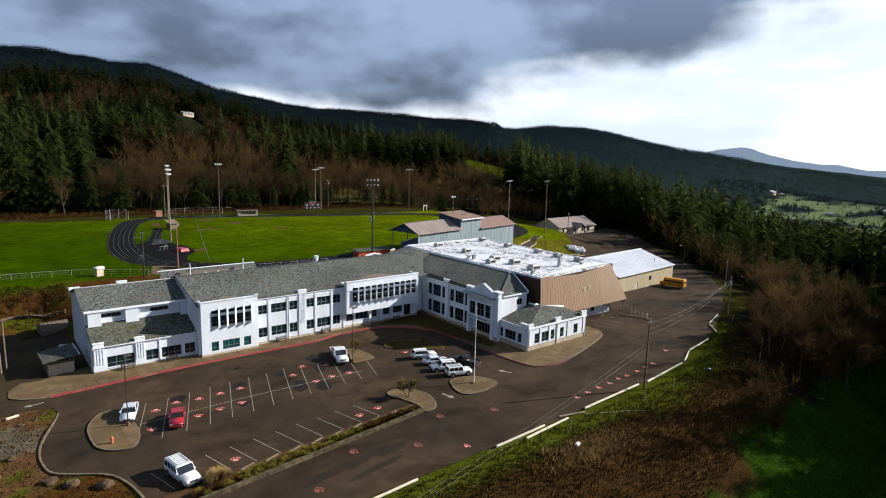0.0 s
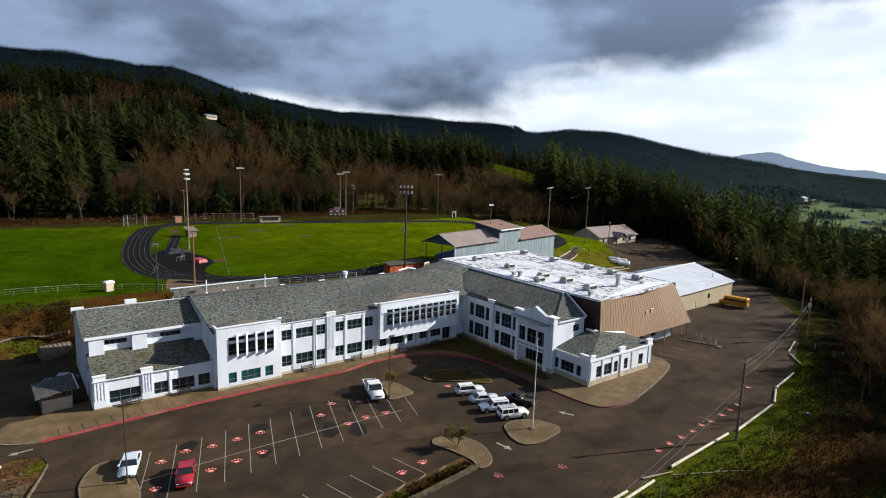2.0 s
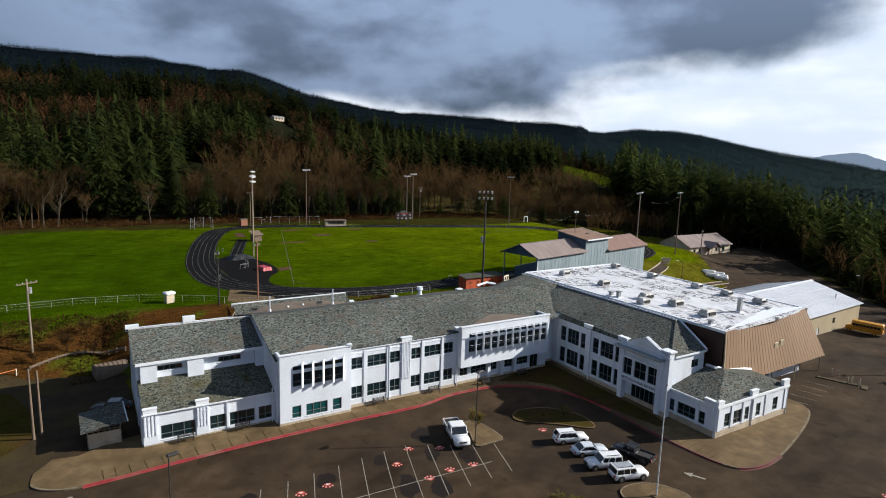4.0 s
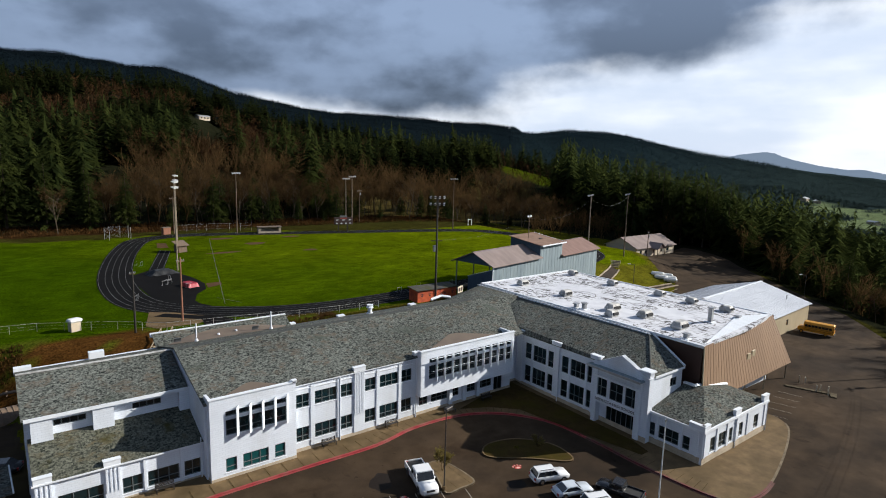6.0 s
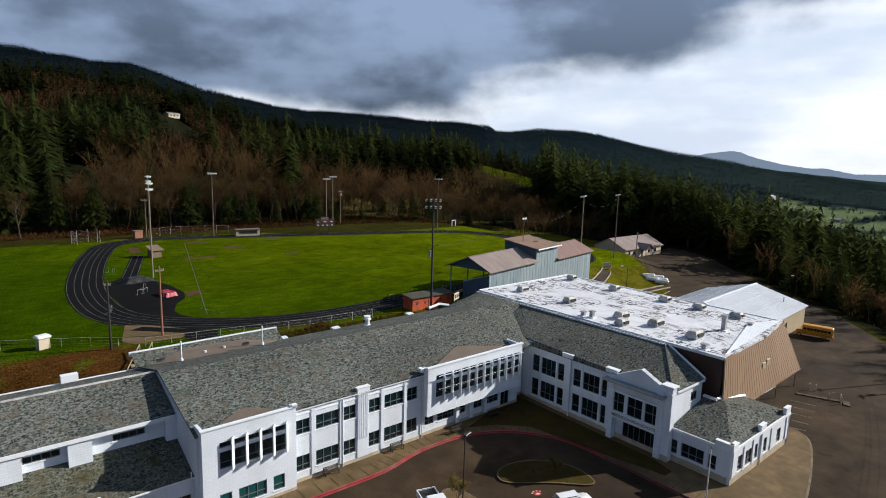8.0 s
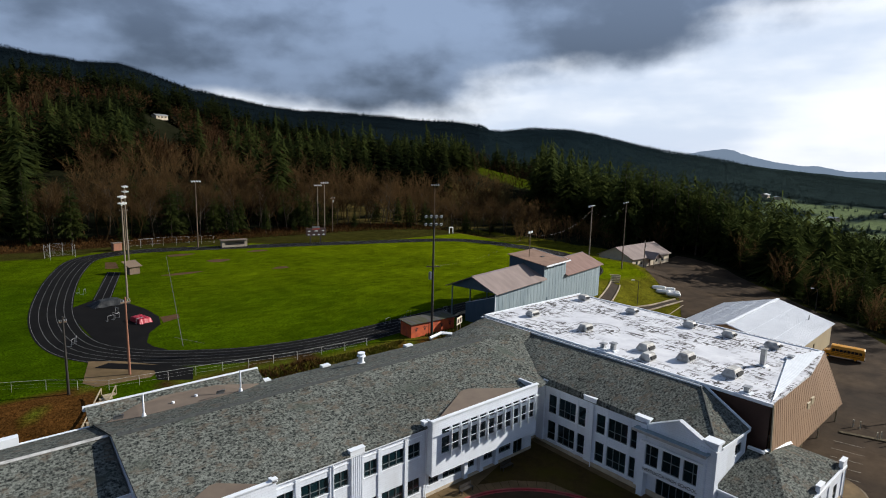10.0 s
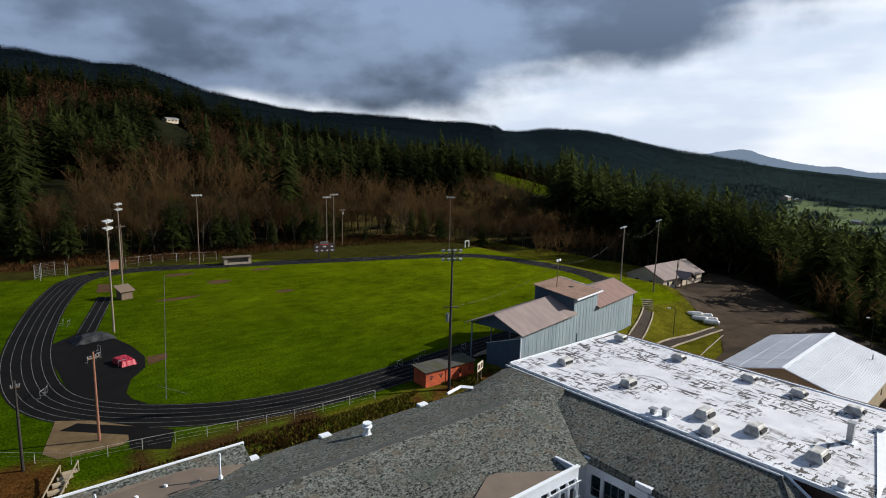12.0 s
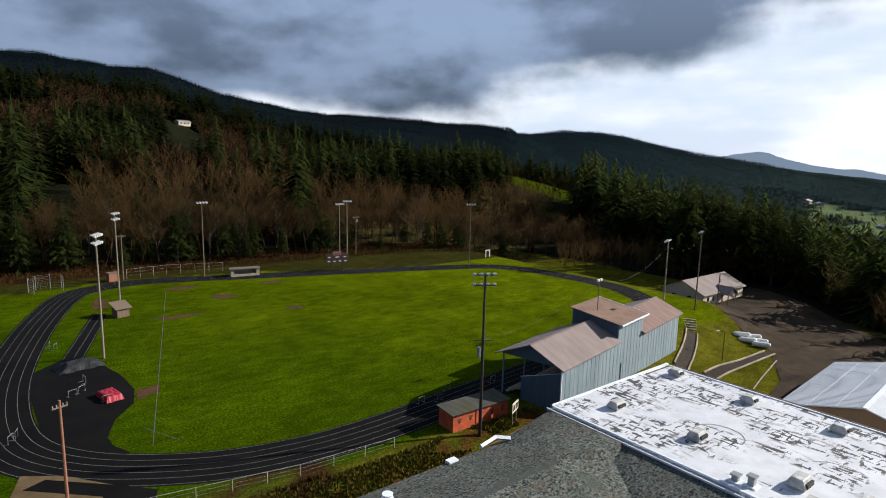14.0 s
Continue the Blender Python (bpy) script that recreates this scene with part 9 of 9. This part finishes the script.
ground_sheet("sand_pit", [(51.9, 229.5), (54.1, 228.1), (52.9, 219.4), (50.0, 220.2)], 0.016, M["soil"], "brown sand pit at the end of the jumping runway", "sand pit", zf=flat_field)

# ---- field equipment ----
tp = new("tarpaulin")
bm = bmesh.new()
bmesh.ops.create_grid(bm, x_segments=12, y_segments=12, size=1.0)
for v in bm.verts:
    e = max(abs(v.co.x), abs(v.co.y))
    v.co = Vector((v.co.x * 1.45, v.co.y * 2.6, 0.95 * (1 - max(0, e - 0.82) / 0.18 * 0.95) + 0.13 * noise.noise(v.co * 3.1)))
bpy.data.objects.remove(tp)
ob = link_bm("tarpaulin", bm, M["tarp"])
ob.matrix_world = pose(45.0, 167.4, FIELD + 0.03, 0, 0, 12) @ Matrix.Diagonal((0.78, 0.74, 0.85, 1))
tagged(ob, "red tarpaulin draped over a landing mat", "cover")
bm = bmesh.new()
bmesh.ops.create_grid(bm, x_segments=16, y_segments=10, size=1.0)
for v in bm.verts:
    e = max(abs(v.co.x), abs(v.co.y))
    v.co = Vector((v.co.x * 3.3, v.co.y * 2.0, 1.0 * (1 - max(0, e - 0.5) / 0.5 * 0.97) + 0.2 * noise.noise(v.co * 2.7)))
ob = link_bm("tarpaulin", bm, M["grey_tarp"])
ob.matrix_world = pose(43.2, 183.0, FIELD + 0.03, 0, 0, 10)
tagged(ob, "dark grey tarpaulin over a landing pit", "cover")


def hurdle(u, v, turn, label="grey steel hurdle standing on the track"):
    ob = thing("hurdle", label, "hurdle", "hurdles", at=(u, v, FIELD + 0.03), turn=turn)
    for x in (-0.55, 0.55):
        part("upright", B(x - 0.018, x + 0.018, -0.018, 0.018, 0, 1.0), M["steel"], ob)
        part("foot", B(x - 0.018, x + 0.018, -0.018, 0.65, 0, 0.04), M["steel"], ob)
    part("board", B(-0.6, 0.6, -0.035, 0.0, 0.95, 1.02), M["steel"], ob)
    return ob


for u, v, a in ((33.6, 159.6, 60), (34.2, 160.6, 75), (44.5, 166, 10), (40.5, 196, 80), (41.2, 194.5, 60), (42.2, 171.5, 40), (41, 170.5, 20), (43.0, 175.5, 100), (79.0, 141.0, 8), (81.5, 140.0, 8), (84.8, 142.5, 8), (92.5, 141, 8)):
    hurdle(u, v, a)
sc = thing("scoreboard", "dark maroon scoreboard on two posts with a white header", "scoreboard", at=(114.2, 231.0, FIELD), turn=-12)
sc.scale = (0.78, 0.9, 0.86)
part("panel", B(-4.3, 4.3, -0.25, 0.25, 2.7, 5.7, bevel=0.06), M["dark_board"], sc)
part("header", B(-1.6, 1.6, -0.22, 0.22, 5.72, 6.4), M["frame"], sc)
for x in (-2.4, 1.9):
    part("post", B(x - 0.2, x + 0.2, -0.2, 0.2, -0.2, 2.7), M["dark_steel"], sc)
for x, z, w in ((-3.2, 3.2, 0.9), (-1.0, 3.2, 0.9), (1.1, 3.2, 0.8), (3.2, 3.2, 0.9), (-3.0, 4.6, 1.0), (0, 4.6, 1.4), (3.0, 4.6, 1.0), (0, 5.35, 3.2)):
    part("marking_bar", B(x - w / 2, x + w / 2, -0.275, -0.252, z - 0.16, z + 0.16), M["white_trim"] if z < 5 else M["paw_red"], sc)
dg = thing("dugout", "low brown concrete dugout with a dark open front", "dugout", at=(89.2, 237.6, FIELD), turn=-10)
dg.scale = (0.82, 0.9, 0.9)
part("back_wall", B(-4.6, 4.6, 1.2, 1.4, 0, 2.2), M["plinth"], dg)
for x in (-4.6, 3.6):
    part("side_wall", B(x, x + 1.0, -1.3, 1.19, 0, 2.2), M["plinth"], dg)
part("front_wall", B(-3.55, 3.55, -1.3, -1.15, 0, 0.7), M["plinth"], dg)
part("roof", B(-4.9, 4.9, -1.6, 1.6, 2.2, 2.4), M["cricket"], dg)
part("bench", B(-3.4, 3.4, 0.6, 1.0, 0.4, 0.5), M["timber"], dg)
ks = thing("field_hut", "small grey-brown hut with a low pitched roof", "hut", at=(54.0, 211.0, FIELD), turn=15)
ks.scale = (0.72, 0.72, 0.95)
for a, b in (((-1.7, -1.6), (1.7, -1.6)), ((1.7, -1.6), (1.7, 1.6)), ((1.7, 1.6), (-1.7, 1.6)), ((-1.7, 1.6), (-1.7, -1.6))):
    part("wall", wall(bmesh.new(), a, b, 0, 2.1, 0.1), M["wood_pole"], ks)
part("roof", roof_piece(bmesh.new(), [(-2.3, -2.2, 2.0), (2.3, -2.2, 2.0), (2.3, 2.2, 3.1), (-2.3, 2.2, 3.1)], 0.12), M["wood_pole"], ks)
bx = thing("equipment_box", "rusty brown equipment box beside the track", "box", at=(58.6, 247.8, FIELD), turn=12)
part("body", B(-1.2, 1.2, -0.8, 0.8, 0, 2.2, bevel=0.05), M["red_pole"], bx)
part("lid", B(-1.3, 1.3, -0.9, 0.9, 2.2, 2.35), M["cricket"], bx)
ub = thing("utility_box", "cream utility box with a white domed cap", "utility box", at=(22.6, 145.0, ground_z(22.6, 145)), turn=20)
part("body", B(-0.7, 0.7, -0.5, 0.5, -0.2, 1.4), M["cream_wall"], ub)
part("cap", B(-0.95, 0.95, -0.7, 0.7, 1.4, 1.95, bevel=0.2), M["lamp_white"], ub)
gp = thing("goal_frame", "white portable frame on the grass", "frame", at=(168.6, 224.8, ground_z(168.6, 224.8)))
for x in (-0.9, 0.9):
    part("upright", B(x - 0.12, x + 0.12, -0.12, 0.12, 0, 2.4), M["lamp_white"], gp)
part("bar", B(-1.0, 1.0, -0.12, 0.12, 2.2, 2.5), M["lamp_white"], gp)


def mesh_fence(pts, h, label, group, spacing=3.0):
    ob = thing("wire_fence", label, "fence", group, at=(*pts[0], 0))
    o = Vector((*pts[0], 0))
    for a, b in zip(pts, pts[1:]):
        a, b = Vector(a), Vector(b)
        n = max(1, int((b - a).length / spacing))
        tops = []
        for i in range(n + 1):
            p = a.lerp(b, i / n)
            z = ground_z(*p)
            tops.append(Vector((p.x, p.y, z)) - o)
            part("post", T(tops[-1] - Vector((0, 0, 0.2)), tops[-1] + Vector((0, 0, h)), 0.028, n=5), M["unit_metal"], ob)
        for p, q in zip(tops, tops[1:]):
            part("rail", T(p + Vector((0, 0, h)), q + Vector((0, 0, h)), 0.017, n=4, caps=False), M["unit_metal"], ob)
            for k in (0.33, 0.66):
                part("wire", T(p + Vector((0, 0, h * k)), q + Vector((0, 0, h * k)), 0.008, n=3, caps=False), M["unit_metal"], ob)
    return ob


mesh_fence([(-14, 148.5), (-4, 148), (8, 149), (18, 147.5), (28, 142.5), (34, 137.8), (44, 136.2), (57.5, 133.6), (69, 132.8)], 1.3, "thin grey wire fence along the top of the bank", "wire fences")
mesh_fence([(62, 248.6), (72, 250), (86, 246)], 2.6, "tall wire backstop fence behind the field", "wire fences")
# ball-throwing cage
cg = thing("throwing_cage", "grey net cage hung on thin poles", "cage", at=(44, 243.5, FIELD), turn=10)
cp = [(-3, -2), (-3.4, 1), (-1.5, 2.6), (1.5, 2.6), (3.4, 1), (3, -2)]
for x, y in cp:
    part("pole", T((x, y, 0), (x, y, 3.6), 0.05, n=5), M["steel"], cg)
for (x0, y0), (x1, y1) in zip(cp, cp[1:]):
    for k in range(9):
        z = 0.3 + k * 0.4
        part("net_cord", T((x0, y0, z), (x1, y1, z), 0.012, n=3, caps=False), M["steel"], cg)
# steps and handrail up the bank behind the school
hs = thing("bank_steps", "weathered timber steps with handrails up the bank", "steps", at=(32, 132, 0), turn=0)
for i in range(9):
    t = i / 8
    p = Vector((29.4, 128.6)).lerp(Vector((33.6, 136.0)), t)
    z = ground_z(*p)
    part("tread", B(p.x - 32 - 0.7, p.x - 32 + 0.7, p.y - 132 - 0.3, p.y - 132 + 0.3, z - 0.1, z + 0.15), M["timber"], hs)
for s in (-0.8, 0.8):
    a, b = Vector((29.4 + s - 32, 128.6 - 132, ground_z(29.4, 128.6) + 1.1)), Vector((33.6 + s - 32, 136.0 - 132, ground_z(33.6, 136) + 1.1))
    part("handrail", T(a, b, 0.09, n=6), M["timber"], hs)
    for t in (0, 0.33, 0.66, 1):
        p = a.lerp(b, t)
        part("rail_post", T(p - Vector((0, 0, 1.3)), p, 0.06, n=5), M["timber"], hs)

# houses far up the slope and in the valley
for u, v, turn, s in ((171.5, 604, 20, 0.8), (272, 402, 35, 0.6), (1540, 622, 10, 2.2), (1560, 600, 30, 1.6), (1200, 380, 60, 1.3), (1330, 330, 20, 1.5)):
    z = ground_z(u, v)
    ob = thing("far_house", "small pale house among the trees", "house", "far houses", at=(u, v, z), turn=turn)
    part("wall", B(-7 * s, 7 * s, -4 * s, 4 * s, -1, 3.5 * s), M["plinth"], ob)
    for sg in (-1, 1):
        part("roof", roof_piece(bmesh.new(), [(-7.6 * s, sg * 4.6 * s, 3.4 * s), (7.6 * s, sg * 4.6 * s, 3.4 * s), (7.6 * s, 0, 5 * s), (-7.6 * s, 0, 5 * s)], 0.2), M["steel"], ob)
    for x in (-4, 0, 4):
        part("window", B((x - 1) * s, (x + 1) * s, -4.05 * s, -4.0 * s, 1.0 * s, 2.4 * s), M["car_glass"], ob)
